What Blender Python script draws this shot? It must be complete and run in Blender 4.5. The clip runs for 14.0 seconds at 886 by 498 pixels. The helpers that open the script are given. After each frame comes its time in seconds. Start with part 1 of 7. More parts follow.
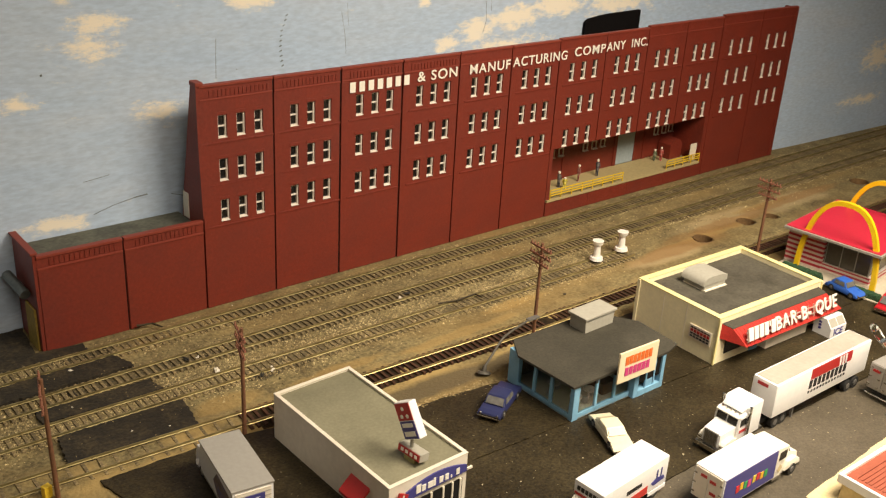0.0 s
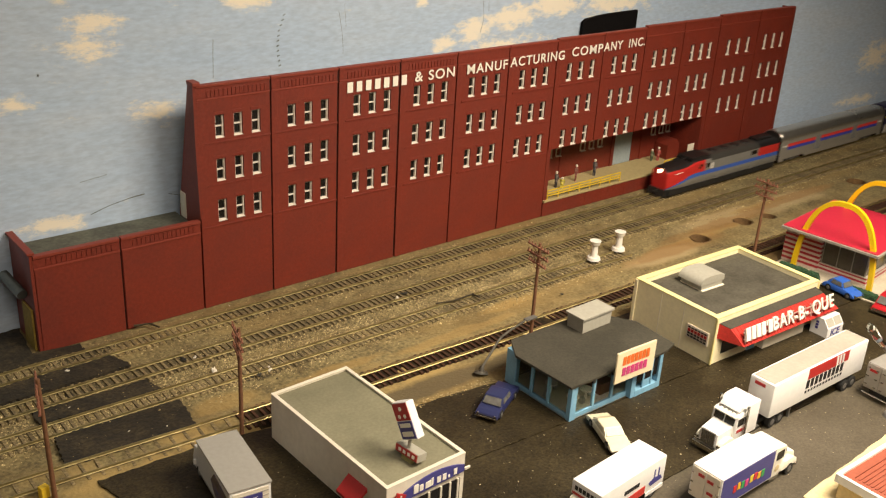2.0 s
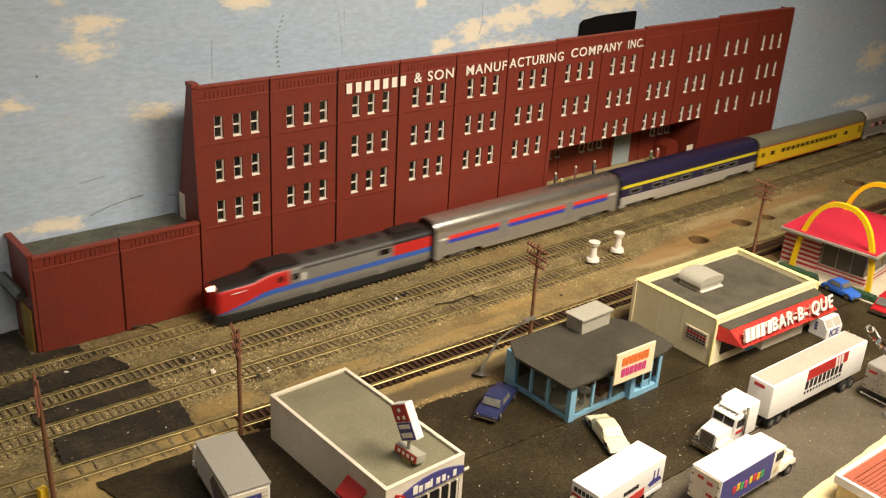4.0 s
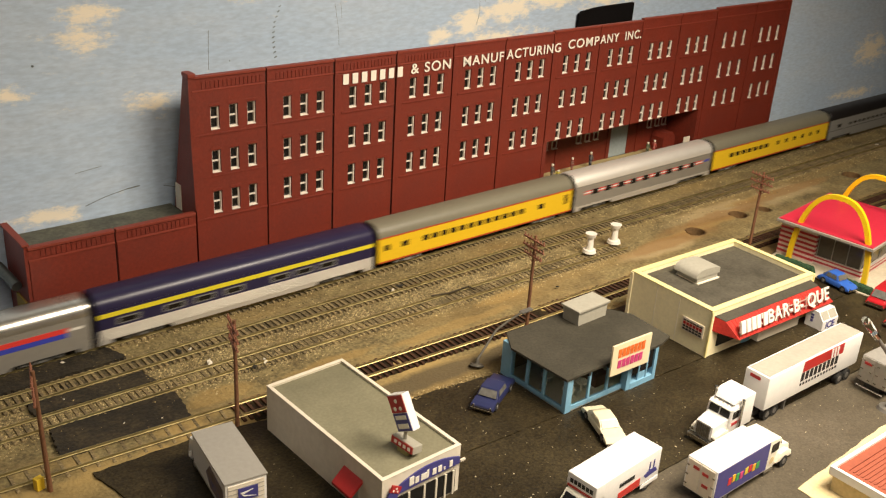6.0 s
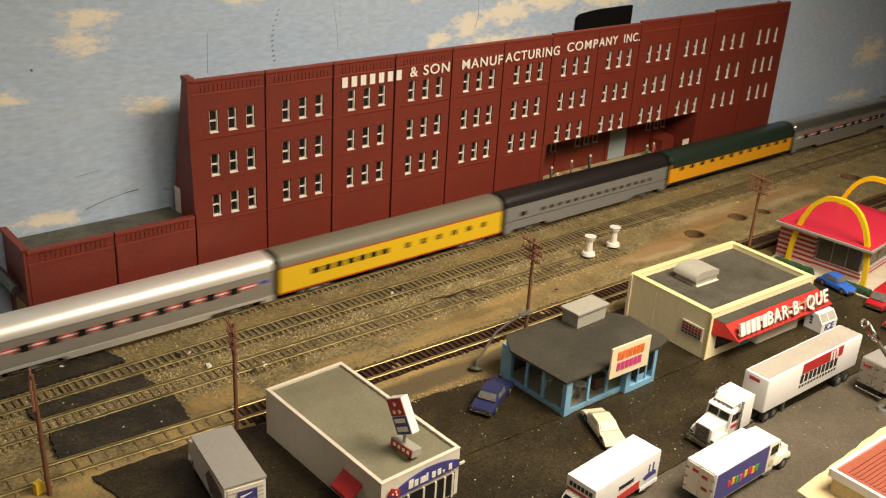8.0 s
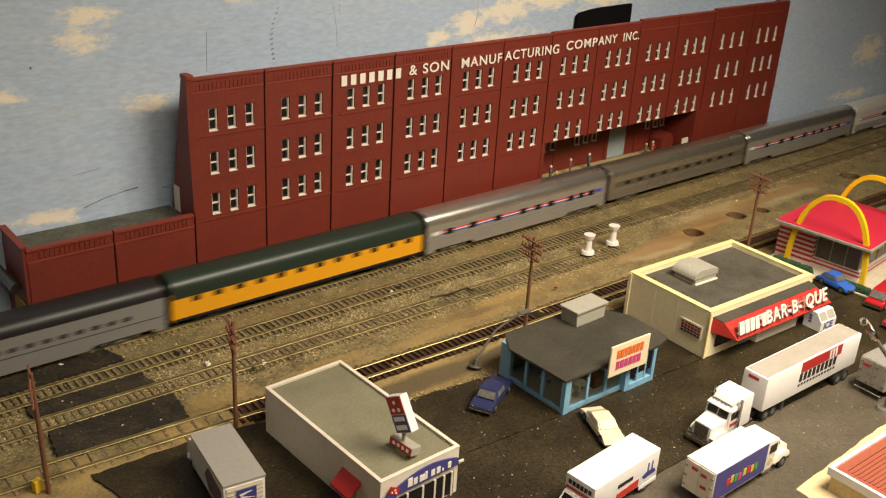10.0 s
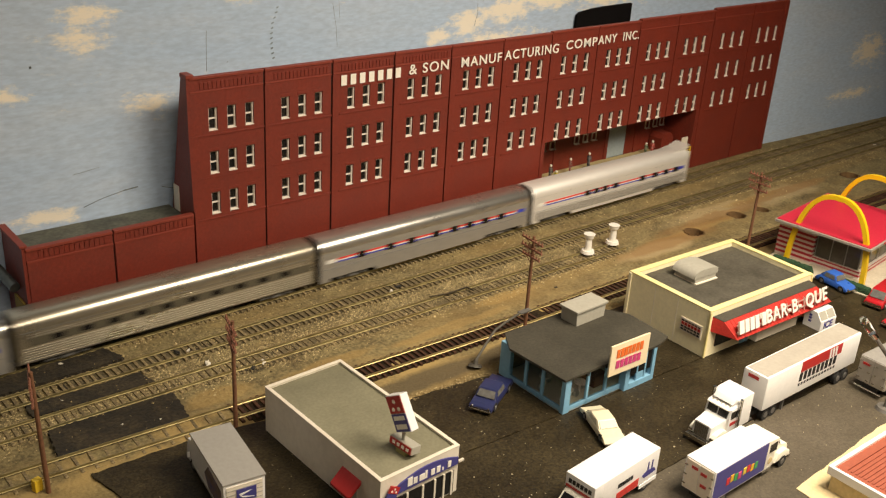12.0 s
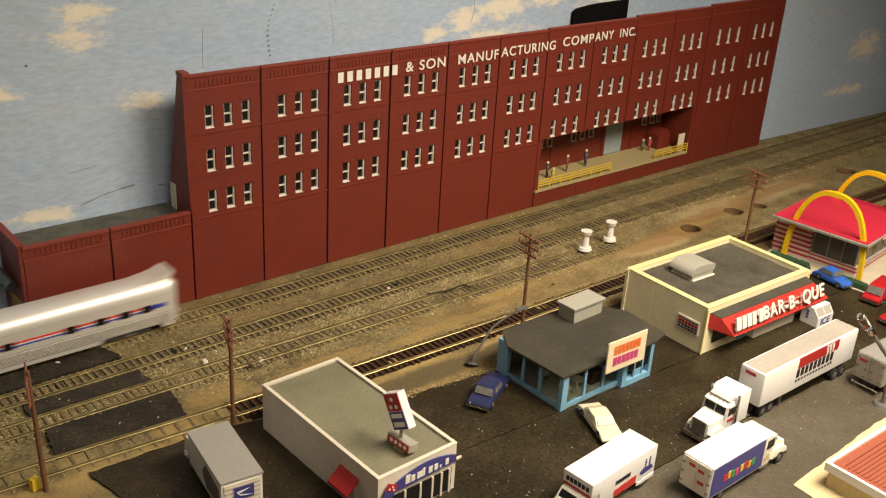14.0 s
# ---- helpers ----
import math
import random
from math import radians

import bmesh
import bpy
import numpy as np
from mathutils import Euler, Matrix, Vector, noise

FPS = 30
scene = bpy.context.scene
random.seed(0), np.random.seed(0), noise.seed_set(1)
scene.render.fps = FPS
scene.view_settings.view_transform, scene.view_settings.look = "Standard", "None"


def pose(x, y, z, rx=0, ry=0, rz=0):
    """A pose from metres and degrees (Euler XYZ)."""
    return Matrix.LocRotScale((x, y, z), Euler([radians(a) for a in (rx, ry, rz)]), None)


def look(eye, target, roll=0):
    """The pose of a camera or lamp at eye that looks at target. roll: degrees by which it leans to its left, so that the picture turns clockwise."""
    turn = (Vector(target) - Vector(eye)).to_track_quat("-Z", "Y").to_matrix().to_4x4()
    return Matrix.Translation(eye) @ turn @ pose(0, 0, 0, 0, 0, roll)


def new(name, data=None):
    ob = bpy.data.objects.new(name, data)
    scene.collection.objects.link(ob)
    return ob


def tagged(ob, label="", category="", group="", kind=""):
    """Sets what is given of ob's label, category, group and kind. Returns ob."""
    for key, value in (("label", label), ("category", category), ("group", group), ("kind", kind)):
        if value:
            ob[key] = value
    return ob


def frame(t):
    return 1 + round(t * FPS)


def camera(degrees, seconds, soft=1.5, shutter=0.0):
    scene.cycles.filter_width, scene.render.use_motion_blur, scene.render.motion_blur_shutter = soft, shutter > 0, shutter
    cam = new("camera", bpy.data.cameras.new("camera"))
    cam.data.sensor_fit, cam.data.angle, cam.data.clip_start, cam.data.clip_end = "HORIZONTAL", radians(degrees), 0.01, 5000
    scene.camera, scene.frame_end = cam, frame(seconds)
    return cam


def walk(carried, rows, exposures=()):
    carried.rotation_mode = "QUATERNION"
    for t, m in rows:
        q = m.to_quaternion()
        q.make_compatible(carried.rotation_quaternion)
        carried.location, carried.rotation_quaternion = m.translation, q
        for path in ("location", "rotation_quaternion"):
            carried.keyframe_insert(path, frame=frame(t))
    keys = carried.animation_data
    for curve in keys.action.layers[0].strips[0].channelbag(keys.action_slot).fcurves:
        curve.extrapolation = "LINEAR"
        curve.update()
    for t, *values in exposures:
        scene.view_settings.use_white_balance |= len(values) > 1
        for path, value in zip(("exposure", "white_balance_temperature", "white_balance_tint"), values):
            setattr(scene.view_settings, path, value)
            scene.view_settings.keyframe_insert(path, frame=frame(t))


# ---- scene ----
cam = camera(48.3, 14.0, soft=1.25, shutter=0.75)
PATH = [
    (0, (-0.38192, -0.80099, 0.45435), (0.50630, 0.24675, -0.14840), 3.328),
    (0.5, (-0.38288, -0.80074, 0.45417), (0.51133, 0.24380, -0.14527), 3.460),
    (1, (-0.38259, -0.80086, 0.45423), (0.51175, 0.24383, -0.14474), 3.409),
    (1.5, (-0.38240, -0.80113, 0.45487), (0.51144, 0.24348, -0.14502), 3.401),
    (2, (-0.38210, -0.80064, 0.45424), (0.50963, 0.24429, -0.14823), 3.400),
    (2.5, (-0.38195, -0.80051, 0.45420), (0.51011, 0.24431, -0.14794), 3.364),
    (3, (-0.38232, -0.80057, 0.45399), (0.51082, 0.24434, -0.14642), 3.390),
    (5.5, (-0.38205, -0.79985, 0.45419), (0.51173, 0.24034, -0.15340), 3.536),
    (6, (-0.38225, -0.79996, 0.45361), (0.51279, 0.23650, -0.15849), 3.646),
    (6.5, (-0.38184, -0.80070, 0.45407), (0.51258, 0.23798, -0.15515), 3.568),
    (7, (-0.38257, -0.80021, 0.45264), (0.51500, 0.23786, -0.15298), 3.538),
    (7.5, (-0.38218, -0.80057, 0.45371), (0.51468, 0.23753, -0.15291), 3.524),
    (8, (-0.38181, -0.80077, 0.45408), (0.51410, 0.23717, -0.15422), 3.522),
    (10.5, (-0.38205, -0.80048, 0.45379), (0.51478, 0.23546, -0.15656), 3.588),
    (11, (-0.38189, -0.80043, 0.45355), (0.51492, 0.23576, -0.15642), 3.551),
    (11.5, (-0.38280, -0.80072, 0.45348), (0.51550, 0.23518, -0.15477), 3.551),
    (12, (-0.38210, -0.80049, 0.45327), (0.51484, 0.23536, -0.15706), 3.590),
    (12.5, (-0.38130, -0.80028, 0.45306), (0.51518, 0.23241, -0.16327), 3.650),
    (13, (-0.38164, -0.80085, 0.45369), (0.51627, 0.23165, -0.16089), 3.627),
    (13.5, (-0.38167, -0.80023, 0.45354), (0.51801, 0.23172, -0.15938), 3.530),
    (14, (-0.38141, -0.80038, 0.45375), (0.51714, 0.23151, -0.16091), 3.492),
]
walk(cam, [(t, look(eye, target, roll)) for t, eye, target, roll in PATH],
     exposures=((0, 0.0), (6.7, 0.0), (7.3, -0.20), (14, -0.20)))


# ---- world and lights ----
world = bpy.data.worlds.new("room_world")
scene.world = world
world.use_nodes = True
world.node_tree.nodes["Background"].inputs[0].default_value = (1.0, 0.9, 0.78, 1)
world.node_tree.nodes["Background"].inputs[1].default_value = 0.018


def ceiling_lamp(name, eye, target, sx, sy, watts, colour, spread=180):
    """A lamp panel under the room's ceiling."""
    data = bpy.data.lights.new(name, "AREA")
    data.shape, data.size, data.size_y = "RECTANGLE", sx, sy
    data.energy, data.color, data.spread = watts, colour, radians(spread)
    ob = new(name, data)
    ob.matrix_world = look(eye, target)
    return ob


ceiling_lamp("ceiling_lamp", (0.38, -0.72, 0.76), (0.33, -0.47, 0), 0.56, 0.28, 8.4, (1.0, 0.87, 0.69), 114)
ceiling_lamp("ceiling_lamp", (-0.30, -1.30, 1.12), (-0.06, 0.0, 0.16), 0.9, 0.4, 8.0, (1.0, 0.86, 0.69))



# ---- materials ----
def mat(name, colour, rough=0.6, metal=0.0, vary=0.15, grain=300.0, stain=25.0, bump=0.15, second=None, amount=0.0, random_shift=0.0, spec=0.5, depth=0.0004):
    """A surface with fine grain, broad stains towards a second colour and a light relief."""
    m = bpy.data.materials.new(name)
    m.use_nodes = True
    nodes, links = m.node_tree.nodes, m.node_tree.links
    bsdf = nodes["Principled BSDF"]
    bsdf.inputs["Metallic"].default_value = metal
    bsdf.inputs["Specular IOR Level"].default_value = spec
    place = nodes.new("ShaderNodeTexCoord")
    fine = nodes.new("ShaderNodeTexNoise")
    fine.inputs["Scale"].default_value, fine.inputs["Detail"].default_value = grain, 6
    broad = nodes.new("ShaderNodeTexNoise")
    broad.inputs["Scale"].default_value, broad.inputs["Detail"].default_value, broad.inputs["Roughness"].default_value = stain, 8, 0.65
    for n in (fine, broad):
        links.new(place.outputs["Object"], n.inputs["Vector"])
    ramp = nodes.new("ShaderNodeValToRGB")
    ramp.color_ramp.elements[0].position, ramp.color_ramp.elements[1].position = 0.42, 0.66
    links.new(broad.outputs["Fac"], ramp.inputs["Fac"])
    scale = nodes.new("ShaderNodeMath")
    scale.operation = "MULTIPLY"
    scale.inputs[1].default_value = amount if second else 0.5
    links.new(ramp.outputs["Color"], scale.inputs[0])
    mix = nodes.new("ShaderNodeMix")
    mix.data_type = "RGBA"
    mix.inputs["A"].default_value = (*colour, 1)
    mix.inputs["B"].default_value = (*(second or tuple(c * (1 - vary) for c in colour)), 1)
    links.new(scale.outputs[0], mix.inputs["Factor"])
    hsv = nodes.new("ShaderNodeHueSaturation")
    links.new(mix.outputs["Result"], hsv.inputs["Color"])
    span = nodes.new("ShaderNodeMapRange")
    span.inputs["From Min"].default_value, span.inputs["From Max"].default_value = 0.3, 0.7
    span.inputs["To Min"].default_value, span.inputs["To Max"].default_value = 1 - vary, 1 + vary
    links.new(fine.outputs["Fac"], span.inputs["Value"])
    value = span.outputs["Result"]
    if random_shift:
        info = nodes.new("ShaderNodeObjectInfo")
        shift = nodes.new("ShaderNodeMapRange")
        shift.inputs["To Min"].default_value, shift.inputs["To Max"].default_value = 1 - random_shift, 1 + random_shift
        links.new(info.outputs["Random"], shift.inputs["Value"])
        times = nodes.new("ShaderNodeMath")
        times.operation = "MULTIPLY"
        links.new(value, times.inputs[0])
        links.new(shift.outputs["Result"], times.inputs[1])
        value = times.outputs[0]
    links.new(value, hsv.inputs["Value"])
    links.new(hsv.outputs["Color"], bsdf.inputs["Base Color"])
    gloss = nodes.new("ShaderNodeMapRange")
    gloss.inputs["To Min"].default_value, gloss.inputs["To Max"].default_value = max(0.03, rough - 0.1), min(1, rough + 0.1)
    links.new(broad.outputs["Fac"], gloss.inputs["Value"])
    links.new(gloss.outputs["Result"], bsdf.inputs["Roughness"])
    if bump:
        relief = nodes.new("ShaderNodeBump")
        relief.inputs["Strength"].default_value, relief.inputs["Distance"].default_value = bump, depth
        links.new(fine.outputs["Fac"], relief.inputs["Height"])
        links.new(relief.outputs["Normal"], bsdf.inputs["Normal"])
    return m


def glow(name, colour, strength):
    m = bpy.data.materials.new(name)
    m.use_nodes = True
    bsdf = m.node_tree.nodes["Principled BSDF"]
    bsdf.inputs["Base Color"].default_value = (*colour, 1)
    bsdf.inputs["Emission Color"].default_value = (*colour, 1)
    bsdf.inputs["Emission Strength"].default_value = strength
    return m


def glass(name, colour=(0.9, 0.95, 0.95), rough=0.05):
    m = bpy.data.materials.new(name)
    m.use_nodes = True
    bsdf = m.node_tree.nodes["Principled BSDF"]
    bsdf.inputs["Base Color"].default_value = (*colour, 1)
    bsdf.inputs["Roughness"].default_value = rough
    bsdf.inputs["Transmission Weight"].default_value = 1.0
    bsdf.inputs["IOR"].default_value = 1.1
    return m


def brick_paint():
    """Dull brick-red paint over very small moulded bricks."""
    m = mat("brick_red_paint", (0.185, 0.0240, 0.0112), 0.55, vary=0.16, grain=350, stain=18, bump=0.30, second=(0.150, 0.0225, 0.0125), amount=0.9)
    nodes, links = m.node_tree.nodes, m.node_tree.links
    bsdf = nodes["Principled BSDF"]
    place = nodes.new("ShaderNodeTexCoord")
    turn = nodes.new("ShaderNodeMapping")
    turn.inputs["Rotation"].default_value = (radians(-90), 0, 0)
    bricks = nodes.new("ShaderNodeTexBrick")
    bricks.inputs["Scale"].default_value = 1.0
    bricks.inputs["Brick Width"].default_value, bricks.inputs["Row Height"].default_value = 0.0024, 0.0009
    bricks.inputs["Mortar Size"].default_value = 0.00012
    bricks.inputs["Color1"].default_value = bricks.inputs["Color2"].default_value = (1, 1, 1, 1)
    bricks.inputs["Mortar"].default_value = (0, 0, 0, 1)
    links.new(place.outputs["Object"], turn.inputs["Vector"])
    links.new(turn.outputs["Vector"], bricks.inputs["Vector"])
    relief = nodes.new("ShaderNodeBump")
    relief.inputs["Strength"].default_value, relief.inputs["Distance"].default_value = 0.5, 0.0001
    links.new(bricks.outputs["Color"], relief.inputs["Height"])
    old = bsdf.inputs["Normal"].links[0].from_node
    links.new(relief.outputs["Normal"], old.inputs["Normal"])
    return m


BRICK = brick_paint()
BRICK_TRIM = mat("brick_trim_paint", (0.225, 0.036, 0.019), 0.6, vary=0.1, grain=500, stain=20, bump=0.2)
JOINT = mat("dark_joint", (0.02, 0.008, 0.006), 0.9)
WINDOW_WHITE = mat("window_white", (0.80, 0.73, 0.64), 0.5, vary=0.05)
CREAM = mat("cream_plastic", (0.78, 0.70, 0.56), 0.5, vary=0.05)
DARK_GLASS = mat("dark_pane", (0.010, 0.009, 0.009), 0.22, vary=0.3, bump=0)
LETTER = mat("white_lettering", (0.85, 0.80, 0.70), 0.6, vary=0.04, bump=0.05)
TAR = mat("tar_roof", (0.115, 0.115, 0.085), 0.85, vary=0.25, grain=250, stain=40, second=(0.05, 0.05, 0.04), amount=0.8)
YELLOW = mat("yellow_rail_paint", (0.75, 0.50, 0.03), 0.5, vary=0.08)
DOCK_FLOOR = mat("dock_concrete", (0.42, 0.33, 0.155), 0.85, vary=0.12, grain=400)
GREY_DOOR = mat("grey_roller_door", (0.34, 0.40, 0.42), 0.6, vary=0.1)
RAIL = mat("worn_brass_rail", (0.40, 0.335, 0.160), 0.50, metal=0.8, vary=0.25, grain=120, stain=25, second=(0.27, 0.205, 0.085), amount=0.8)
RAIL_NEW = mat("bright_brass_rail", (0.64, 0.52, 0.25), 0.46, metal=0.95, vary=0.1, grain=150, stain=30)
TIE_OLD = mat("dusty_tie", (0.150, 0.112, 0.054), 0.95, vary=0.5, grain=500, stain=60, second=(0.235, 0.175, 0.085), amount=1.0, random_shift=0.3, bump=0.4)
TIE_NEW = mat("dark_brown_tie", (0.062, 0.029, 0.017), 0.7, vary=0.25, grain=500, stain=60, random_shift=0.25, bump=0.3, spec=0.2)
GRAVEL = mat("ballast_stone", (0.33, 0.258, 0.128), 0.95, vary=0.35, grain=600, stain=40, bump=0.5, second=(0.16, 0.117, 0.048), amount=0.9)
ASPHALT = mat("asphalt", (0.023, 0.0165, 0.0070), 0.50, vary=0.60, grain=520, stain=13, bump=0.5, second=(0.048, 0.036, 0.0165), amount=0.8, spec=0.25, depth=0.0008)
ROAD_GREY = mat("worn_road", (0.070, 0.056, 0.036), 0.55, vary=0.30, grain=520, stain=9, bump=0.3, second=(0.108, 0.088, 0.060), amount=0.9, depth=0.0006)
PATCH = mat("black_patch", (0.017, 0.0125, 0.006), 0.85, vary=0.6, grain=350, stain=60, bump=0.9, second=(0.050, 0.036, 0.017), amount=0.8, depth=0.0008)
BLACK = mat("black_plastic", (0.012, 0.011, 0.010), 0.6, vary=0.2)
CHALK = mat("room_plaster", (0.42, 0.37, 0.30), 0.9, vary=0.05, grain=20, stain=2)


# ---- building blocks ----
def box(bm, x0, x1, y0, y1, z0, z1, bevel=0.0, m=None):
    made = bmesh.ops.create_cube(bm, size=1)["verts"]
    for v in made:
        v.co = Vector((x0 + (v.co.x + 0.5) * (x1 - x0), y0 + (v.co.y + 0.5) * (y1 - y0), z0 + (v.co.z + 0.5) * (z1 - z0)))
        if m is not None:
            v.co = m @ v.co
    if bevel:
        edges = list({e for v in made for e in v.link_edges})
        bmesh.ops.bevel(bm, geom=edges, offset=bevel, segments=2, affect="EDGES", profile=0.6)
    return bm


def cyl(bm, a, b, r0, r1=None, n=12):
    """A tapered rod from a to b."""
    a, b = Vector(a), Vector(b)
    way = b - a
    m = Matrix.Translation((a + b) / 2) @ way.to_track_quat("Z", "Y").to_matrix().to_4x4()
    bmesh.ops.create_cone(bm, cap_ends=True, segments=n, radius1=r0, radius2=r0 if r1 is None else r1, depth=way.length, matrix=m)
    return bm


def prism(bm, outline, axis, a, b):
    """An outline of pairs swept from a to b along an axis."""
    def at(u, v, w):
        return {"x": (w, u, v), "y": (u, w, v), "z": (u, v, w)}[axis]
    n = len(outline)
    first = [bm.verts.new(at(u, v, a)) for u, v in outline]
    last = [bm.verts.new(at(u, v, b)) for u, v in outline]
    faces = [bm.faces.new(first), bm.faces.new(last)]
    for i in range(n):
        faces.append(bm.faces.new((first[i], first[(i + 1) % n], last[(i + 1) % n], last[i])))
    bmesh.ops.recalc_face_normals(bm, faces=faces)
    return bm


def mesh_of(name, bm, material, smooth=False):
    data = bpy.data.meshes.new(name)
    bm.to_mesh(data)
    bm.free()
    data.materials.append(material)
    if smooth:
        for p in data.polygons:
            p.use_smooth = True
        data.set_sharp_from_angle(angle=radians(35))
    return data


def thing(name, m, label, category, group="", kind=""):
    ob = new(name)
    ob.empty_display_size = 0.01
    ob.matrix_world = m
    return tagged(ob, label, category, group, kind)


def part(name, bm, material, parent, label="", smooth=False, m=None):
    data = bm if isinstance(bm, bpy.types.Mesh) else mesh_of(name, bm, material, smooth)
    ob = new(name, data)
    ob.parent = parent
    if m is not None:
        ob.matrix_basis = m
    if label:
        ob["label"] = label
    return ob


def solid(name, bm, material, label, category, kind="", smooth=False, m=None, group=""):
    ob = new(name, mesh_of(name, bm, material, smooth))
    if m is not None:
        ob.matrix_world = m
    return tagged(ob, label, category, group, kind)


def B():
    return bmesh.new()


def words(name, text, size, material, parent, m, stretch=1.0, depth=0.0002, spacing=1.0, label=""):
    """Raised letters, centred, in the x-z plane of m."""
    curve = bpy.data.curves.new(name, "FONT")
    curve.body, curve.size, curve.extrude = text, size, depth
    curve.align_x, curve.align_y, curve.space_character = "CENTER", "CENTER", spacing
    curve.offset = size * 0.012
    tmp = bpy.data.objects.new(name, curve)
    data = bpy.data.meshes.new_from_object(tmp)
    bpy.data.objects.remove(tmp)
    data.transform(Matrix.Rotation(radians(90), 4, "X") @ Matrix.Diagonal((stretch, 1, 1, 1)))
    data.materials.clear()
    data.materials.append(material)
    ob = new(name, data)
    ob.parent = parent
    ob.matrix_basis = m
    if label:
        ob["label"] = label
    return ob


# ---- room ----
def room():
    bm = box(B(), -7, 7, -4.2, 1.2, -1.06, -1.0)
    solid("floor", bm, mat("floor_concrete", (0.25, 0.23, 0.2), 0.8, grain=60, stain=3), "grey concrete floor of the layout room", "floor", "structure")
    bm = box(B(), -7, 7, -4.2, 1.2, 1.55, 1.6)
    solid("ceiling", bm, CHALK, "plain off-white ceiling of the layout room", "ceiling", "structure")
    for name, b in (("wall_south", (-7, 7, -4.26, -4.2)), ("wall_north", (-7, 7, 1.2, 1.26))):
        solid(name, box(B(), *b, -1, 1.55), CHALK, "plain off-white room wall", "wall", "structure")
    for name, b in (("wall_west", (-7.06, -7, -4.2, 1.2)), ("wall_east", (7, 7.06, -4.2, 1.2))):
        solid(name, box(B(), *b, -1, 1.55), CHALK, "plain off-white room wall", "wall", "structure")


def sky_paint():
    """Hand-painted sky: blue-grey, with cream cloud banks dabbed on."""
    m = mat("painted_sky", (0.45, 0.555, 0.695), 0.75, vary=0.10, grain=190, stain=9, bump=0.4, second=(0.54, 0.585, 0.645), amount=0.45)
    nodes, links = m.node_tree.nodes, m.node_tree.links
    bsdf = nodes["Principled BSDF"]
    base = bsdf.inputs["Base Color"].links[0].from_socket
    place = nodes.new("ShaderNodeTexCoord")
    strokes = nodes.new("ShaderNodeMapping")
    strokes.inputs["Scale"].default_value = (0.6, 1.0, 2.0)
    links.new(place.outputs["Object"], strokes.inputs["Vector"])
    for n in [a for a in nodes if a.type == "TEX_NOISE"]:
        links.new(strokes.outputs["Vector"], n.inputs["Vector"])
    puff = nodes.new("ShaderNodeTexNoise")
    puff.inputs["Scale"].default_value, puff.inputs["Detail"].default_value, puff.inputs["Roughness"].default_value = 60, 15, 0.78
    brushed = nodes.new("ShaderNodeMapping")
    brushed.inputs["Scale"].default_value = (0.8, 1.0, 1.9)
    links.new(place.outputs["Object"], brushed.inputs["Vector"])
    links.new(brushed.outputs["Vector"], puff.inputs["Vector"])
    total = None
    banks = ((-0.092, 0.294, 0.016, 0.012, 0.9), (-0.062, 0.272, 0.044, 0.015, 1.05), (-0.073, 0.252, 0.050, 0.020, 0.92), (-0.012, 0.186, 0.042, 0.019, 0.95), (-0.141, 0.207, 0.027, 0.016, 0.85),
             (-0.116, 0.094, 0.050, 0.013, 1.2), (0.088, 0.287, 0.046, 0.020, 1.4), (0.155, 0.288, 0.030, 0.010, 1.0), (0.298, 0.270, 0.013, 0.013, 1.2), (0.334, 0.218, 0.028, 0.015, 1.1),
             (0.375, 0.230, 0.046, 0.021, 1.25), (0.432, 0.240, 0.062, 0.023, 1.3), (0.511, 0.250, 0.080, 0.022, 1.3), (0.615, 0.243, 0.110, 0.024, 1.0), (1.216, 0.128, 0.085, 0.044, 1.0),
             (1.194, 0.057, 0.107, 0.017, 0.9), (0.417, 0.210, 0.110, 0.020, 0.75), (1.7, 0.2, 0.4, 0.05, 0.8), (-0.6, 0.2, 0.4, 0.06, 0.8))
    for x, z, rx, rz, power in banks:
        shift = nodes.new("ShaderNodeMapping")
        shift.vector_type = "TEXTURE"
        shift.inputs["Location"].default_value, shift.inputs["Scale"].default_value = (x, 0, z), (rx, 50, rz)
        links.new(place.outputs["Object"], shift.inputs["Vector"])
        ball = nodes.new("ShaderNodeTexGradient")
        ball.gradient_type = "SPHERICAL"
        links.new(shift.outputs["Vector"], ball.inputs["Vector"])
        gain = nodes.new("ShaderNodeMath")
        gain.operation = "MULTIPLY"
        gain.inputs[1].default_value = power
        links.new(ball.outputs["Fac"], gain.inputs[0])
        if total is None:
            total = gain.outputs[0]
        else:
            add = nodes.new("ShaderNodeMath")
            add.operation = "MAXIMUM"
            links.new(total, add.inputs[0])
            links.new(gain.outputs[0], add.inputs[1])
            total = add.outputs[0]
    lift = nodes.new("ShaderNodeMath")
    lift.operation = "MULTIPLY_ADD"
    lift.inputs[1].default_value = 0.62
    dab = nodes.new("ShaderNodeMapRange")
    dab.clamp = False
    dab.inputs["From Min"].default_value, dab.inputs["From Max"].default_value = 0.3, 0.7
    dab.inputs["To Min"].default_value, dab.inputs["To Max"].default_value = 0.14, 0.86
    links.new(puff.outputs["Fac"], dab.inputs["Value"])
    links.new(total, lift.inputs[0])
    links.new(dab.outputs["Result"], lift.inputs[2])
    edge = nodes.new("ShaderNodeMapRange")
    edge.interpolation_type = "SMOOTHSTEP"
    edge.inputs["From Min"].default_value, edge.inputs["From Max"].default_value = 0.66, 1.06
    links.new(lift.outputs[0], edge.inputs["Value"])
    mix = nodes.new("ShaderNodeMix")
    mix.data_type = "RGBA"
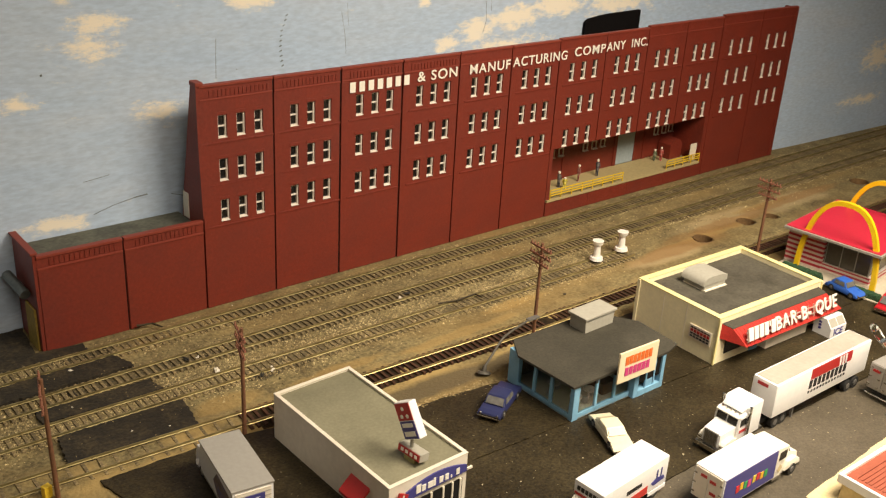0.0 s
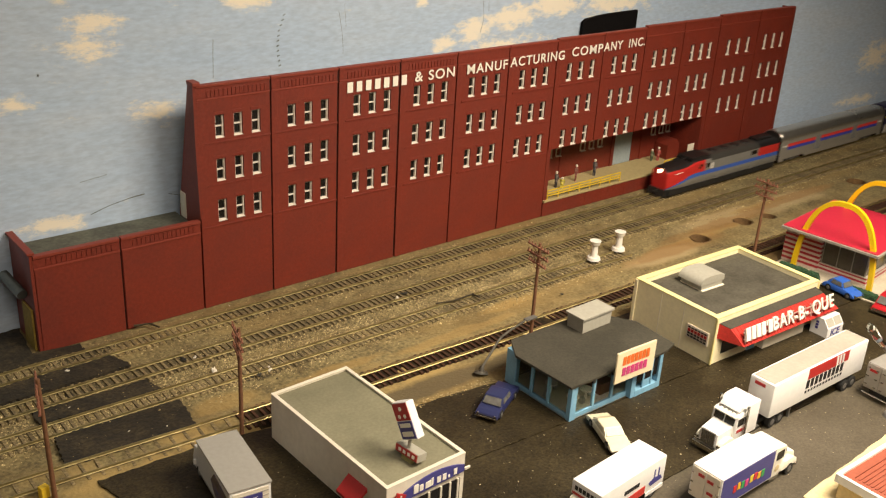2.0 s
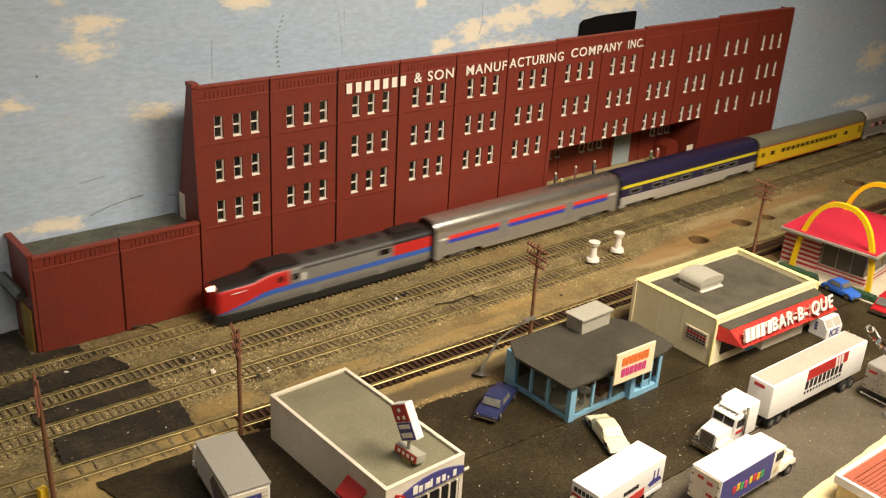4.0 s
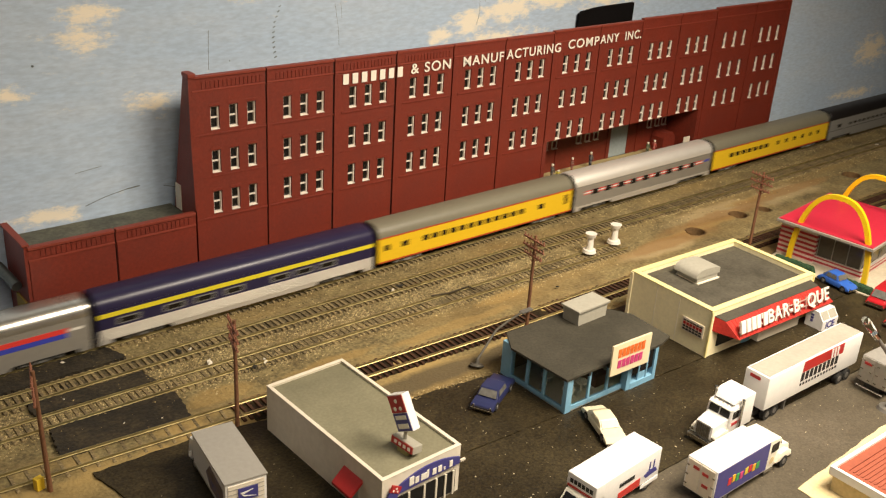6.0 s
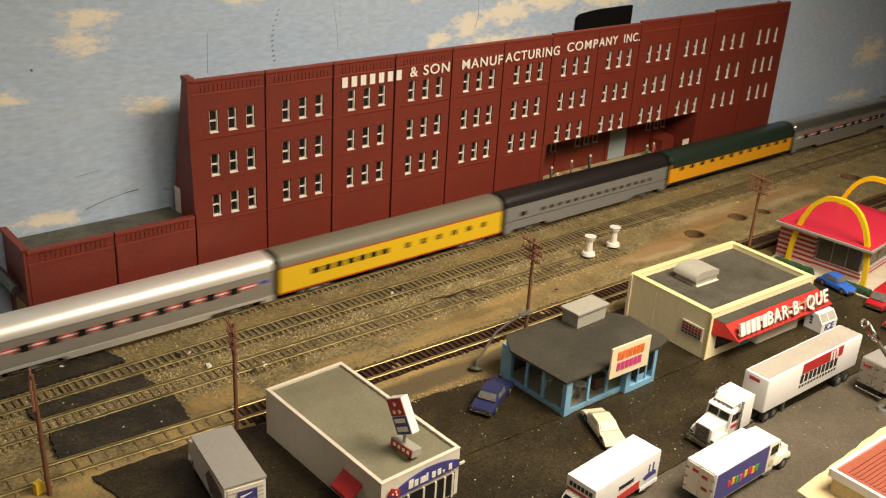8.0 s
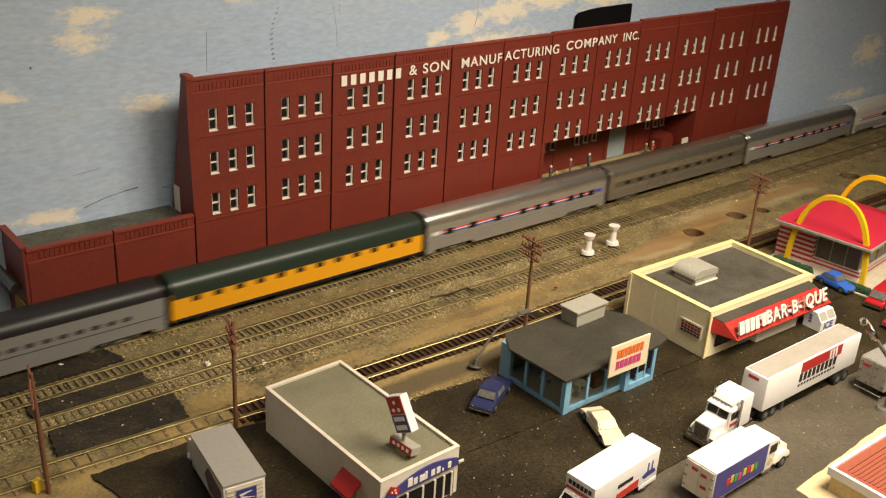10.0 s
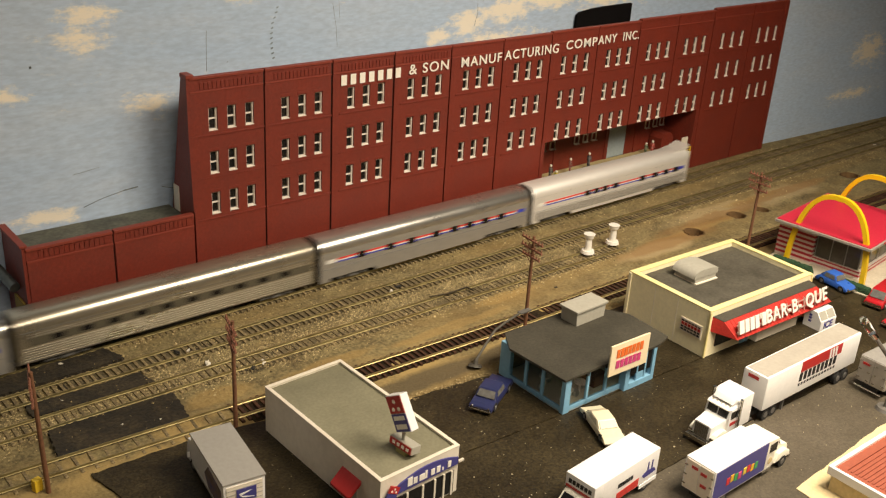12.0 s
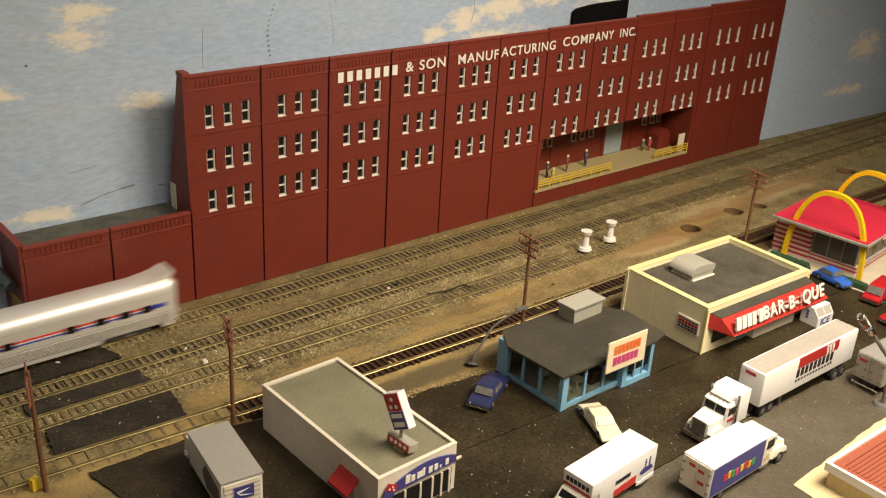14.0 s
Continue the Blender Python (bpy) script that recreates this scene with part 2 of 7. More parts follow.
    mix.inputs["B"].default_value = (0.88, 0.80, 0.66, 1)
    links.new(edge.outputs["Result"], mix.inputs["Factor"])
    links.new(base, mix.inputs["A"])
    links.new(mix.outputs["Result"], bsdf.inputs["Base Color"])
    return m


def backdrop_y(x):
    """The painted board stands behind the factory and comes forward past it."""
    if x < 0.78:
        return 0.056
    if x < 1.02:
        u = (x - 0.78) / 0.24
        return 0.056 - 0.046 * (3 * u * u - 2 * u ** 3)
    return max(-0.006, 0.010 - 0.055 * (x - 1.02))


def backdrop():
    bm = B()
    xs = [-6.0, -3.0, -1.0, -0.4, 0.0, 0.4] + [0.7 + 0.04 * i for i in range(20)] + [2.0, 3.5, 6.0]
    rows = [[bm.verts.new((x, backdrop_y(x) + d, z)) for x in xs] for d, z in ((0, -0.01), (0, 1.1), (0.02, 1.1), (0.02, -0.01))]
    for r in range(4):
        a, b = rows[r], rows[(r + 1) % 4]
        for i in range(len(xs) - 1):
            bm.faces.new((a[i], a[i + 1], b[i + 1], b[i]))
    for i in (0, -1):
        bm.faces.new([r[i] for r in rows])
    bmesh.ops.recalc_face_normals(bm, faces=bm.faces)
    board = solid("backdrop", bm, sky_paint(), "hand-painted sky backdrop, pale blue with cream clouds, scuffed", "backdrop", "structure", smooth=True)
    scuff = mat("grey_scuff", (0.17, 0.18, 0.18), 0.8, vary=0.5, stain=80)
    y = 0.056

    def streak(points, w):
        bm = B()
        for (xa, za), (xb, zb) in zip(points, points[1:]):
            cyl(bm, (xa, y, za), (xb, y, zb), w, w, 5)
        part("scuff_mark", bm, scuff, board, "dark scuff on the painted sky")
    streak([(0.0465, 0.211), (0.0470, 0.232), (0.0478, 0.249)], 0.00022)
    for i in range(11):
        x = 0.1195 - 0.0022 * math.sin(i * 0.42) + (0.0012 * (i - 7) if i > 7 else 0)
        z = 0.2150 + 0.0050 * i
        streak([(x - 0.0010, z), (x + 0.0016, z + 0.0012)], 0.00062 - 0.00002 * i)
    streak([(-0.083, 0.0970), (-0.064, 0.1025), (-0.043, 0.1062)], 0.00034)
    streak([(-0.043, 0.1062), (-0.030, 0.1072)], 0.00060)
    streak([(-0.006, 0.1030), (0.006, 0.0990)], 0.0003)
    streak([(-0.090, 0.130), (-0.065, 0.1330)], 0.0002)
    streak([(-0.1175, 0.232), (-0.1160, 0.232)], 0.0010)
    streak([(0.0685, 0.2172), (0.0692, 0.2172)], 0.0005)
    streak([(0.190, 0.265), (0.1945, 0.24), (0.196, 0.22)], 0.00016)
    streak([(0.197, 0.272), (0.199, 0.248)], 0.00012)
    streak([(0.388, 0.262), (0.390, 0.240), (0.386, 0.226)], 0.00022)
    streak([(0.396, 0.266), (0.397, 0.250)], 0.00016)


# ---- ground ----
def ground_paint():
    """Tan scenery soil, with grey gravelly and rusty-orange drifts."""
    m = mat("scenery_soil", (0.215, 0.168, 0.073), 0.95, vary=0.45, grain=330, stain=26, bump=1.0, second=(0.108, 0.079, 0.034), amount=1.0, depth=0.001)
    nodes, links = m.node_tree.nodes, m.node_tree.links
    bsdf = nodes["Principled BSDF"]
    base = bsdf.inputs["Base Color"].links[0].from_socket
    place = nodes.new("ShaderNodeTexCoord")
    drift = nodes.new("ShaderNodeMapping")
    drift.inputs["Scale"].default_value = (4, 16, 1)
    rust = nodes.new("ShaderNodeTexNoise")
    rust.inputs["Scale"].default_value, rust.inputs["Detail"].default_value = 1.0, 7
    links.new(place.outputs["Object"], drift.inputs["Vector"])
    links.new(drift.outputs["Vector"], rust.inputs["Vector"])
    edge = nodes.new("ShaderNodeMapRange")
    edge.inputs["From Min"].default_value, edge.inputs["From Max"].default_value, edge.inputs["To Max"].default_value = 0.46, 0.72, 0.85
    links.new(rust.outputs["Fac"], edge.inputs["Value"])
    mix = nodes.new("ShaderNodeMix")
    mix.data_type = "RGBA"
    mix.inputs["B"].default_value = (0.25, 0.160, 0.052, 1)
    links.new(edge.outputs["Result"], mix.inputs["Factor"])
    links.new(base, mix.inputs["A"])
    # a drift of yellow sand along the front track
    axes = nodes.new("ShaderNodeSeparateXYZ")
    links.new(place.outputs["Object"], axes.inputs[0])
    slope = nodes.new("ShaderNodeMath")
    slope.operation = "MULTIPLY_ADD"
    slope.inputs[1].default_value, slope.inputs[2].default_value = 0.035, 0.2035
    links.new(axes.outputs["X"], slope.inputs[0])
    off = nodes.new("ShaderNodeMath")
    links.new(axes.outputs["Y"], off.inputs[0])
    links.new(slope.outputs[0], off.inputs[1])
    wide = nodes.new("ShaderNodeMath")
    wide.operation = "ABSOLUTE"
    links.new(off.outputs[0], wide.inputs[0])
    fade = nodes.new("ShaderNodeMapRange")
    fade.inputs["From Min"].default_value, fade.inputs["From Max"].default_value = 0.036, 0.012
    links.new(wide.outputs[0], fade.inputs["Value"])
    grit = nodes.new("ShaderNodeTexNoise")
    grit.inputs["Scale"].default_value, grit.inputs["Detail"].default_value = 30, 8
    links.new(place.outputs["Object"], grit.inputs["Vector"])
    patchy = nodes.new("ShaderNodeMapRange")
    patchy.inputs["From Min"].default_value, patchy.inputs["From Max"].default_value = 0.40, 0.58
    links.new(grit.outputs["Fac"], patchy.inputs["Value"])
    both = nodes.new("ShaderNodeMath")
    both.operation = "MULTIPLY"
    links.new(fade.outputs["Result"], both.inputs[0])
    links.new(patchy.outputs["Result"], both.inputs[1])
    sand = nodes.new("ShaderNodeMix")
    sand.data_type = "RGBA"
    sand.inputs["B"].default_value = (0.34, 0.235, 0.085, 1)
    links.new(both.outputs[0], sand.inputs["Factor"])
    links.new(mix.outputs["Result"], sand.inputs["A"])
    last = sand.outputs["Result"]
    # glue-pale plaster, ochre spills and oily patches, each with its own outline
    spills = (((0.44, 0.335, 0.175), 0.55, ((0.66, -0.125, 0.12, 0.022), (0.80, -0.135, 0.10, 0.030), (0.50, -0.165, 0.09, 0.020))),
              ((0.33, 0.215, 0.070), 0.60, ((-0.062, -0.160, 0.045, 0.016), (0.045, -0.166, 0.070, 0.010), (0.18, -0.176, 0.12, 0.010), (0.60, -0.150, 0.10, 0.009), (0.74, -0.125, 0.10, 0.010), (0.26, -0.157, 0.06, 0.009))),
              ((0.035, 0.026, 0.013), 0.90, ((-0.040, -0.085, 0.035, 0.010), (-0.015, -0.141, 0.030, 0.008), (0.176, -0.084, 0.045, 0.010), (-0.13, -0.024, 0.05, 0.012), (0.22, -0.141, 0.03, 0.006), (0.98, -0.098, 0.25, 0.006))))
    spills += (((0.080, 0.060, 0.030), 0.85, ((0.085, -0.238, 0.16, 0.019), (0.00, -0.236, 0.10, 0.016), (0.20, -0.236, 0.06, 0.012))),
               ((0.245, 0.128, 0.040), 0.62, ((0.53, -0.158, 0.12, 0.017), (0.64, -0.139, 0.14, 0.016), (0.80, -0.131, 0.18, 0.015))))
    for tint, strength, spots in spills:
        total = None
        for x, y, rx, ry in spots:
            shift = nodes.new("ShaderNodeMapping")
            shift.vector_type = "TEXTURE"
            shift.inputs["Location"].default_value, shift.inputs["Scale"].default_value = (x, y, 0), (rx, ry, 9)
            links.new(place.outputs["Object"], shift.inputs["Vector"])
            ball = nodes.new("ShaderNodeTexGradient")
            ball.gradient_type = "SPHERICAL"
            links.new(shift.outputs["Vector"], ball.inputs["Vector"])
            if total is None:
                total = ball.outputs["Fac"]
            else:
                most = nodes.new("ShaderNodeMath")
                most.operation = "MAXIMUM"
                links.new(total, most.inputs[0])
                links.new(ball.outputs["Fac"], most.inputs[1])
                total = most.outputs[0]
        rough_edge = nodes.new("ShaderNodeMath")
        links.new(total, rough_edge.inputs[0])
        links.new(grit.outputs["Fac"], rough_edge.inputs[1])
        step = nodes.new("ShaderNodeMapRange")
        step.inputs["From Min"].default_value, step.inputs["From Max"].default_value, step.inputs["To Max"].default_value = 0.66, 0.98, strength
        links.new(rough_edge.outputs[0], step.inputs["Value"])
        spill = nodes.new("ShaderNodeMix")
        spill.data_type = "RGBA"
        spill.inputs["B"].default_value = (*tint, 1)
        links.new(step.outputs["Result"], spill.inputs["Factor"])
        links.new(last, spill.inputs["A"])
        last = spill.outputs["Result"]
    links.new(last, bsdf.inputs["Base Color"])
    return m


SOIL = ground_paint()
HOLES = ((0.581, -0.153, 0.0105, 0.0105), (0.676, -0.148, 0.0110, 0.0105), (0.723, -0.155, 0.0080, 0.0080), (0.961, -0.143, 0.013, 0.011))


T1 = [(-5.0, -0.031), (6.0, -0.031)]
T2 = [(-1.5, -0.075), (-0.2, -0.0825), (0.1, -0.083), (0.5, -0.0865), (0.8, -0.0895), (1.4, -0.0925), (3.0, -0.095)]
T3 = [(-1.5, -0.10), (-0.15, -0.1265), (0.04, -0.131), (0.36, -0.1365), (0.462, -0.1385)]
T4 = [(-1.5, -0.12), (-0.19, -0.185), (0.055, -0.2005), (0.2, -0.2065), (0.4, -0.2095), (0.65, -0.216), (0.9, -0.222), (3.0, -0.26)]


BED = {T1[1][1]: 0.0004, T2[1][1]: 0.0002, T3[1][1]: 0.0008, T4[1][1]: 0.0009}


def line_at(line, x):
    for (xa, ya), (xb, yb) in zip(line, line[1:]):
        if xa <= x <= xb:
            return ya + (yb - ya) * (x - xa) / (xb - xa)
    return 9.0


def ground_z(x, y):
    """Low waves of plaster, with a few sunken pits."""
    z = 0.0012 * noise.noise(Vector((x * 14, y * 22, 0))) + 0.0007 * noise.noise(Vector((x * 60, y * 60, 3)))
    calm = min(1.0, max(0.0, (y + 0.22) / 0.02)) * min(1.0, max(0.0, (-0.010 - y) / 0.01))
    z *= calm
    if -0.5 < x < 1.45:
        for line in (T1, T2, T3) if x > -0.07 else (T1, T2, T3, T4):
            d = abs(y - line_at(line, x))
            if d < 0.022:
                bed = BED[line[1][1]] + 0.0007 * noise.noise(Vector((x * 35, y * 70, 9))) + (0.0008 if line is T1 and x < 0.02 else 0)
                z = max(z, bed * min(1.0, (0.022 - d) / 0.006))
    for hx, hy, rx, ry in HOLES:
        d = math.hypot((x - hx) / rx, (y - hy) / ry)
        if d < 1.25:
            z -= 0.036 * min(1.0, max(0.0, (1.15 - d) / 0.16))
    return z - 0.0006


def ground():
    xs = np.unique(np.concatenate([np.linspace(-6, -0.45, 12), np.arange(-0.45, 1.45, 0.003), np.linspace(1.45, 6, 12)]))
    ys = np.unique(np.concatenate([np.linspace(-1.15, -0.25, 10), np.arange(-0.25, 0.058, 0.0025), [0.07, 0.08]]))
    verts = [(x, y, ground_z(x, y)) for y in ys for x in xs]
    n = len(xs)
    faces = [(j * n + i, j * n + i + 1, (j + 1) * n + i + 1, (j + 1) * n + i) for j in range(len(ys) - 1) for i in range(n - 1)]
    data = bpy.data.meshes.new("ground")
    data.from_pydata(verts, [], faces)
    data.materials.append(SOIL)
    for p in data.polygons:
        p.use_smooth = True
    tagged(new("ground", data), "tan and rust-brown scenery soil of the model railway", "ground", kind="structure")
    soil = bpy.data.objects["ground"]
    raw = mat("raw_wood_edge", (0.17, 0.095, 0.035), 0.9, vary=0.3, grain=200, stain=60)
    for hx, hy, rx, ry in HOLES:
        tube = B()
        rings = [[tube.verts.new((hx + 1.10 * rx * math.cos(a * math.tau / 20), hy + 1.12 * ry * math.sin(a * math.tau / 20), z)) for a in range(20)] for z in (-0.0012, -0.036)]
        for a in range(20):
            tube.faces.new((rings[0][a], rings[1][a], rings[1][(a + 1) % 20], rings[0][(a + 1) % 20]))
        tube.faces.new(rings[1])
        part("drilled_hole", tube, raw, soil, "dark drilled hole in the board")
    bm = box(B(), -6, 6, -1.15, 0.07, -0.07, -0.040)
    solid("baseboard", bm, mat("plywood", (0.42, 0.28, 0.15), 0.8, grain=60, stain=8), "plywood baseboard under the scenery", "baseboard", "structure")


def along(line, step):
    """Points and headings at even steps along a line in the plan."""
    out, left = [], 0.0
    for (xa, ya), (xb, yb) in zip(line, line[1:]):
        d = math.hypot(xb - xa, yb - ya)
        s = left
        while s < d:
            out.append((xa + (xb - xa) * s / d, ya + (yb - ya) * s / d, math.atan2(yb - ya, xb - xa)))
            s += step
        left = s - d
    return out


def rail_mesh(line, side, material):
    """One rail: foot, web and head swept along the line."""
    half = [(0.0006, 0.0), (0.0006, 0.0003), (0.0002, 0.0006), (0.0002, 0.0017), (0.00036, 0.0019), (0.00036, 0.0025)]
    section = half + [(-u, v) for u, v in reversed(half)]
    bm = B()
    rings = []
    for i, (x, y) in enumerate(line):
        xa, ya = line[max(0, i - 1)]
        xb, yb = line[min(len(line) - 1, i + 1)]
        h = math.atan2(yb - ya, xb - xa)
        nx, ny = -math.sin(h), math.cos(h)
        rings.append([bm.verts.new((x + nx * (side + u), y + ny * (side + u), 0.0016 + v)) for u, v in section])
    for a, b in zip(rings, rings[1:]):
        for i in range(len(section)):
            j = (i + 1) % len(section)
            bm.faces.new((a[i], a[j], b[j], b[i]))
    bm.faces.new(rings[0])
    bm.faces.new(rings[-1])
    bmesh.ops.recalc_face_normals(bm, faces=bm.faces)
    return bm


def tie_mesh(name, material, long=0.0285):
    return mesh_of(name, box(B(), -0.00125, 0.00125, -long / 2, long / 2, -0.001, 0.0017, 0.0002), material)


def track(line, rail_material, tie, near, label, skip=(), raise_ties=0.0):
    t = thing("railway_track", Matrix(), label, "railway track", "parallel tracks")
    fine = []
    for (xa, ya), (xb, yb) in zip(line, line[1:]):
        n = max(1, int(abs(xb - xa) / 0.12))
        fine += [(xa + (xb - xa) * i / n, ya + (yb - ya) * i / n) for i in range(n)]
    fine.append(line[-1])
    for side in (0.0088, -0.0088):
        part("rail", rail_mesh(fine, side, rail_material), rail_material, t, "worn metal rail")
    rng = random.Random(len(label))
    rest = B()
    count = 0
    for x, y, h in along(line, 0.0064):
        if any(a < x < b for a, b in skip):
            continue
        m = pose(x + rng.uniform(-0.0004, 0.0004), y + rng.uniform(-0.0007, 0.0007), raise_ties + rng.uniform(-0.0003, 0.0001), 0, 0, math.degrees(h) + rng.uniform(-1.5, 1.5))
        if near[0] < x < near[1] and count < 290:
            part("tie", tie, None, t, m=m)
            count += 1
        elif abs(x) < 3.2:
            box(rest, -0.00125, 0.00125, -0.0142, 0.0142, -0.001, 0.0017, m=m)
    if len(rest.verts):
        tagged(part("far_ties", rest, tie.materials[0], t), kind="stuff")
    else:
        rest.free()
    return t


def tracks():
    old, dark = tie_mesh("tie", TIE_OLD), tie_mesh("tie", TIE_NEW)
    track(T1, RAIL, old, (-0.33, 1.5), "weathered main line track with dusty ties beside the factory", raise_ties=0.0001)
    track(T2, RAIL, old, (-0.33, 1.5), "weathered second track in tan ballast", raise_ties=0.0)
    track(T3, RAIL, old, (-0.5, 0.5), "siding that ends at two white bumpers", skip=((0.185, 0.205),), raise_ties=-0.0002)
    joint = (-0.065, -0.185 - 0.0155 * (0.125 / 0.245))
    track([joint] + T4[2:], RAIL_NEW, dark, (-0.062, 1.5), "bright brass-railed track with dark brown ties", skip=((0.255, 0.268),))
    track(T4[:2] + [joint], RAIL, old, (9, 9), "dull old end of the front track, ballasted over", skip=((-5, 5),))
    # darker gritty strips put the shadow in the old ties' gaps into colour
    dusk = mat("painted_tie_gap_shade", (0.082, 0.063, 0.029), 0.95, vary=0.5, grain=450, stain=45, bump=0.8, second=(0.17, 0.128, 0.058), amount=0.8, depth=0.0008)
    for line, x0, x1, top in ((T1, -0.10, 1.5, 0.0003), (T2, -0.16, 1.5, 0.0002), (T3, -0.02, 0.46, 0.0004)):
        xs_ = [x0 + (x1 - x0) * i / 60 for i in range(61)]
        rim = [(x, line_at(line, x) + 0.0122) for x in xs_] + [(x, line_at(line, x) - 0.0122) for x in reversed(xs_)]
        solid("roadbed", prism(B(), ragged(rim, 0.0009, 12, 0.005), "z", -0.003, top), dusk, "gritty strip whose dark colour paints the shade between weathered ties", "roadbed", "structure")
    edge = [(x, -0.2000 - 0.0255 * x) for x in [-0.058 + 0.02 * i for i in range(60)]]
    bed = prism(B(), ragged([(x, y + 0.0135) for x, y in edge] + [(x, y - 0.0135) for x, y in reversed(edge)], 0.0007, 8, 0.006), "z", -0.003, 0.0001)
    solid("roadbed", bed, mat("dark_roadbed", (0.014, 0.009, 0.005), 0.95, vary=0.5, grain=500, stain=50, bump=0.6, second=(0.07, 0.048, 0.021), amount=0.5, spec=0.15), "dark gritty roadbed under the brass-railed track", "roadbed", "structure")
    rng = random.Random(5)
    t = thing("buried_ties", Matrix(), "old ties of the front track half buried in ballast", "ties")
    for x, y, h in along([p for p in T4[:3]], 0.0115):
        if -0.42 < x < -0.064:
            part("tie", old, None, t, m=pose(x, y, -0.0008 + rng.uniform(-0.0003, 0.0003), 0, 0, math.degrees(h) + rng.uniform(-3, 3)))


def ballast():
    """Loose stones between and beside the rails."""
    rng = np.random.default_rng(3)
    n = 84000
    x = rng.uniform(-0.42, 1.35, n)
    pick = rng.integers(0, 10, n)
    def line_y(line, x):
        return np.interp(x, [p[0] for p in line], [p[1] for p in line])
    base = np.select([pick < 2, pick < 4, pick < 8], [line_y(T1, x), line_y(T2, x), line_y(T3, x)], line_y(T2, x) - 0.024)
    y = base + rng.normal(0, 0.011, n)
    keep = (y < -0.004) & (y > line_y(T4, x) + 0.010) & ~((x > 0.48) & (pick >= 4) & (pick < 8))
    keep &= ~((x < -0.10) & (x > -0.2) & ((y > line_y(T3, x) - 0.047) & (y < line_y(T3, x) - 0.012) | (y > line_y(T2, x) - 0.03) & (y < line_y(T2, x) - 0.012)))
    keep &= ~((x > 0.43) & (y < line_y(T2, x) - 0.017) & (rng.random(n) < 0.85))
    x, y = x[keep], y[keep]
    n = len(x)
    size = rng.uniform(0.00040, 0.00095, n) * np.where(rng.random(n) < 0.12, 1.55, 1.0)
    octa = np.array([(1, 0, 0), (0, 1, 0), (-1, 0, 0), (0, -1, 0), (0, 0, 1)], float)
    turn = rng.uniform(0, 6.3, n)
    jit = rng.uniform(0.6, 1.3, (n, 5, 3))
    v = octa[None] * jit * size[:, None, None]
    c, s = np.cos(turn)[:, None], np.sin(turn)[:, None]
    vx, vy = v[:, :, 0] * c - v[:, :, 1] * s, v[:, :, 0] * s + v[:, :, 1] * c
    gz = np.array([ground_z(a, b) for a, b in zip(x, y)])
    vz = v[:, :, 2] * 0.8 + gz[:, None]
    co = np.stack([vx + x[:, None], vy + y[:, None], vz], -1).reshape(-1, 3)
    tri = np.array([(0, 1, 4), (1, 2, 4), (2, 3, 4), (3, 0, 4)])
    faces = (tri[None] + (np.arange(n) * 5)[:, None, None]).reshape(-1, 3)
    data = bpy.data.meshes.new("ballast")
    data.from_pydata(co.tolist(), [], faces.tolist())
    m = GRAVEL
    nodes, links = m.node_tree.nodes, m.node_tree.links
    geo = nodes.new("ShaderNodeNewGeometry")
    ramp = nodes.new("ShaderNodeMapRange")
    ramp.inputs["To Min"].default_value, ramp.inputs["To Max"].default_value = 0.30, 1.95
    links.new(geo.outputs["Random Per Island"], ramp.inputs["Value"])
    hsv = next(a for a in nodes if a.type == "HUE_SAT")
    bsdf = nodes["Principled BSDF"]
    again = nodes.new("ShaderNodeHueSaturation")
    links.new(hsv.outputs["Color"], again.inputs["Color"])
    links.new(ramp.outputs["Result"], again.inputs["Value"])
    links.new(again.outputs["Color"], bsdf.inputs["Base Color"])
    data.materials.append(m)
    tagged(new("ballast", data), "tan and grey loose ballast stones between the tracks", "ballast", kind="stuff")


def ragged(points, amp, seed, step=0.006):
    """An outline with torn edges."""
    rng = random.Random(seed)
    out = []
    for (xa, ya), (xb, yb) in zip(points, points[1:] + points[:1]):
        n = max(1, int(math.hypot(xb - xa, yb - ya) / step))
        for i in range(n):
            out.append((xa + (xb - xa) * i / n + rng.uniform(-amp, amp), ya + (yb - ya) * i / n + rng.uniform(-amp, amp)))
    return out


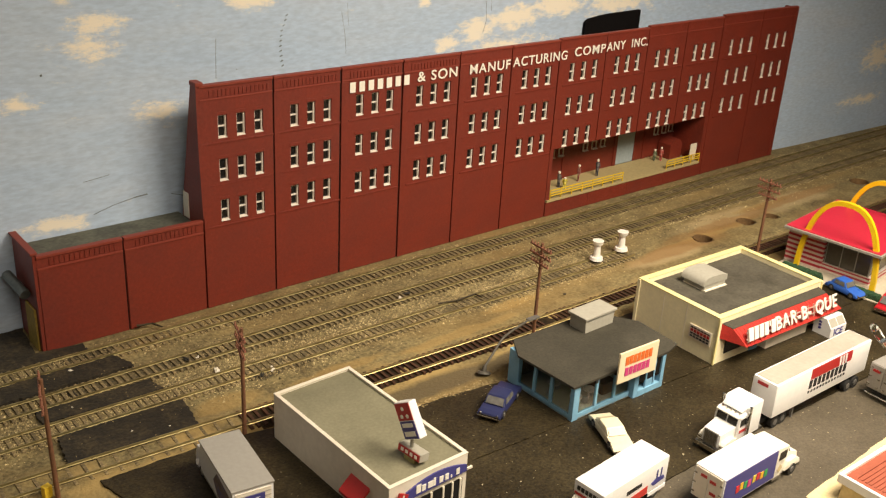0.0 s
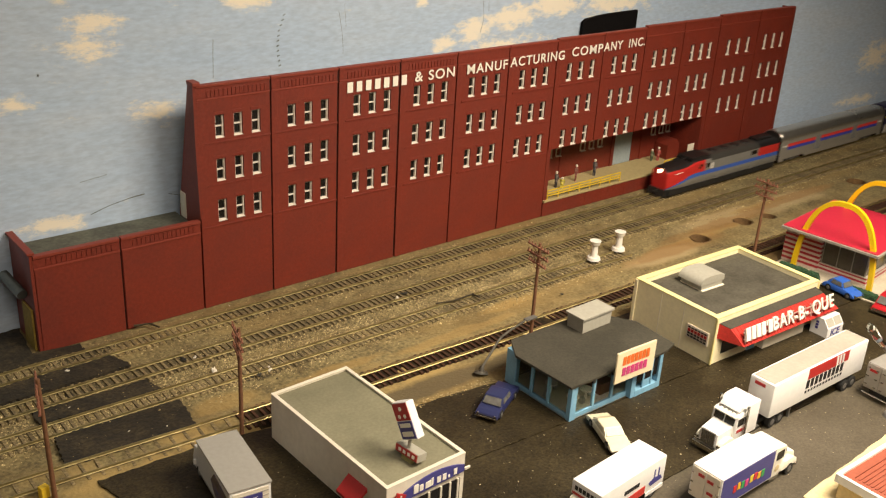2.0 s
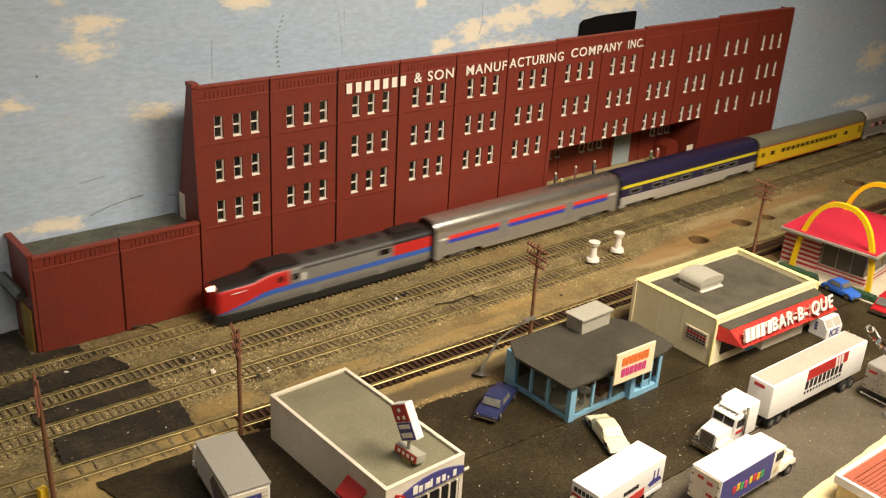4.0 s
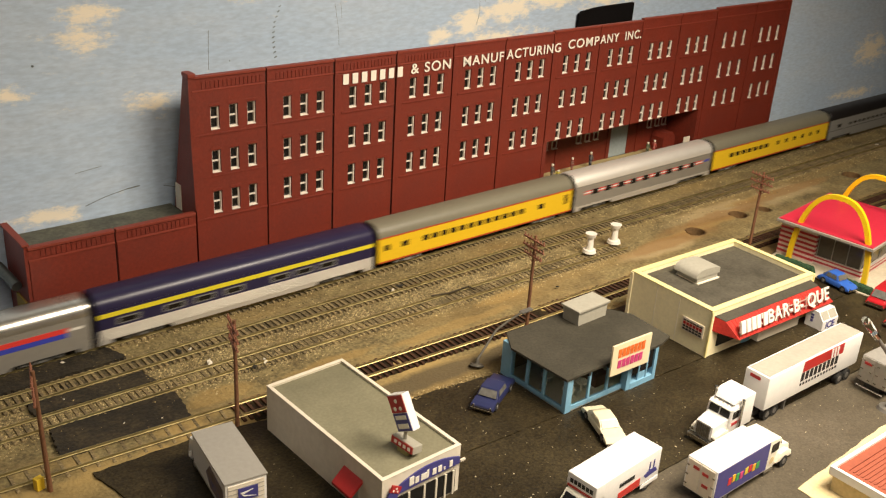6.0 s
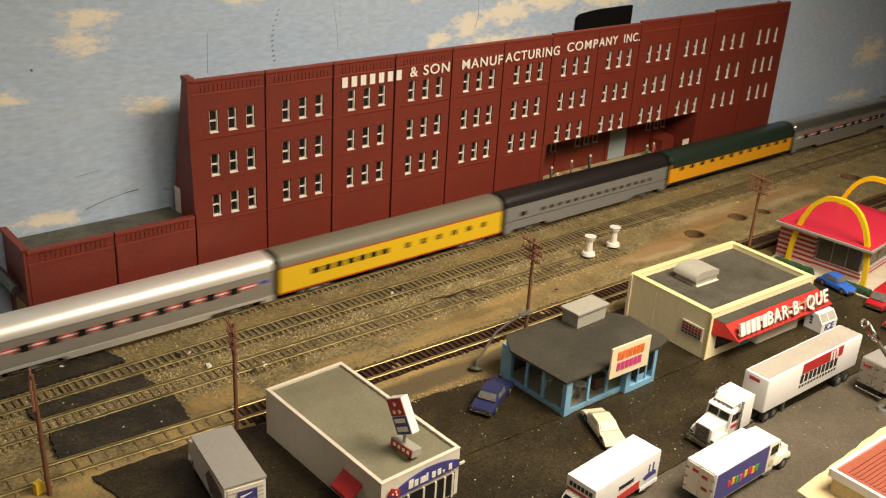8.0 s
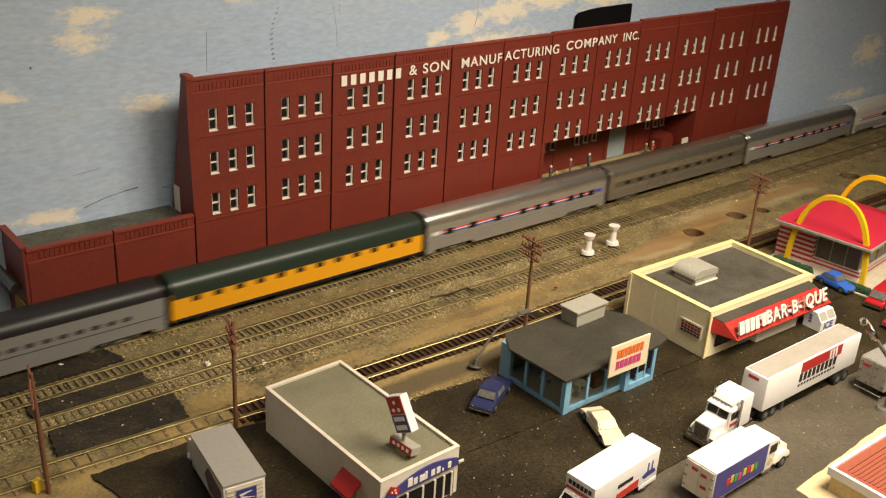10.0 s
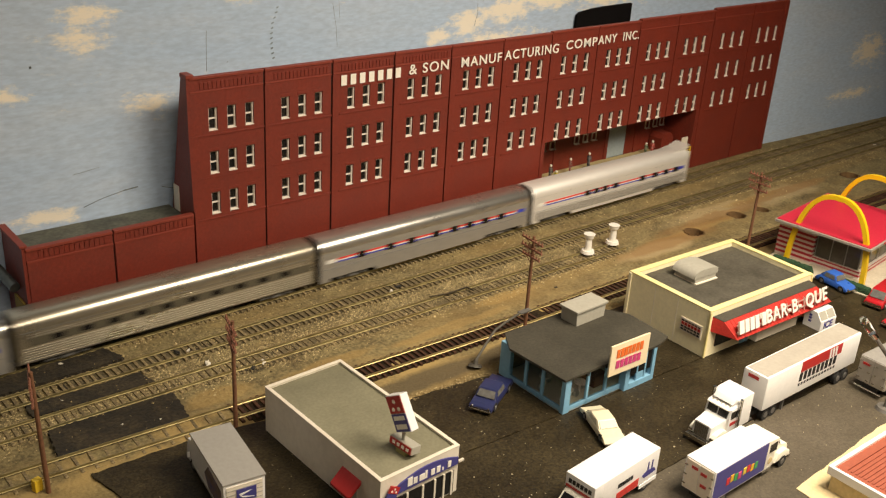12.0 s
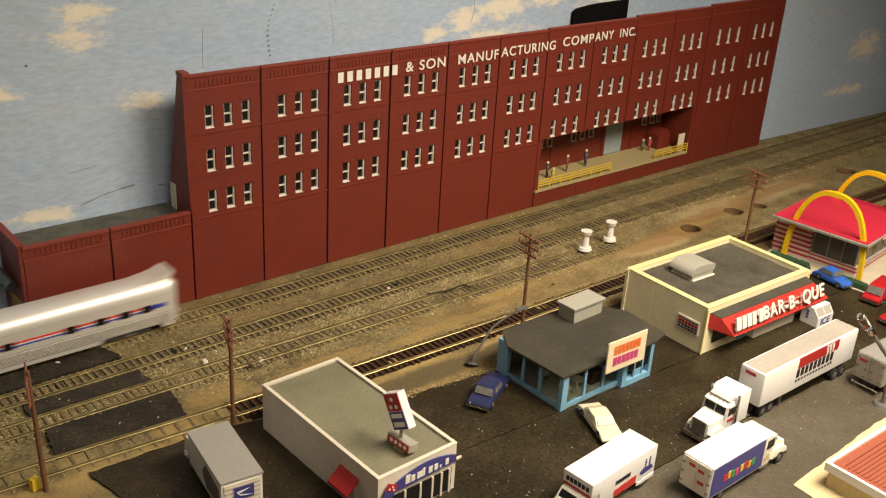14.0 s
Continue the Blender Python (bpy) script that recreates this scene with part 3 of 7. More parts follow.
def roads():
    slabs = (
        ("pavement", [(-0.188, -0.2045), (-0.105, -0.2065), (0.005, -0.226), (0.025, -0.2515), (0.06, -0.2550), (0.10, -0.2590), (0.150, -0.2665), (0.175, -0.262), (0.205, -0.246), (0.30, -0.239), (0.45, -0.243), (0.60, -0.248), (1.6, -0.262), (1.6, -0.372), (0.32, -0.3535), (0.05, -0.3395), (-0.162, -0.332)], 0.0012),
        ("pavement", [(-0.160, -0.333), (0.05, -0.3405), (0.32, -0.3545), (1.6, -0.373), (1.6, -0.50), (0.30, -0.4442), (0.16, -0.4432), (-0.11, -0.436)], 0.0012),
        ("road", [(-0.108, -0.437), (0.16, -0.4442), (0.30, -0.4452), (1.6, -0.501), (1.6, -0.75), (0.1, -0.75)], 0.0012),
    )
    for name, outline, z in slabs:
        solid(name, prism(B(), ragged(outline, 0.0008 if z > 0.00115 and name == "pavement" and outline[0][1] > -0.3 else 0.0004, 2, 0.006), "z", -0.004, z), ROAD_GREY if name == "road" else ASPHALT, "worn grey road sheet with pale grit" if name == "road" else "worn black asphalt sheet with pale grit", "pavement", "structure")
    for outline in ([(-0.60, -0.0420), (-0.112, -0.0405), (-0.106, -0.052), (-0.103, -0.0660), (-0.60, -0.0690)],
                    [(-0.1965, -0.0925), (-0.1025, -0.0960), (-0.0975, -0.1155), (-0.1975, -0.1125)],
                    [(-0.194, -0.1355), (-0.092, -0.1395), (-0.0985, -0.1800), (-0.2000, -0.1752)]):
        solid("pavement", prism(B(), ragged(outline, 0.0010, 7, 0.0025), "z", -0.004, 0.0026), PATCH, "ragged black grade-crossing patch between the rails", "pavement", "structure")
    solid("pavement", prism(B(), ragged([(-0.165, -0.0900), (-0.165, -0.0752), (-0.080, -0.0757), (-0.080, -0.0905)], 0.0008, 5, 0.003), "z", -0.004, 0.0001), PATCH, "black strip between the rails of the second track", "pavement", "structure")
    solid("pavement", prism(B(), ragged([(-0.60, 0.053), (-0.16, 0.053), (-0.165, 0.0), (-0.125, -0.004), (-0.125, -0.016), (-0.6, -0.016)], 0.001, 9, 0.006), "z", -0.004, 0.0016), PATCH, "black ground sheet beside the low factory wing", "pavement", "structure")


# ---- factory ----
W = 0.0765
WIN_X = (0.0185, 0.0375, 0.0562)
WIN_W = 0.0092
WIN_Z = ((0.0868, 0.1098), (0.1283, 0.1503), (0.1703, 0.1923))


def panel_mesh(width, z0, z1, rows, gap=0.0005, shift=0.0):
    """A moulded wall panel, 3 mm thick, in one piece, whose window openings go right through."""
    bm = B()
    k = width / W
    xs = [gap] + [c for x in WIN_X for c in (x * k + shift, x * k + shift + WIN_W)] + [width - gap]
    zs = sorted({z0, z1, *(z for r in rows for z in r)})
    grid = [[bm.verts.new((x, 0.0, z)) for x in xs] for z in zs]
    faces = []
    for r in range(len(zs) - 1):
        opening = any(abs(zs[r] - lo) < 1e-6 for lo, hi in rows)
        for c in range(len(xs) - 1):
            if not (opening and c % 2):
                faces.append(bm.faces.new((grid[r][c], grid[r][c + 1], grid[r + 1][c + 1], grid[r + 1][c])))
    made = bmesh.ops.extrude_face_region(bm, geom=faces, use_keep_orig=True)["geom"]
    for v in made:
        if isinstance(v, bmesh.types.BMVert):
            v.co.y += 0.003
    bmesh.ops.recalc_face_normals(bm, faces=bm.faces)
    return bm


def corbels(x0, x1, z):
    bm = B()
    n = int((x1 - x0) / 0.0042)
    for i in range(n):
        x = x0 + (x1 - x0) * (i + 0.15) / n
        box(bm, x, x + 0.0024, -0.0007, 0.0002, z, z + 0.0062)
    return bm


def factory():
    f = thing("factory_building", Matrix(), "long brick-red factory with rows of small white sash windows", "factory building")
    frame_bm = B()
    h, w = 0.022, WIN_W
    for b in ((0, 0.0012, 0, h), (w - 0.0012, w, 0, h), (0.0009, w - 0.0012, h - 0.0012, h), (0.0009, w - 0.0012, 0, 0.0013)):
        box(frame_bm, b[0], b[1], 0.0019, 0.0050, b[2], b[3])
    box(frame_bm, 0.0009, w - 0.0010, 0.0026, 0.0042, h * 0.47, h * 0.47 + 0.0012)
    box(frame_bm, 0.0, w, -0.0001, 0.0020, 0.0, 0.0006)
    sash = mesh_of("window", frame_bm, WINDOW_WHITE)
    pane = mesh_of("pane", box(B(), 0.0006, w - 0.0006, 0.0042, 0.0046, 0.0006, h - 0.0006), DARK_GLASS)
    lintel = mesh_of("lintel", box(B(), -0.0012, w + 0.0012, -0.00045, 0.0002, h + 0.0006, h + 0.0032), BRICK)
    rng = random.Random(11)
    nudge = [0.0] * 11 + [-0.003]
    xs = [i * W for i in range(7)] + [0.5395, 0.6175, 0.6950, 0.7720, 0.8635, 0.948]
    for i, (xa, xb) in enumerate(zip(xs, xs[1:])):
        width = xb - xa
        top = 0.2200 if i < 6 else 0.2212 if i < 8 else 0.2232 if i < 10 else 0.2255
        dock = 6 <= i <= 9
        z0 = 0.0872 if dock else 0.0
        rows = [(lo if not (dock and n == 0) else 0.0876, hi) for n, (lo, hi) in enumerate(WIN_Z)]
        m = pose(xa, rng.uniform(-0.0002, 0.0002), 0)
        part("wall_panel", panel_mesh(width, z0, top, rows, 0.0013 if i in (1, 2) else 0.0008 if i < 5 else 0.0006, nudge[i]), BRICK, f, m=m)
        k = width / W
        for lo, hi in rows:
            for wx in WIN_X:
                ob = part("window", sash, None, f, m=pose(xa + nudge[i] + wx * k, 0, hi - h))
                part("pane", pane, None, ob)
                part("lintel", lintel, None, f, m=pose(xa + nudge[i] + wx * k, 0, hi - h))
        trim = B()
        box(trim, 0.0006, width - 0.0006, -0.0013, 0.0042, top - 0.0002, top + 0.0022, 0.0003)
        box(trim, 0.0010, width - 0.0010, -0.0009, 0.0002, top - 0.0125, top - 0.0110, 0.0002)
        part("cornice", trim, BRICK_TRIM, f, m=m)
        for z in (0.0838, 0.1665) if i != 5 else (0.0838, 0.1668):
            if dock and z < 0.09:
                continue
            c = B()
            inset = 0.0005 if i < 2 else 0.009
            box(c, inset, width - (0.0005 if i < 2 else 0.0015), -0.0008, 0.0002, z - 0.0009, z + 0.0009, 0.0002)
            part("string_course", c, BRICK, f, m=m)
        c = B()
        box(c, 0.009, width - 0.004, -0.0005, 0.0002, 0.1245, 0.1257)
        part("string_course", c, BRICK, f, m=m)
        if i < 4:
            tagged(part("dentil_band", corbels(0.010, width - 0.003, top - 0.0098), BRICK, f, m=m), kind="stuff")
        post = B()
        box(post, 0.0006, 0.0072, -0.0006, 0.0002, z0, top - 0.0130, 0.0002)
        part("pilaster", post, BRICK, f, m=m)
        if i:
            part("joint", box(B(), xa - 0.0013, xa + 0.0013, 0.0018, 0.0034, z0, top), JOINT, f)
    # the tapered end wall with its small door
    side = B()
    for x0, x1 in ((0.0, 0.003),):
        prism(side, [(0.0031, 0.0), (0.049, 0.0), (0.045, 0.09), (0.016, 0.216), (0.014, 0.223), (0.0031, 0.223)], "x", x0, x1)
    part("end_wall", side, BRICK, f)
    part("end_door", box(B(), -0.0008, 0.0002, 0.030, 0.041, 0.0845, 0.110), CREAM, f, "cream door in the end wall")
    cap = B()
    box(cap, -0.0030, 0.0046, -0.0018, 0.0110, 0.2212, 0.2252, 0.0008)
    part("end_cap", cap, BRICK_TRIM, f)
    part("end_buttress", prism(B(), [(-0.0004, 0.0940), (0.0006, 0.0940), (0.0006, 0.2211), (-0.0024, 0.2211), (-0.0022, 0.165)], "y", -0.0006, 0.0030), BRICK, f)
    far = B()
    prism(far, [(0.0031, 0.0), (0.030, 0.0), (0.020, 0.2255), (0.0031, 0.2255)], "x", 0.9455, 0.9476)
    part("end_wall", far, BRICK, f)
    post = B()
    box(post, 0.9415, 0.9490, -0.0012, 0.0002, 0.0, 0.2255, 0.0003)
    part("pilaster", post, BRICK, f)
    part("roof", box(B(), 0.0031, 0.77, 0.0031, 0.021, 0.2085, 0.2105), TAR, f)
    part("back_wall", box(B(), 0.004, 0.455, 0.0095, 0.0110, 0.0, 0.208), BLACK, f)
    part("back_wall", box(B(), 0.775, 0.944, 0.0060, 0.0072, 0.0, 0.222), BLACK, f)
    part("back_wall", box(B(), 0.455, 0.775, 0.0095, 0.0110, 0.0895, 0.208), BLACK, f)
    # loading dock
    x0, x1 = 0.4662, 0.7645
    part("dock_floor", box(B(), x0 - 0.006, x1, -0.0022, 0.050, 0.0185, 0.0212, 0.0003), DOCK_FLOOR, f, "tan concrete dock floor")
    for a, b in ((0.4594, 0.536), (0.5364, 0.612), (0.6124, 0.690), (0.6904, 0.7648)):
        part("dock_base", box(B(), a, b, -0.0008, 0.003, 0.0, 0.0184), BRICK, f)
    part("dock_pier", box(B(), 0.4592, 0.4655, 0.0, 0.003, 0.0213, 0.0871), BRICK, f)
    part("dock_pier", box(B(), 0.7678, 0.7724, 0.0, 0.003, 0.0, 0.0871), BRICK, f)
    part("dock_side", box(B(), 0.7646, 0.7676, 0.0, 0.053, 0.0, 0.0871), BRICK, f)
    part("dock_side", box(B(), 0.4600, 0.4630, 0.0031, 0.053, 0.0213, 0.0871), BRICK, f)
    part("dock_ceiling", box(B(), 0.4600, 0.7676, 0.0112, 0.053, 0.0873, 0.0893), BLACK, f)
    back = B()
    for a, b in ((0.4634, 0.5380), (0.5384, 0.6430), (0.6800, 0.7644)):
        box(back, a, b, 0.050, 0.053, 0.0213, 0.0871)
    part("dock_back_wall", back, BRICK, f)
    part("roller_door", box(B(), 0.6430, 0.6800, 0.0508, 0.053, 0.0213, 0.0871), GREY_DOOR, f, "grey roller door at the back of the dock")
    for a in (0.5384, 0.6390, 0.7010):
        part("dock_pilaster", box(B(), a - 0.003, a + 0.003, 0.0485, 0.0500, 0.0213, 0.0871), BRICK, f)
    for x in (0.510, 0.527, 0.573, 0.590, 0.607, 0.719, 0.736, 0.751):
        ob = part("window", sash, None, f, m=pose(x, 0.0466, 0.0530))
        part("pane", pane, None, ob)
    railing(f, 0.4665, 0.602)
    railing(f, 0.693, 0.7645)
    part("crate_shed", prism(B(), [(0.7310, 0.0213), (0.7310, 0.042), (0.736, 0.0490), (0.750, 0.0490), (0.757, 0.042), (0.757, 0.0213)], "y", 0.026, 0.048), BRICK, f, "brick-red shed on the dock")
    part("notice_board", box(B(), 0.7480, 0.7615, 0.004, 0.0050, 0.0213, 0.0475), CREAM, f, "cream notice board", m=pose(0, 0, 0))
    # lettering on the parapet
    for text, x0, x1, z in (("& SON", 0.2480, 0.3018, 0.2016), ("MANUF", 0.3198, 0.3793, 0.2016), ("ACTURING", 0.3837, 0.4705, 0.2028),
                            ("COMP", 0.4831, 0.5367, 0.2048), ("ANY", 0.5388, 0.5728, 0.2056), ("INC.", 0.5846, 0.6151, 0.2060)):
        ob = words("sign_letters", text, 0.0150, LETTER, f, pose((x0 + x1) / 2, -0.0013, z), spacing=1.16)
        xs_ = [v.co.x for v in ob.data.vertices]
        ob.data.transform(Matrix.Diagonal(((x1 - x0) / (max(xs_) - min(xs_)), 1, 1, 1)) @ Matrix.Translation((-(max(xs_) + min(xs_)) / 2, 0, 0)))
    for i in range(7):
        x = 0.163 + i * 0.01125
        part("sign_bar", box(B(), x, x + 0.0066, -0.0013, -0.0009, 0.1955, 0.2060), LETTER, f)
    # low wing
    w = thing("factory_wing", Matrix(), "low brick-red factory wing with a flat tarred roof", "factory wing")
    for a, b in ((-0.1555, -0.0797), (-0.0783, -0.0009)):
        part("wall_panel", box(B(), a, b, 0.0, 0.003, 0.0, 0.0905), BRICK, w)
        cap = B()
        box(cap, a, b, -0.0014, 0.0045, 0.0903, 0.0930, 0.0004)
        box(cap, a, b, -0.0010, 0.0002, 0.0795, 0.0812, 0.0002)
        part("cornice", cap, BRICK_TRIM, w)
        tagged(part("dentil_band", corbels(a + 0.010, b - 0.004, 0.0826), BRICK, w), kind="stuff")
        part("pilaster", box(B(), a + 0.0004, a + 0.0085, -0.0007, 0.0002, 0.0, 0.0795, 0.0002), BRICK, w)
    part("joint", box(B(), -0.0800, -0.0780, 0.0016, 0.0034, 0.0, 0.09), JOINT, w)
    part("end_wall", box(B(), -0.1585, -0.1556, 0.0, 0.0535, 0.0, 0.0945, 0.0003), BRICK, w)
    part("end_cap", box(B(), -0.1602, -0.1540, -0.0016, 0.0550, 0.0945, 0.0968, 0.0004), BRICK_TRIM, w)
    part("roof", box(B(), -0.1554, -0.0008, 0.0032, 0.054, 0.0820, 0.0838), TAR, w, "flat dark tarred roof")
    part("drain_pipe", cyl(B(), (-0.163, 0.016, 0.052), (-0.168, 0.048, 0.060), 0.0048, 0.0048, 16), mat("grey_pipe", (0.12, 0.13, 0.12), 0.35, metal=0.5), w, "fat grey pipe on the end wall", smooth=True)
    part("yellow_panel", box(B(), -0.1605, -0.1588, 0.006, 0.030, 0.0, 0.040), mat("ochre_paint", (0.36, 0.24, 0.04), 0.7, vary=0.2), w, "ochre panel low on the end wall")
    # the black board that shows above the roofline
    bm = B()
    outline = [(0.552, 0.19), (0.553, 0.2255), (0.558, 0.2290), (0.580, 0.2318), (0.600, 0.2330), (0.656, 0.2340), (0.656, 0.19)]
    prism(bm, outline, "y", 0.050, 0.054)
    part("roof_tank", bm, mat("matt_black_card", (0.006, 0.005, 0.005), 0.95, vary=0.2, spec=0.1), f, "black curved board standing behind the parapet")


def railing(parent, x0, x1):
    r = B()
    y = -0.0005
    n = max(2, round((x1 - x0) / 0.0195))
    for i in range(n + 1):
        x = x0 + (x1 - x0) * i / n
        box(r, x - 0.0005, x + 0.0005, y - 0.0005, y + 0.0005, 0.0212, 0.0335)
    for z in (0.0258, 0.0290, 0.0328):
        box(r, x0, x1, y - 0.0009, y - 0.0003, z, z + 0.0014)
    part("railing", r, YELLOW, parent, "bright yellow handrail on the dock edge")


# ---- train ----
SILVER = mat("silver_plastic", (0.66, 0.63, 0.57), 0.29, metal=0.9, vary=0.04, grain=200, stain=20, bump=0.03)
BRIGHT = mat("bright_fluting", (0.84, 0.81, 0.75), 0.46, metal=0.7, vary=0.04, bump=0.02)
BRONZE = mat("bronze_window_band", (0.13, 0.115, 0.08), 0.4, metal=0.3, vary=0.1, bump=0.02)
BRONZE_SILVER = mat("bronze_silver", (0.48, 0.43, 0.335), 0.29, metal=0.85, vary=0.05, bump=0.03)
SILVER_DULL = mat("dull_silver", (0.50, 0.475, 0.43), 0.40, metal=0.65, vary=0.06, grain=200, stain=20, bump=0.03)
PALE_ROOF = mat("white_roof", (0.94, 0.90, 0.83), 0.50, metal=0.60, vary=0.05, bump=0.03)
PALE = mat("pale_grey_plastic", (0.92, 0.88, 0.81), 0.50, metal=0.55, vary=0.05, bump=0.03)
GREY_CAR = mat("grey_car_paint", (0.25, 0.245, 0.23), 0.45, metal=0.2, vary=0.06, bump=0.03)
NAVY = mat("navy_car_paint", (0.022, 0.018, 0.055), 0.35, vary=0.08, bump=0.03)
CAR_YELLOW = mat("armour_yellow", (0.78, 0.50, 0.018), 0.4, vary=0.04, bump=0.03)
LEMON = mat("lemon_stripe", (0.74, 0.62, 0.03), 0.4, vary=0.04, bump=0)
ORANGE = mat("orange_yellow", (0.80, 0.36, 0.012), 0.4, vary=0.04, bump=0.03)
GREEN_ROOF = mat("dark_green_roof", (0.018, 0.032, 0.022), 0.4, vary=0.1, bump=0.03)
GREY_ROOF = mat("grey_roof", (0.19, 0.175, 0.125), 0.5, vary=0.08, bump=0.03)
BLACK_ROOF = mat("black_roof", (0.014, 0.012, 0.012), 0.45, vary=0.1, bump=0.03)
RED = mat("red_stripe", (0.72, 0.050, 0.040), 0.4, vary=0.05, bump=0)
BLUE = mat("blue_stripe", (0.045, 0.060, 0.42), 0.4, vary=0.05, bump=0)
WHITE = mat("white_stripe", (0.78, 0.75, 0.68), 0.45, vary=0.04, bump=0)
TRUCK_GREY = mat("bogie_grey", (0.16, 0.155, 0.14), 0.5, vary=0.15)
WHEEL = mat("wheel_steel", (0.06, 0.055, 0.05), 0.4, metal=0.6, vary=0.15)
RED_LINE = mat("thin_red_line", (0.45, 0.06, 0.02), 0.5, bump=0)

HALF = 0.0166


def coach_section(u):
    """Half width and height round the upper body: 0 at one sill, 1 at the other."""
    side = 1 if u > 0.5 else -1
    v = 2 * min(u, 1 - u)
    if v < 0.5:
        return side * HALF, 0.0122 + (0.0415 - 0.0122) * v / 0.5
    a = (v - 0.5) / 0.5 * math.pi / 2
    return side * HALF * math.cos(a) ** 0.75, 0.0415 + 0.0125 * math.sin(a) ** 0.9


def shell(xs, us, section, thick=0.0):
    bm = B()
    grid = [[bm.verts.new((x, *section(x, u))) for u in us] for x in xs]
    for a, b in zip(grid, grid[1:]):
        for i in range(len(us) - 1):
            bm.faces.new((a[i], a[i + 1], b[i + 1], b[i]))
    return bm


def bogie(parent, x, material):
    t = B()
    for s in (-1, 1):
        y = s * 0.0125
        box(t, x - 0.0175, x + 0.0175, y - 0.001, y + 0.001, 0.0095, 0.0120, 0.0004)
        box(t, x - 0.006, x + 0.006, y - 0.0014, y + 0.0014, 0.0070, 0.0100, 0.0004)
        for dx in (-0.0145, 0.0145):
            box(t, x + dx - 0.0028, x + dx + 0.0028, y - 0.0012, y + 0.0012, 0.0075, 0.0112, 0.0004)
    box(t, x - 0.004, x + 0.004, -0.012, 0.012, 0.0090, 0.0125)
    b = part("bogie", t, material, parent)
    for dx in (-0.0145, 0.0145):
        w = B()
        for s in (-1, 1):
            cyl(w, (x + dx, s * 0.0078, 0.0094), (x + dx, s * 0.0100, 0.0094), 0.0053, 0.0053, 16)
        cyl(w, (x + dx, -0.008, 0.0094), (x + dx, 0.008, 0.0094), 0.0012, 0.0012, 8)
        part("wheelset", w, WHEEL, b)


def coach(name, label, length, side, roof, windows=(), bands=(), lower=None, flutes=None, skirt=True, bogies=TRUCK_GREY, vents=0):
    """A passenger coach: windows are (x, width, z0, z1); bands are (x0, x1, z0, z1, material, name)."""
    c = thing(name, Matrix(), label, "passenger coach", "coaches of the train")
    L = length / 2
    n = 10
    low = [i / n * 0.27 for i in range(n + 1)]
    xs = [-L, -L + 0.0008, -L + 0.003, 0, L - 0.003, L - 0.0008, L]

    def sec(x, u):
        y, z = coach_section(u)
        d = min(x + L, L - x)
        k = 1 - (0.05 if d < 0.0004 else 0.015 if d < 0.001 else 0)
        return y * k, 0.0122 + (z - 0.0122) * (1 - (1 - k) * 0.5)
    bm = shell(xs, [0, 0.06, 0.12, 0.18, 0.245], sec)
    shell_join(bm, xs, [0.755, 0.82, 0.88, 0.94, 1.0], sec)
    bmesh.ops.recalc_face_normals(bm, faces=bm.faces)
    body = part("body", bm, side, c, smooth=True)
    for x in (xs[0], xs[-1]):
        e = B()
        e.faces.new([e.verts.new((x + (0.0002 if x < 0 else -0.0002), *sec(x, i / 24))) for i in range(25)])
        part("end", e, BLACK, c)
    bm = shell(xs, [0.245 + 0.51 * i / 20 for i in range(21)], lambda x, u: (sec(x, u)[0] * 1.004, sec(x, u)[1] + 0.00012))
    bmesh.ops.recalc_face_normals(bm, faces=bm.faces)
    part("roof", bm, roof, c, smooth=True)
    for x, w, z0, z1 in windows:
        for s in (-1, 1):
            a, b = sorted((s * (HALF - 0.0002), s * (HALF + 0.00028)))
            part("window", box(B(), x - w / 2, x + w / 2, a, b, z0, z1), DARK_GLASS, body)
    for x0, x1, z0, z1, material, bname in bands:
        out = 0.00018 if bname != "door" else 0.00035
        for s in (-1, 1):
            a, b = sorted((s * (HALF - 0.0002), s * (HALF + out)))
            part(bname, box(B(), x0, x1, a, b, z0, z1), material, c)
    if flutes:
        z0, z1, count, material = flutes
        f_ = B()
        for i in range(count):
            z = z0 + (z1 - z0) * (i + 0.2) / count
            for s in (-1, 1):
                a, b = sorted((s * (HALF - 0.0002), s * (HALF + 0.0004)))
                box(f_, -L + 0.004, L - 0.004, a, b, z, z + (z1 - z0) / count * 0.55)
        tagged(part("fluting", f_, material, c, "horizontal metal fluting"), kind="stuff")
    if skirt:
        s_ = B()
        for s in (-1, 1):
            a, b = sorted((s * (HALF - 0.0012), s * (HALF - 0.0001)))
            prism(s_, [(-L + 0.066, 0.0123), (-L + 0.070, 0.0085), (L - 0.070, 0.0085), (L - 0.066, 0.0123)], "y", a, b)
            for e in (-1, 1):
                x0, x1 = sorted((e * (L - 0.0006), e * (L - 0.012)))
                box(s_, x0, x1, a, b, 0.0088, 0.0123)
        part("skirt", s_, lower or side, c)
    under = B()
    box(under, -L + 0.004, L - 0.004, -0.0145, 0.0145, 0.0108, 0.0124)
    box(under, -0.035, 0.03, -0.011, 0.011, 0.0062, 0.0108, 0.0005)
    box(under, 0.038, 0.055, -0.012, 0.012, 0.0066, 0.0108, 0.0005)
    part("underframe", under, BLACK, c)
    for e in (-1, 1):
        d = B()
        x0, x1 = sorted((e * (L - 0.0002), e * (L + 0.0028)))
        box(d, x0, x1, -0.0062, 0.0062, 0.0125, 0.0445, 0.0005)
        part("diaphragm", d, BLACK, c)
        k = B()
        x0, x1 = sorted((e * (L - 0.004), e * (L + 0.0031)))
        box(k, x0, x1, -0.0012, 0.0012, 0.0088, 0.0108)
        part("coupler", k, BLACK, c)
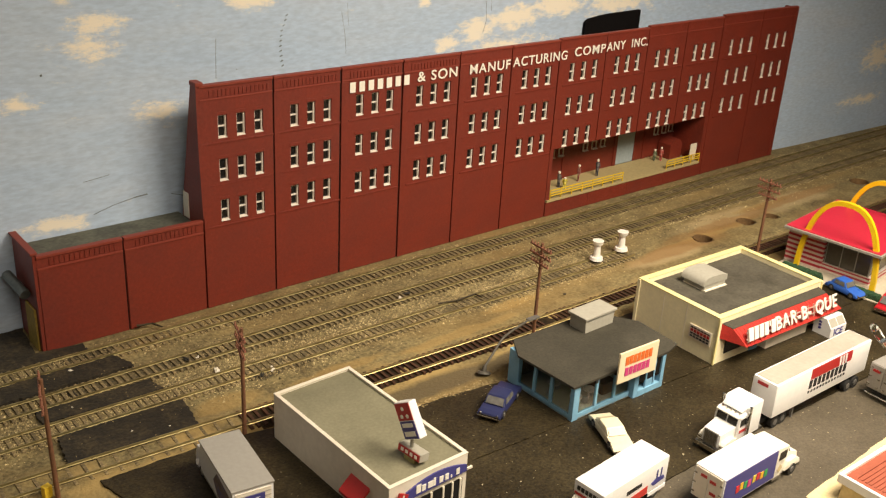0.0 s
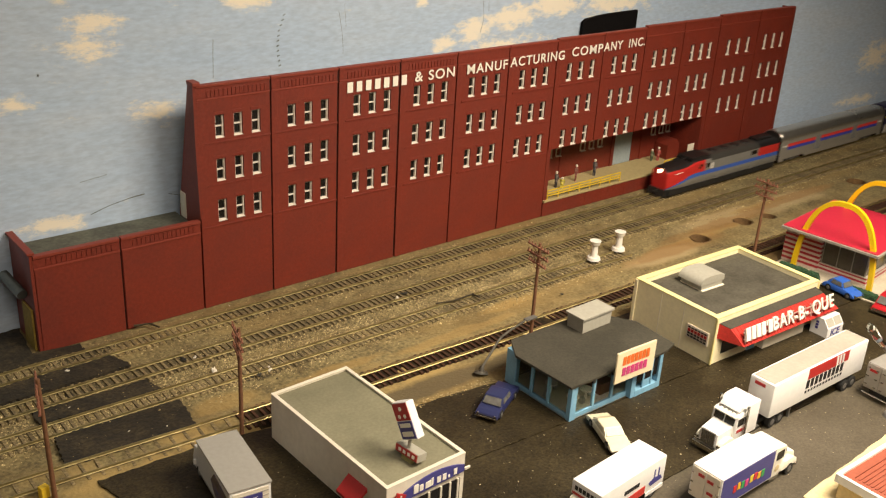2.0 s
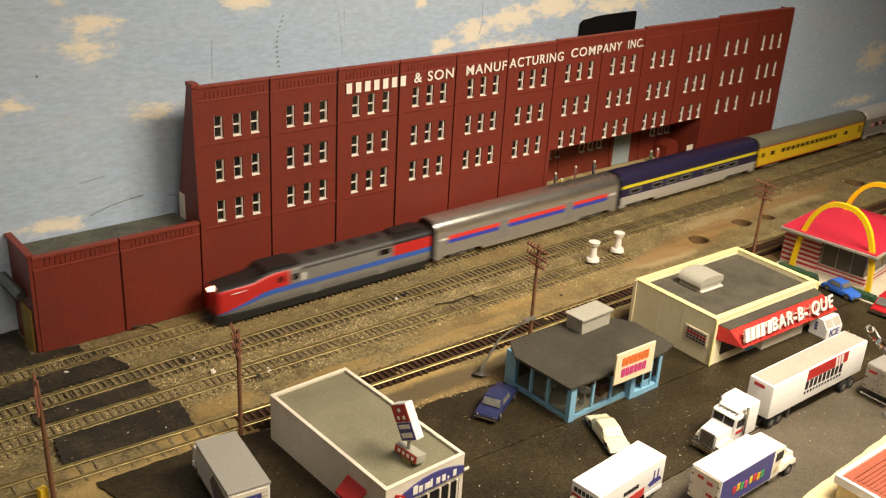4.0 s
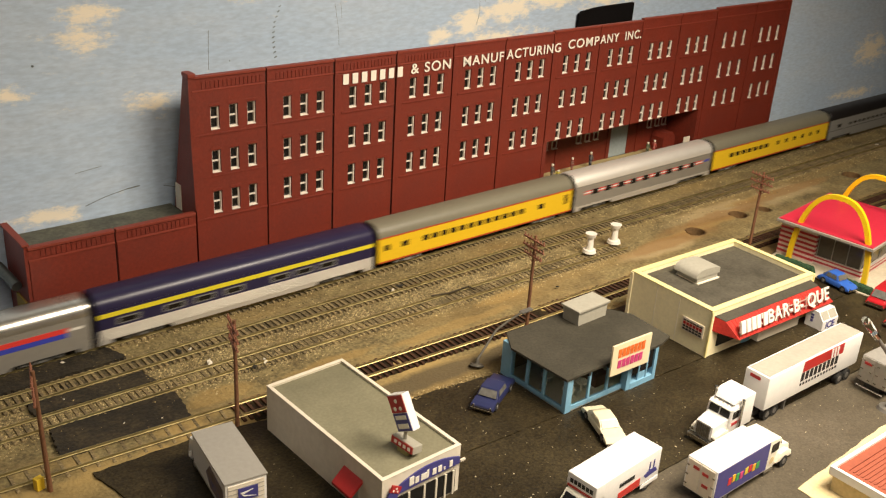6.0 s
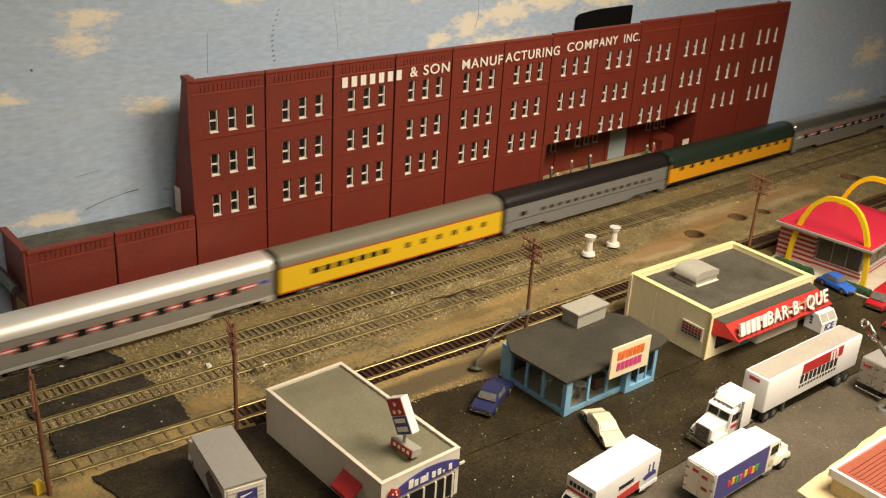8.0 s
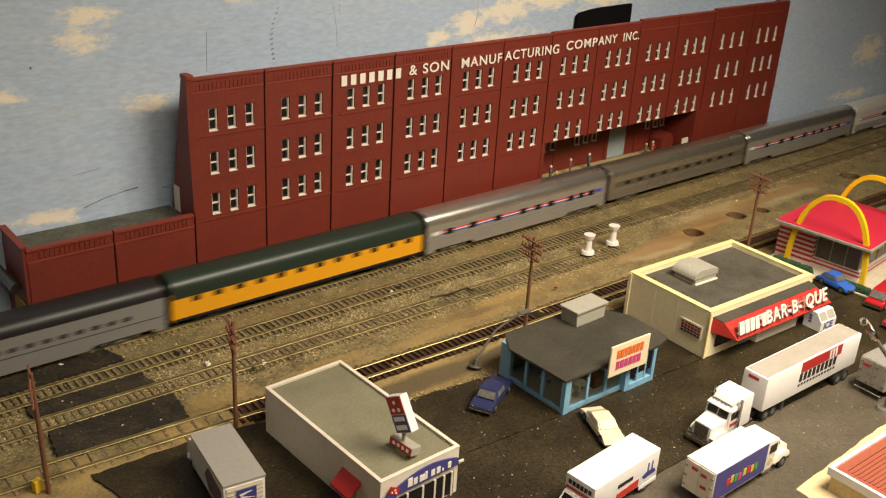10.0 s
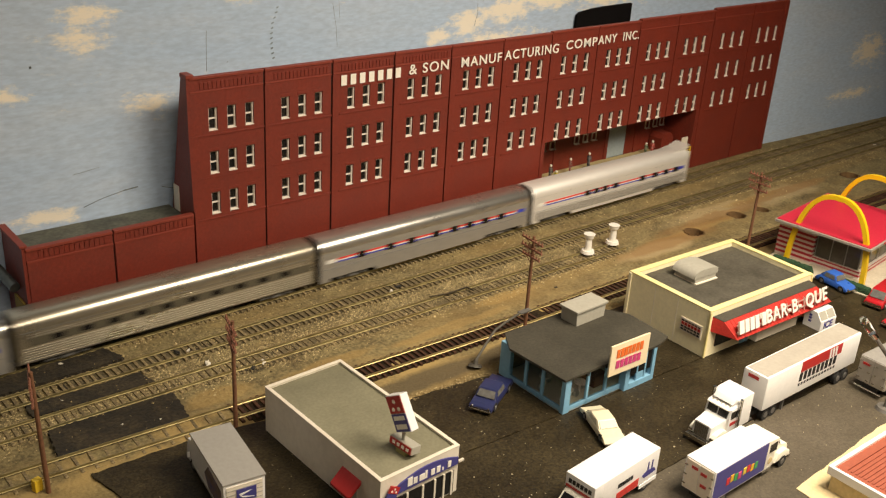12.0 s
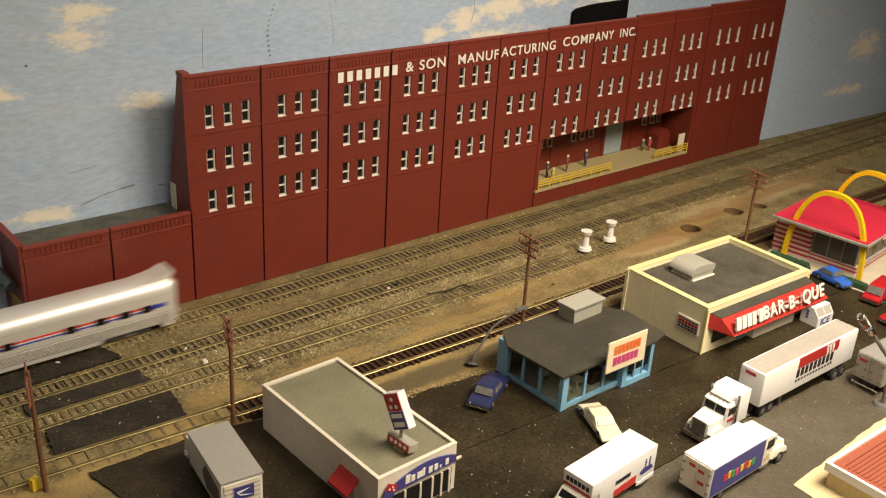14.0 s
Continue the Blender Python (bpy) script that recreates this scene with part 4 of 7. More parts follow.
    for e in (-1, 1):
        bogie(c, e * (L - 0.042), bogies)
    if vents:
        v = B()
        for i in range(vents):
            x = -L + 0.03 + (2 * L - 0.06) * i / max(1, vents - 1)
            box(v, x - 0.003, x + 0.003, -0.004, 0.004, 0.0532, 0.0552, 0.0006)
        part("roof_vents", v, roof, c)
    return c


def shell_join(bm, xs, us, section):
    grid = [[bm.verts.new((x, *section(x, u))) for u in us] for x in xs]
    made = []
    for a, b in zip(grid, grid[1:]):
        for i in range(len(us) - 1):
            made.append(bm.faces.new((a[i], a[i + 1], b[i + 1], b[i])))
    return made


def spaced(a, b, n, w, z0, z1):
    return [(a + (b - a) * i / max(1, n - 1), w, z0, z1) for i in range(n)]


def locomotive():
    """A streamlined diesel with a sloping nose at the low-x end."""
    c = thing("locomotive", Matrix(), "streamlined grey diesel locomotive with red nose and blue stripe", "locomotive", "coaches of the train")
    L = 0.2500
    def size(x):
        if x < 0.030:
            q = max(0.0, x / 0.030)
            return HALF * (0.74 + 0.26 * q ** 0.45), 0.0402 + 0.0023 * q ** 0.6
        if x < 0.056:
            q = (x - 0.030) / 0.026
            return HALF, 0.0425 + 0.0010 * q + 0.0047 * max(0.0, (q - 0.25) / 0.75) ** 0.9
        return HALF, 0.0482
    def sec(x, u):
        h, top = size(x)
        side = 1 if u > 0.5 else -1
        v = 2 * min(u, 1 - u)
        shoulder = 0.0122 + (top - 0.0122) * 0.76
        if v < 0.5:
            return side * h * (1 - 0.10 * (0 if v > 0.1 else (0.1 - v) / 0.1)), 0.0122 + (shoulder - 0.0122) * v / 0.5
        a = (v - 0.5) / 0.5 * math.pi / 2
        return side * h * math.cos(a) ** 0.7, shoulder + (top - shoulder) * math.sin(a) ** 0.85
    nose_x = [0.0, 0.0006, 0.002, 0.004, 0.007, 0.011, 0.016, 0.022, 0.028, 0.032, 0.036, 0.040, 0.044, 0.048, 0.052, 0.060, 0.075, 0.088]
    mid_x = [0.088, 0.12, 0.16, 0.20]
    tail_x = [0.20, 0.225, L - 0.002, L]
    su, st, sh = 0.10, 0.15, 0.27
    grey, red = mat("loco_grey", (0.25, 0.245, 0.225), 0.42, metal=0.3, vary=0.08, grain=200, stain=30, bump=0.03), mat("loco_red", (0.50, 0.025, 0.022), 0.35, vary=0.06, bump=0.02)
    navy = mat("loco_blue", (0.045, 0.11, 0.42), 0.38, vary=0.05, bump=0)
    def swept(x, u):
        """The stripe sweeps down towards the nose's foot."""
        if u > 0.5:
            y, z = swept(x, 1 - u)
            return -y, z
        k = 1 - 0.80 * (1 - x / 0.042) if x < 0.042 else 1.0
        low = st * k
        return sec(x, u * k if u <= st else low + (u - st) * (0.33 - low) / (0.33 - st) if u < 0.33 else u)
    def both(name, xs, a, b, material, n=4, label=""):
        us = [a + (b - a) * i / n for i in range(n + 1)]
        bm = shell(xs, us, swept)
        shell_join(bm, xs, [1 - u for u in reversed(us)], swept)
        bmesh.ops.remove_doubles(bm, verts=bm.verts, dist=0.00001)
        bmesh.ops.recalc_face_normals(bm, faces=bm.faces)
        return part(name, bm, material, c, label, smooth=True)
    both("side_lower", nose_x + mid_x[1:] + tail_x[1:], 0.0, su, grey)
    both("stripe", nose_x + mid_x[1:] + tail_x[1:], su, st, navy, 2, "blue stripe along the body")
    both("nose", nose_x[:-1], st, 0.33, red, 8, "red rounded nose")
    both("nose_top", nose_x, 0.33, 0.5, BLACK_ROOF, 8, "black anti-glare nose top")
    both("side_upper", mid_x, st, sh, grey)
    for name, xs, top, material in (("cab_side", nose_x[-2:], 0.33, grey), ("tail_side", tail_x, sh, red)):
        for flip in (0, 1):
            us = [st + (top - st) * i / 4 for i in range(5)]
            part(name, shell(xs, [1 - u for u in reversed(us)] if flip else us, sec), material, c, smooth=True)
    both("roof", mid_x, sh, 0.5, mat("loco_grey_roof", (0.045, 0.042, 0.037), 0.45, vary=0.1), 10, "dark grey roof")
    both("tail_roof", tail_x, sh, 0.5, BLACK_ROOF, 10, "black roof end")
    cab = B()
    box(cab, 0.050, 0.0885, -0.0125, 0.0125, 0.0460, 0.0492, 0.0008)
    part("cab_roof", cab, BLACK_ROOF, c)
    end = B()
    us = [i / 24 for i in range(25)]
    end.faces.new([end.verts.new((L, *sec(L, u))) for u in us])
    part("end", end, red, c)
    front = B()
    front.faces.new([front.verts.new((0.0, *sec(0.0, u))) for u in us])
    part("nose_face", front, red, c)
    lamp = cyl(B(), (-0.0014, 0, 0.0368), (0.005, 0, 0.0370), 0.0024, 0.0024, 16)
    part("headlight", lamp, glow("lit_headlight", (1.0, 0.86, 0.55), 6.0), c, "lit headlight in the nose", smooth=True)
    for s in (-1, 1):
        g = B()
        a, b = sorted((s * 0.0020, s * 0.0125))
        box(g, 0.0455, 0.0500, a, b, 0.0440, 0.0466, 0.0004)
        part("windscreen", g, DARK_GLASS, c)
        for x0, x1, z0, z1 in ((0.062, 0.068, 0.0335, 0.0395), (0.078, 0.086, 0.0325, 0.0390)):
            a, b = sorted((s * (HALF - 0.0004), s * (HALF + 0.0002)))
            part("side_window", box(B(), x0, x1, a, b, z0, z1), DARK_GLASS, c)
        for x in (0.112, 0.124, 0.160, 0.170, 0.186, 0.192):
            a, b = sorted((s * (HALF - 0.0004), s * (HALF + 0.0002)))
            part("grille", box(B(), x - 0.004, x + 0.004, a, b, 0.0335, 0.0395), DARK_GLASS if x > 0.185 else GREY_CAR, c)
        a, b = sorted((s * (HALF - 0.0004), s * (HALF + 0.0004)))
        part("number_panel", box(B(), 0.0885, 0.0925, a, b, 0.0300, 0.0375), WHITE, c, "white number panel behind the cab")
        part("nose_line", cyl(B(), (0.014, s * HALF * 0.95, 0.0340), (0.026, s * HALF * 0.985, 0.0345), 0.0005, 0.0005, 6), WHITE, c)
        for x in (0.105, 0.185):
            a, b = sorted((s * (HALF - 0.0004), s * (HALF + 0.0002)))
            part("door", box(B(), x - 0.003, x + 0.003, a, b, 0.0125, 0.0205), GREY_CAR, c)
    top = B()
    box(top, 0.205, 0.242, -0.007, 0.007, 0.0477, 0.0512, 0.0008)
    part("roof_hatch", top, BLACK_ROOF, c)
    for x in (0.11, 0.135, 0.16, 0.185):
        part("roof_fan", cyl(B(), (x, 0, 0.0477), (x, 0, 0.0492), 0.0065, 0.0060, 18), BLACK_ROOF, c)
    u = B()
    box(u, 0.006, L - 0.004, -0.0150, 0.0150, 0.0085, 0.0126)
    box(u, 0.115, 0.165, -0.0145, 0.0145, 0.0050, 0.0088, 0.0006)
    box(u, 0.004, L - 0.003, -0.0160, 0.0160, 0.0045, 0.0120, 0.0006)
    prism(u, [(-0.005, 0.0042), (0.010, 0.0042), (0.012, 0.0130), (-0.0025, 0.0130)], "y", -0.0135, 0.0135)
    box(u, -0.0085, 0.004, -0.0016, 0.0016, 0.0080, 0.0105, 0.0004)
    part("underframe", u, BLACK, c)
    bogie(c, 0.060, BLACK)
    bogie(c, 0.198, BLACK)
    return c


OFF = (0.0, 0.286, 0.588, 0.886, 1.182, 1.459, 1.758, 2.056, 2.351, 2.645, 2.940, 3.236, 3.534)
TRAIN = []
LOCO_DX = 0.0315


def train():
    GAP = 0.0062
    TRAIN.append((locomotive(), OFF[0] + LOCO_DX))
    spans = [(a, b) for a, b in zip(OFF[1:], OFF[2:])]
    zs = (0.0262, 0.0322)
    def put(i, ob):
        TRAIN.append((ob, (spans[i][0] + spans[i][1]) / 2))
    def length(i):
        return spans[i][1] - spans[i][0] - GAP
    # baggage car
    L = length(0) / 2
    bands = []
    for a, b in ((-L + 0.018, -0.055), (-0.040, 0.052), (0.066, L - 0.020)):
        bands += [(a, b, 0.0304, 0.0350, RED, "red_stripe"), (a, b, 0.0258, 0.0303, BLUE, "blue_stripe")]
    for x in (-0.0475, 0.059):
        bands.append((x - 0.0065, x + 0.0065, 0.0150, 0.0370, GREY_CAR, "door"))
    bands += [(-L + 0.006, -L + 0.016, 0.0310, 0.0332, WHITE, "badge"), (L - 0.018, L - 0.006, 0.0310, 0.0332, WHITE, "badge")]
    put(0, coach("passenger_coach", "silver baggage car with red and blue stripes", length(0), SILVER_DULL, SILVER, bands=bands))
    # navy coach with a lemon stripe and silver fluting
    L = length(1) / 2
    bands = [(-L + 0.001, L - 0.001, 0.0342, 0.0384, LEMON, "lemon_stripe")] + [(-L + 0.001, L - 0.001, 0.0122, 0.0232, BRIGHT, "lower_side")]
    for x in (-0.118, -0.075, -0.045, -0.015, 0.035, 0.062, 0.089):
        bands.append((x - 0.0105, x + 0.0105, 0.0254, 0.0318, GREY_CAR, "window_frame"))
    win = [(x, 0.017, 0.0264, 0.0308) for x in (-0.118, -0.075, -0.045, -0.015, 0.035, 0.062, 0.089)]
    put(1, coach("passenger_coach", "navy passenger coach with lemon stripe and silver lower side", length(1), NAVY, NAVY, win, bands, lower=BRIGHT, flutes=(0.0125, 0.0230, 7, BRIGHT)))
    # yellow coaches with grey roofs
    for i, win in ((2, [(-0.134, 0.007, *zs), (-0.110, 0.009, *zs)] + spaced(-0.082, 0.060, 12, 0.0085, *zs) + [(0.092, 0.009, *zs), (0.134, 0.005, 0.024, 0.036)]),
                   (4, spaced(-0.105, -0.020, 7, 0.0095, *zs) + spaced(0.010, 0.118, 6, 0.006, *zs))):
        L = length(i) / 2
        bands = [(-L + 0.001, L - 0.001, 0.0400, 0.0414, RED_LINE, "red_line"), (-L + 0.001, L - 0.001, 0.0124, 0.0140, RED_LINE, "red_line")]
        put(i, coach("passenger_coach", "yellow passenger coach with grey roof and grey trucks", length(i), CAR_YELLOW, GREY_ROOF, win, bands, skirt=False, bogies=mat("light_bogie", (0.30, 0.30, 0.28), 0.5), vents=0))
    # pale coach with dashed red stripe
    L = length(3) / 2
    win = spaced(-0.100, 0.092, 9, 0.0125, 0.0268, 0.0335)
    bands = [(-L + 0.016, L - 0.020, 0.0318, 0.0330, RED, "red_stripe"), (-L + 0.016, L - 0.020, 0.0300, 0.0314, WHITE, "white_stripe"), (-L + 0.016, L - 0.020, 0.0286, 0.0296, RED, "red_stripe"), (L - 0.016, L - 0.006, 0.0300, 0.0330, BLUE, "badge"), (-L + 0.002, L - 0.002, 0.0396, 0.0400, GREY_CAR, "gutter"), (-L + 0.001, L - 0.001, 0.0122, 0.0150, BRIGHT, "sill")]
    put(3, coach("passenger_coach", "silver passenger coach with pale roof and dashed red stripe", length(3), SILVER_DULL, PALE_ROOF, win, bands, lower=BRIGHT))
    # grey coach, black roof
    L = length(5) / 2
    put(5, coach("passenger_coach", "grey passenger coach with black roof", length(5), GREY_CAR, BLACK_ROOF, [(-0.118, 0.009, 0.027, 0.032)] + spaced(-0.085, 0.11, 15, 0.0065, 0.0272, 0.0312), [(-L + 0.002, L - 0.002, 0.0226, 0.0232, BLACK, "seam")]))
    # orange coach, green roof
    L = length(6) / 2
    put(6, coach("passenger_coach", "orange-yellow passenger coach with dark green roof", length(6), ORANGE, GREEN_ROOF, spaced(-0.120, 0.125, 12, 0.0085, 0.0295, 0.0345), [(-L + 0.001, L - 0.001, 0.0350, 0.0414, GREEN_ROOF, "letterboard"), (-L + 0.001, L - 0.001, 0.0123, 0.0150, BLACK, "sill")], skirt=False, bogies=BLACK))
    # silver striped coaches
    for i, win, roof in ((7, [(x, 0.0115, 0.0272, 0.0338) for x in (-0.112, -0.078, -0.040, 0.000, 0.024, 0.046, 0.080, 0.098, 0.116)], SILVER), (9, [(x, 0.0115, 0.0272, 0.0338) for x in (-0.095, -0.058, -0.030, 0.004, 0.030, 0.052, 0.076, 0.100)], SILVER), (10, [(x, 0.0115, 0.0272, 0.0338) for x in (-0.052, -0.036, -0.020, 0.000, 0.052, 0.078, 0.100, 0.120)], PALE)):
        L = length(i) / 2
        bands = [(-L + 0.020, L - 0.022, 0.0312, 0.0330, RED, "red_stripe"), (-L + 0.020, L - 0.022, 0.0299, 0.0310, WHITE, "white_stripe"), (-L + 0.020, L - 0.022, 0.0284, 0.0298, BLUE, "blue_stripe"), (-L + 0.008, -L + 0.018, 0.0290, 0.0330, WHITE, "badge"), (L - 0.020, L - 0.008, 0.0290, 0.0330, BLUE, "badge"),
                 (-L + 0.002, L - 0.002, 0.0228, 0.0233, GREY_CAR, "seam")]
        put(i, coach("passenger_coach", "silver passenger coach with red, white and blue stripe" if i < 10 else "pale silver tail coach with red and blue stripe", length(i), SILVER_DULL if i < 10 else PALE, roof, win, bands, flutes=(0.0124, 0.0222, 8, SILVER_DULL) if i == 10 else None))
        if i == 10:
            tail = TRAIN[-1][0]
            part("roof_visor", prism(B(), [(L - 0.030, 0.0522), (L - 0.012, 0.0545), (L + 0.0030, 0.0592), (L + 0.0030, 0.0560), (L - 0.001, 0.0515)], "y", -0.0110, 0.0110), PALE, tail, "raised pale visor over the tail end")
            part("tail_face", box(B(), L - 0.0006, L + 0.0030, -0.0150, 0.0150, 0.0125, 0.0500, 0.0008), PALE, tail)
    # plain fluted coach
    L = length(8) / 2
    put(8, coach("passenger_coach", "plain fluted silver passenger coach", length(8), BRONZE_SILVER, BRONZE_SILVER, spaced(-0.110, 0.110, 10, 0.0105, 0.0290, 0.0335), [(-L + 0.010, L - 0.004, 0.0272, 0.0345, BRONZE, "window_band"), (-L + 0.004, L - 0.004, 0.0402, 0.0406, GREY_CAR, "gutter"), (-L + 0.012, L - 0.008, 0.0354, 0.0362, SILVER, "flute"), (-L + 0.012, L - 0.008, 0.0373, 0.0381, SILVER, "flute")], flutes=(0.0126, 0.0262, 6, SILVER), skirt=False))


# ---- street side ----
G = 0.0012
PLASTER = mat("white_plaster", (0.74, 0.67, 0.55), 0.6, vary=0.05, grain=200, stain=30, bump=0.1, second=(0.62, 0.54, 0.42), amount=0.5)
ROOF_GREY = mat("grey_green_roof", (0.215, 0.198, 0.125), 0.7, vary=0.10, grain=400, stain=14, bump=0.15, second=(0.155, 0.142, 0.088), amount=0.8)
ROOF_BLACK = mat("charcoal_roof", (0.036, 0.032, 0.022), 0.7, vary=0.2, grain=500, stain=18, bump=0.2, second=(0.062, 0.055, 0.039), amount=0.7, spec=0.35)
ROOF_STAINED = mat("stained_grey_roof", (0.075, 0.066, 0.047), 0.7, vary=0.25, grain=300, stain=22, bump=0.3, second=(0.026, 0.021, 0.012), amount=0.8)
RIM = mat("pale_yellow_rim", (0.82, 0.70, 0.30), 0.55, vary=0.06, stain=40, second=(0.72, 0.62, 0.36), amount=0.6)
CREAM_WALL = mat("cream_wall", (0.88, 0.78, 0.50), 0.55, vary=0.05, stain=30, second=(0.80, 0.70, 0.45), amount=0.5)
SKY_BLUE = mat("light_blue_frame", (0.20, 0.40, 0.56), 0.5, vary=0.06)
SIGN_CREAM = mat("cream_sign", (0.82, 0.68, 0.45), 0.5, vary=0.03, bump=0)
SIGN_ORANGE = mat("orange_print", (0.75, 0.16, 0.03), 0.5, bump=0)
SIGN_PINK = mat("pink_print", (0.60, 0.06, 0.20), 0.5, bump=0)
SIGN_RED = mat("red_print", (0.42, 0.020, 0.018), 0.5, vary=0.06, bump=0.05)
SIGN_BLUE = mat("violet_blue_print", (0.060, 0.055, 0.22), 0.5, vary=0.06, bump=0)
AWNING = mat("red_awning", (0.50, 0.035, 0.025), 0.55, vary=0.15, grain=500, bump=0.3)
WARM_GREY = mat("warm_grey_plastic", (0.36, 0.34, 0.28), 0.55, vary=0.06)
ARCH_YELLOW = mat("arch_yellow", (0.85, 0.55, 0.01), 0.4, vary=0.03, bump=0.03)
HOT_RED = mat("bright_red_roof", (0.52, 0.018, 0.045), 0.5, vary=0.05, grain=400, bump=0.05)
CONCRETE = mat("pale_concrete", (0.50, 0.44, 0.33), 0.85, vary=0.1, grain=400, stain=30, second=(0.40, 0.34, 0.25), amount=0.6)
SAND = mat("tan_concrete", (0.62, 0.50, 0.28), 0.85, vary=0.08, grain=400, stain=30, second=(0.50, 0.40, 0.22), amount=0.5)
HEDGE = mat("hedge_green", (0.020, 0.060, 0.022), 0.9, vary=0.5, grain=900, stain=80, bump=1.0, depth=0.001)
CLEAR = glass("clear_pane")
CHROME = mat("chrome", (0.6, 0.58, 0.54), 0.2, metal=1.0, vary=0.05, bump=0)
TYRE = mat("tyre_black", (0.016, 0.015, 0.014), 0.75, vary=0.2)
TRUCK_WHITE = mat("white_truck_paint", (0.80, 0.78, 0.75), 0.4, vary=0.03, bump=0.03, stain=30)
TRUCK_CREAM = mat("cream_truck_paint", (0.80, 0.76, 0.64), 0.4, vary=0.03, bump=0.03)
DUSTY_TOP = mat("dusty_trailer_top", (0.36, 0.325, 0.27), 0.6, vary=0.06, grain=300, stain=12, second=(0.27, 0.24, 0.195), amount=0.7)
CAR_BLUE = mat("dark_blue_car", (0.020, 0.024, 0.080), 0.35, vary=0.08, bump=0.02)
CAR_SKY = mat("bright_blue_car", (0.035, 0.12, 0.48), 0.3, vary=0.05, bump=0.02)
CAR_CREAM = mat("cream_car", (0.68, 0.61, 0.43), 0.35, vary=0.04, bump=0.02)
CAR_RED = mat("red_car", (0.40, 0.012, 0.018), 0.3, vary=0.05, bump=0.02)
POLE_WOOD = mat("pole_brown", (0.17, 0.075, 0.035), 0.7, vary=0.2, grain=300, stain=60)
POLE_ARM = mat("crossarm_brown", (0.27, 0.11, 0.065), 0.65, vary=0.2, grain=400, stain=60)
LAMP_DARK = mat("dull_bronze_grey", (0.085, 0.075, 0.058), 0.6, metal=0.2, vary=0.2)
LAMP_GREY = mat("lamp_grey", (0.16, 0.15, 0.135), 0.5, metal=0.3, vary=0.15)
BUMPER_WHITE = mat("white_bumper", (0.80, 0.76, 0.68), 0.45, vary=0.04, bump=0.03)
ROOF_RUST = mat("red_brown_roof", (0.28, 0.068, 0.034), 0.6, vary=0.08)


def bars(parent, name, x0, x1, z0, z1, n, y, material, lean=0.0, gap=0.28, label=""):
    """A row of plain upright bars in place of writing, in the x-z plane at y."""
    bm = B()
    step = (x1 - x0) / n
    for i in range(n):
        a = x0 + i * step
        box(bm, a, a + step * (1 - gap), y - 0.00025, y + 0.0001, z0 + lean * i, z1 + lean * i)
    return part(name, bm, material, parent, label)


def parapet_box(t, w, d, h, wall, rim, roof, thick=0.003, sunk=0.003):
    """Four walls, a rim along their tops and a sunken flat roof."""
    x, y = w / 2, d / 2
    for b in ((-x, x, -y, -y + thick), (-x, x, y - thick, y), (-x, -x + thick, -y + thick, y - thick), (x - thick, x, -y + thick, y - thick)):
        part("wall", box(B(), *b, 0, h - 0.0012), wall, t)
    k = 0.0003
    for b in ((-x - k, x + k, -y - k, -y + thick + k), (-x - k, x + k, y - thick - k, y + k), (-x - k, -x + thick + k, -y + thick + k, y - thick - k), (x - thick - k, x + k, -y + thick + k, y - thick - k)):
        part("rim", box(B(), *b, h - 0.0012, h, 0.0003), rim, t)
    part("roof", box(B(), -x + thick, x - thick, -y + thick, y - thick, h - sunk - 0.0015, h - sunk), roof, t)


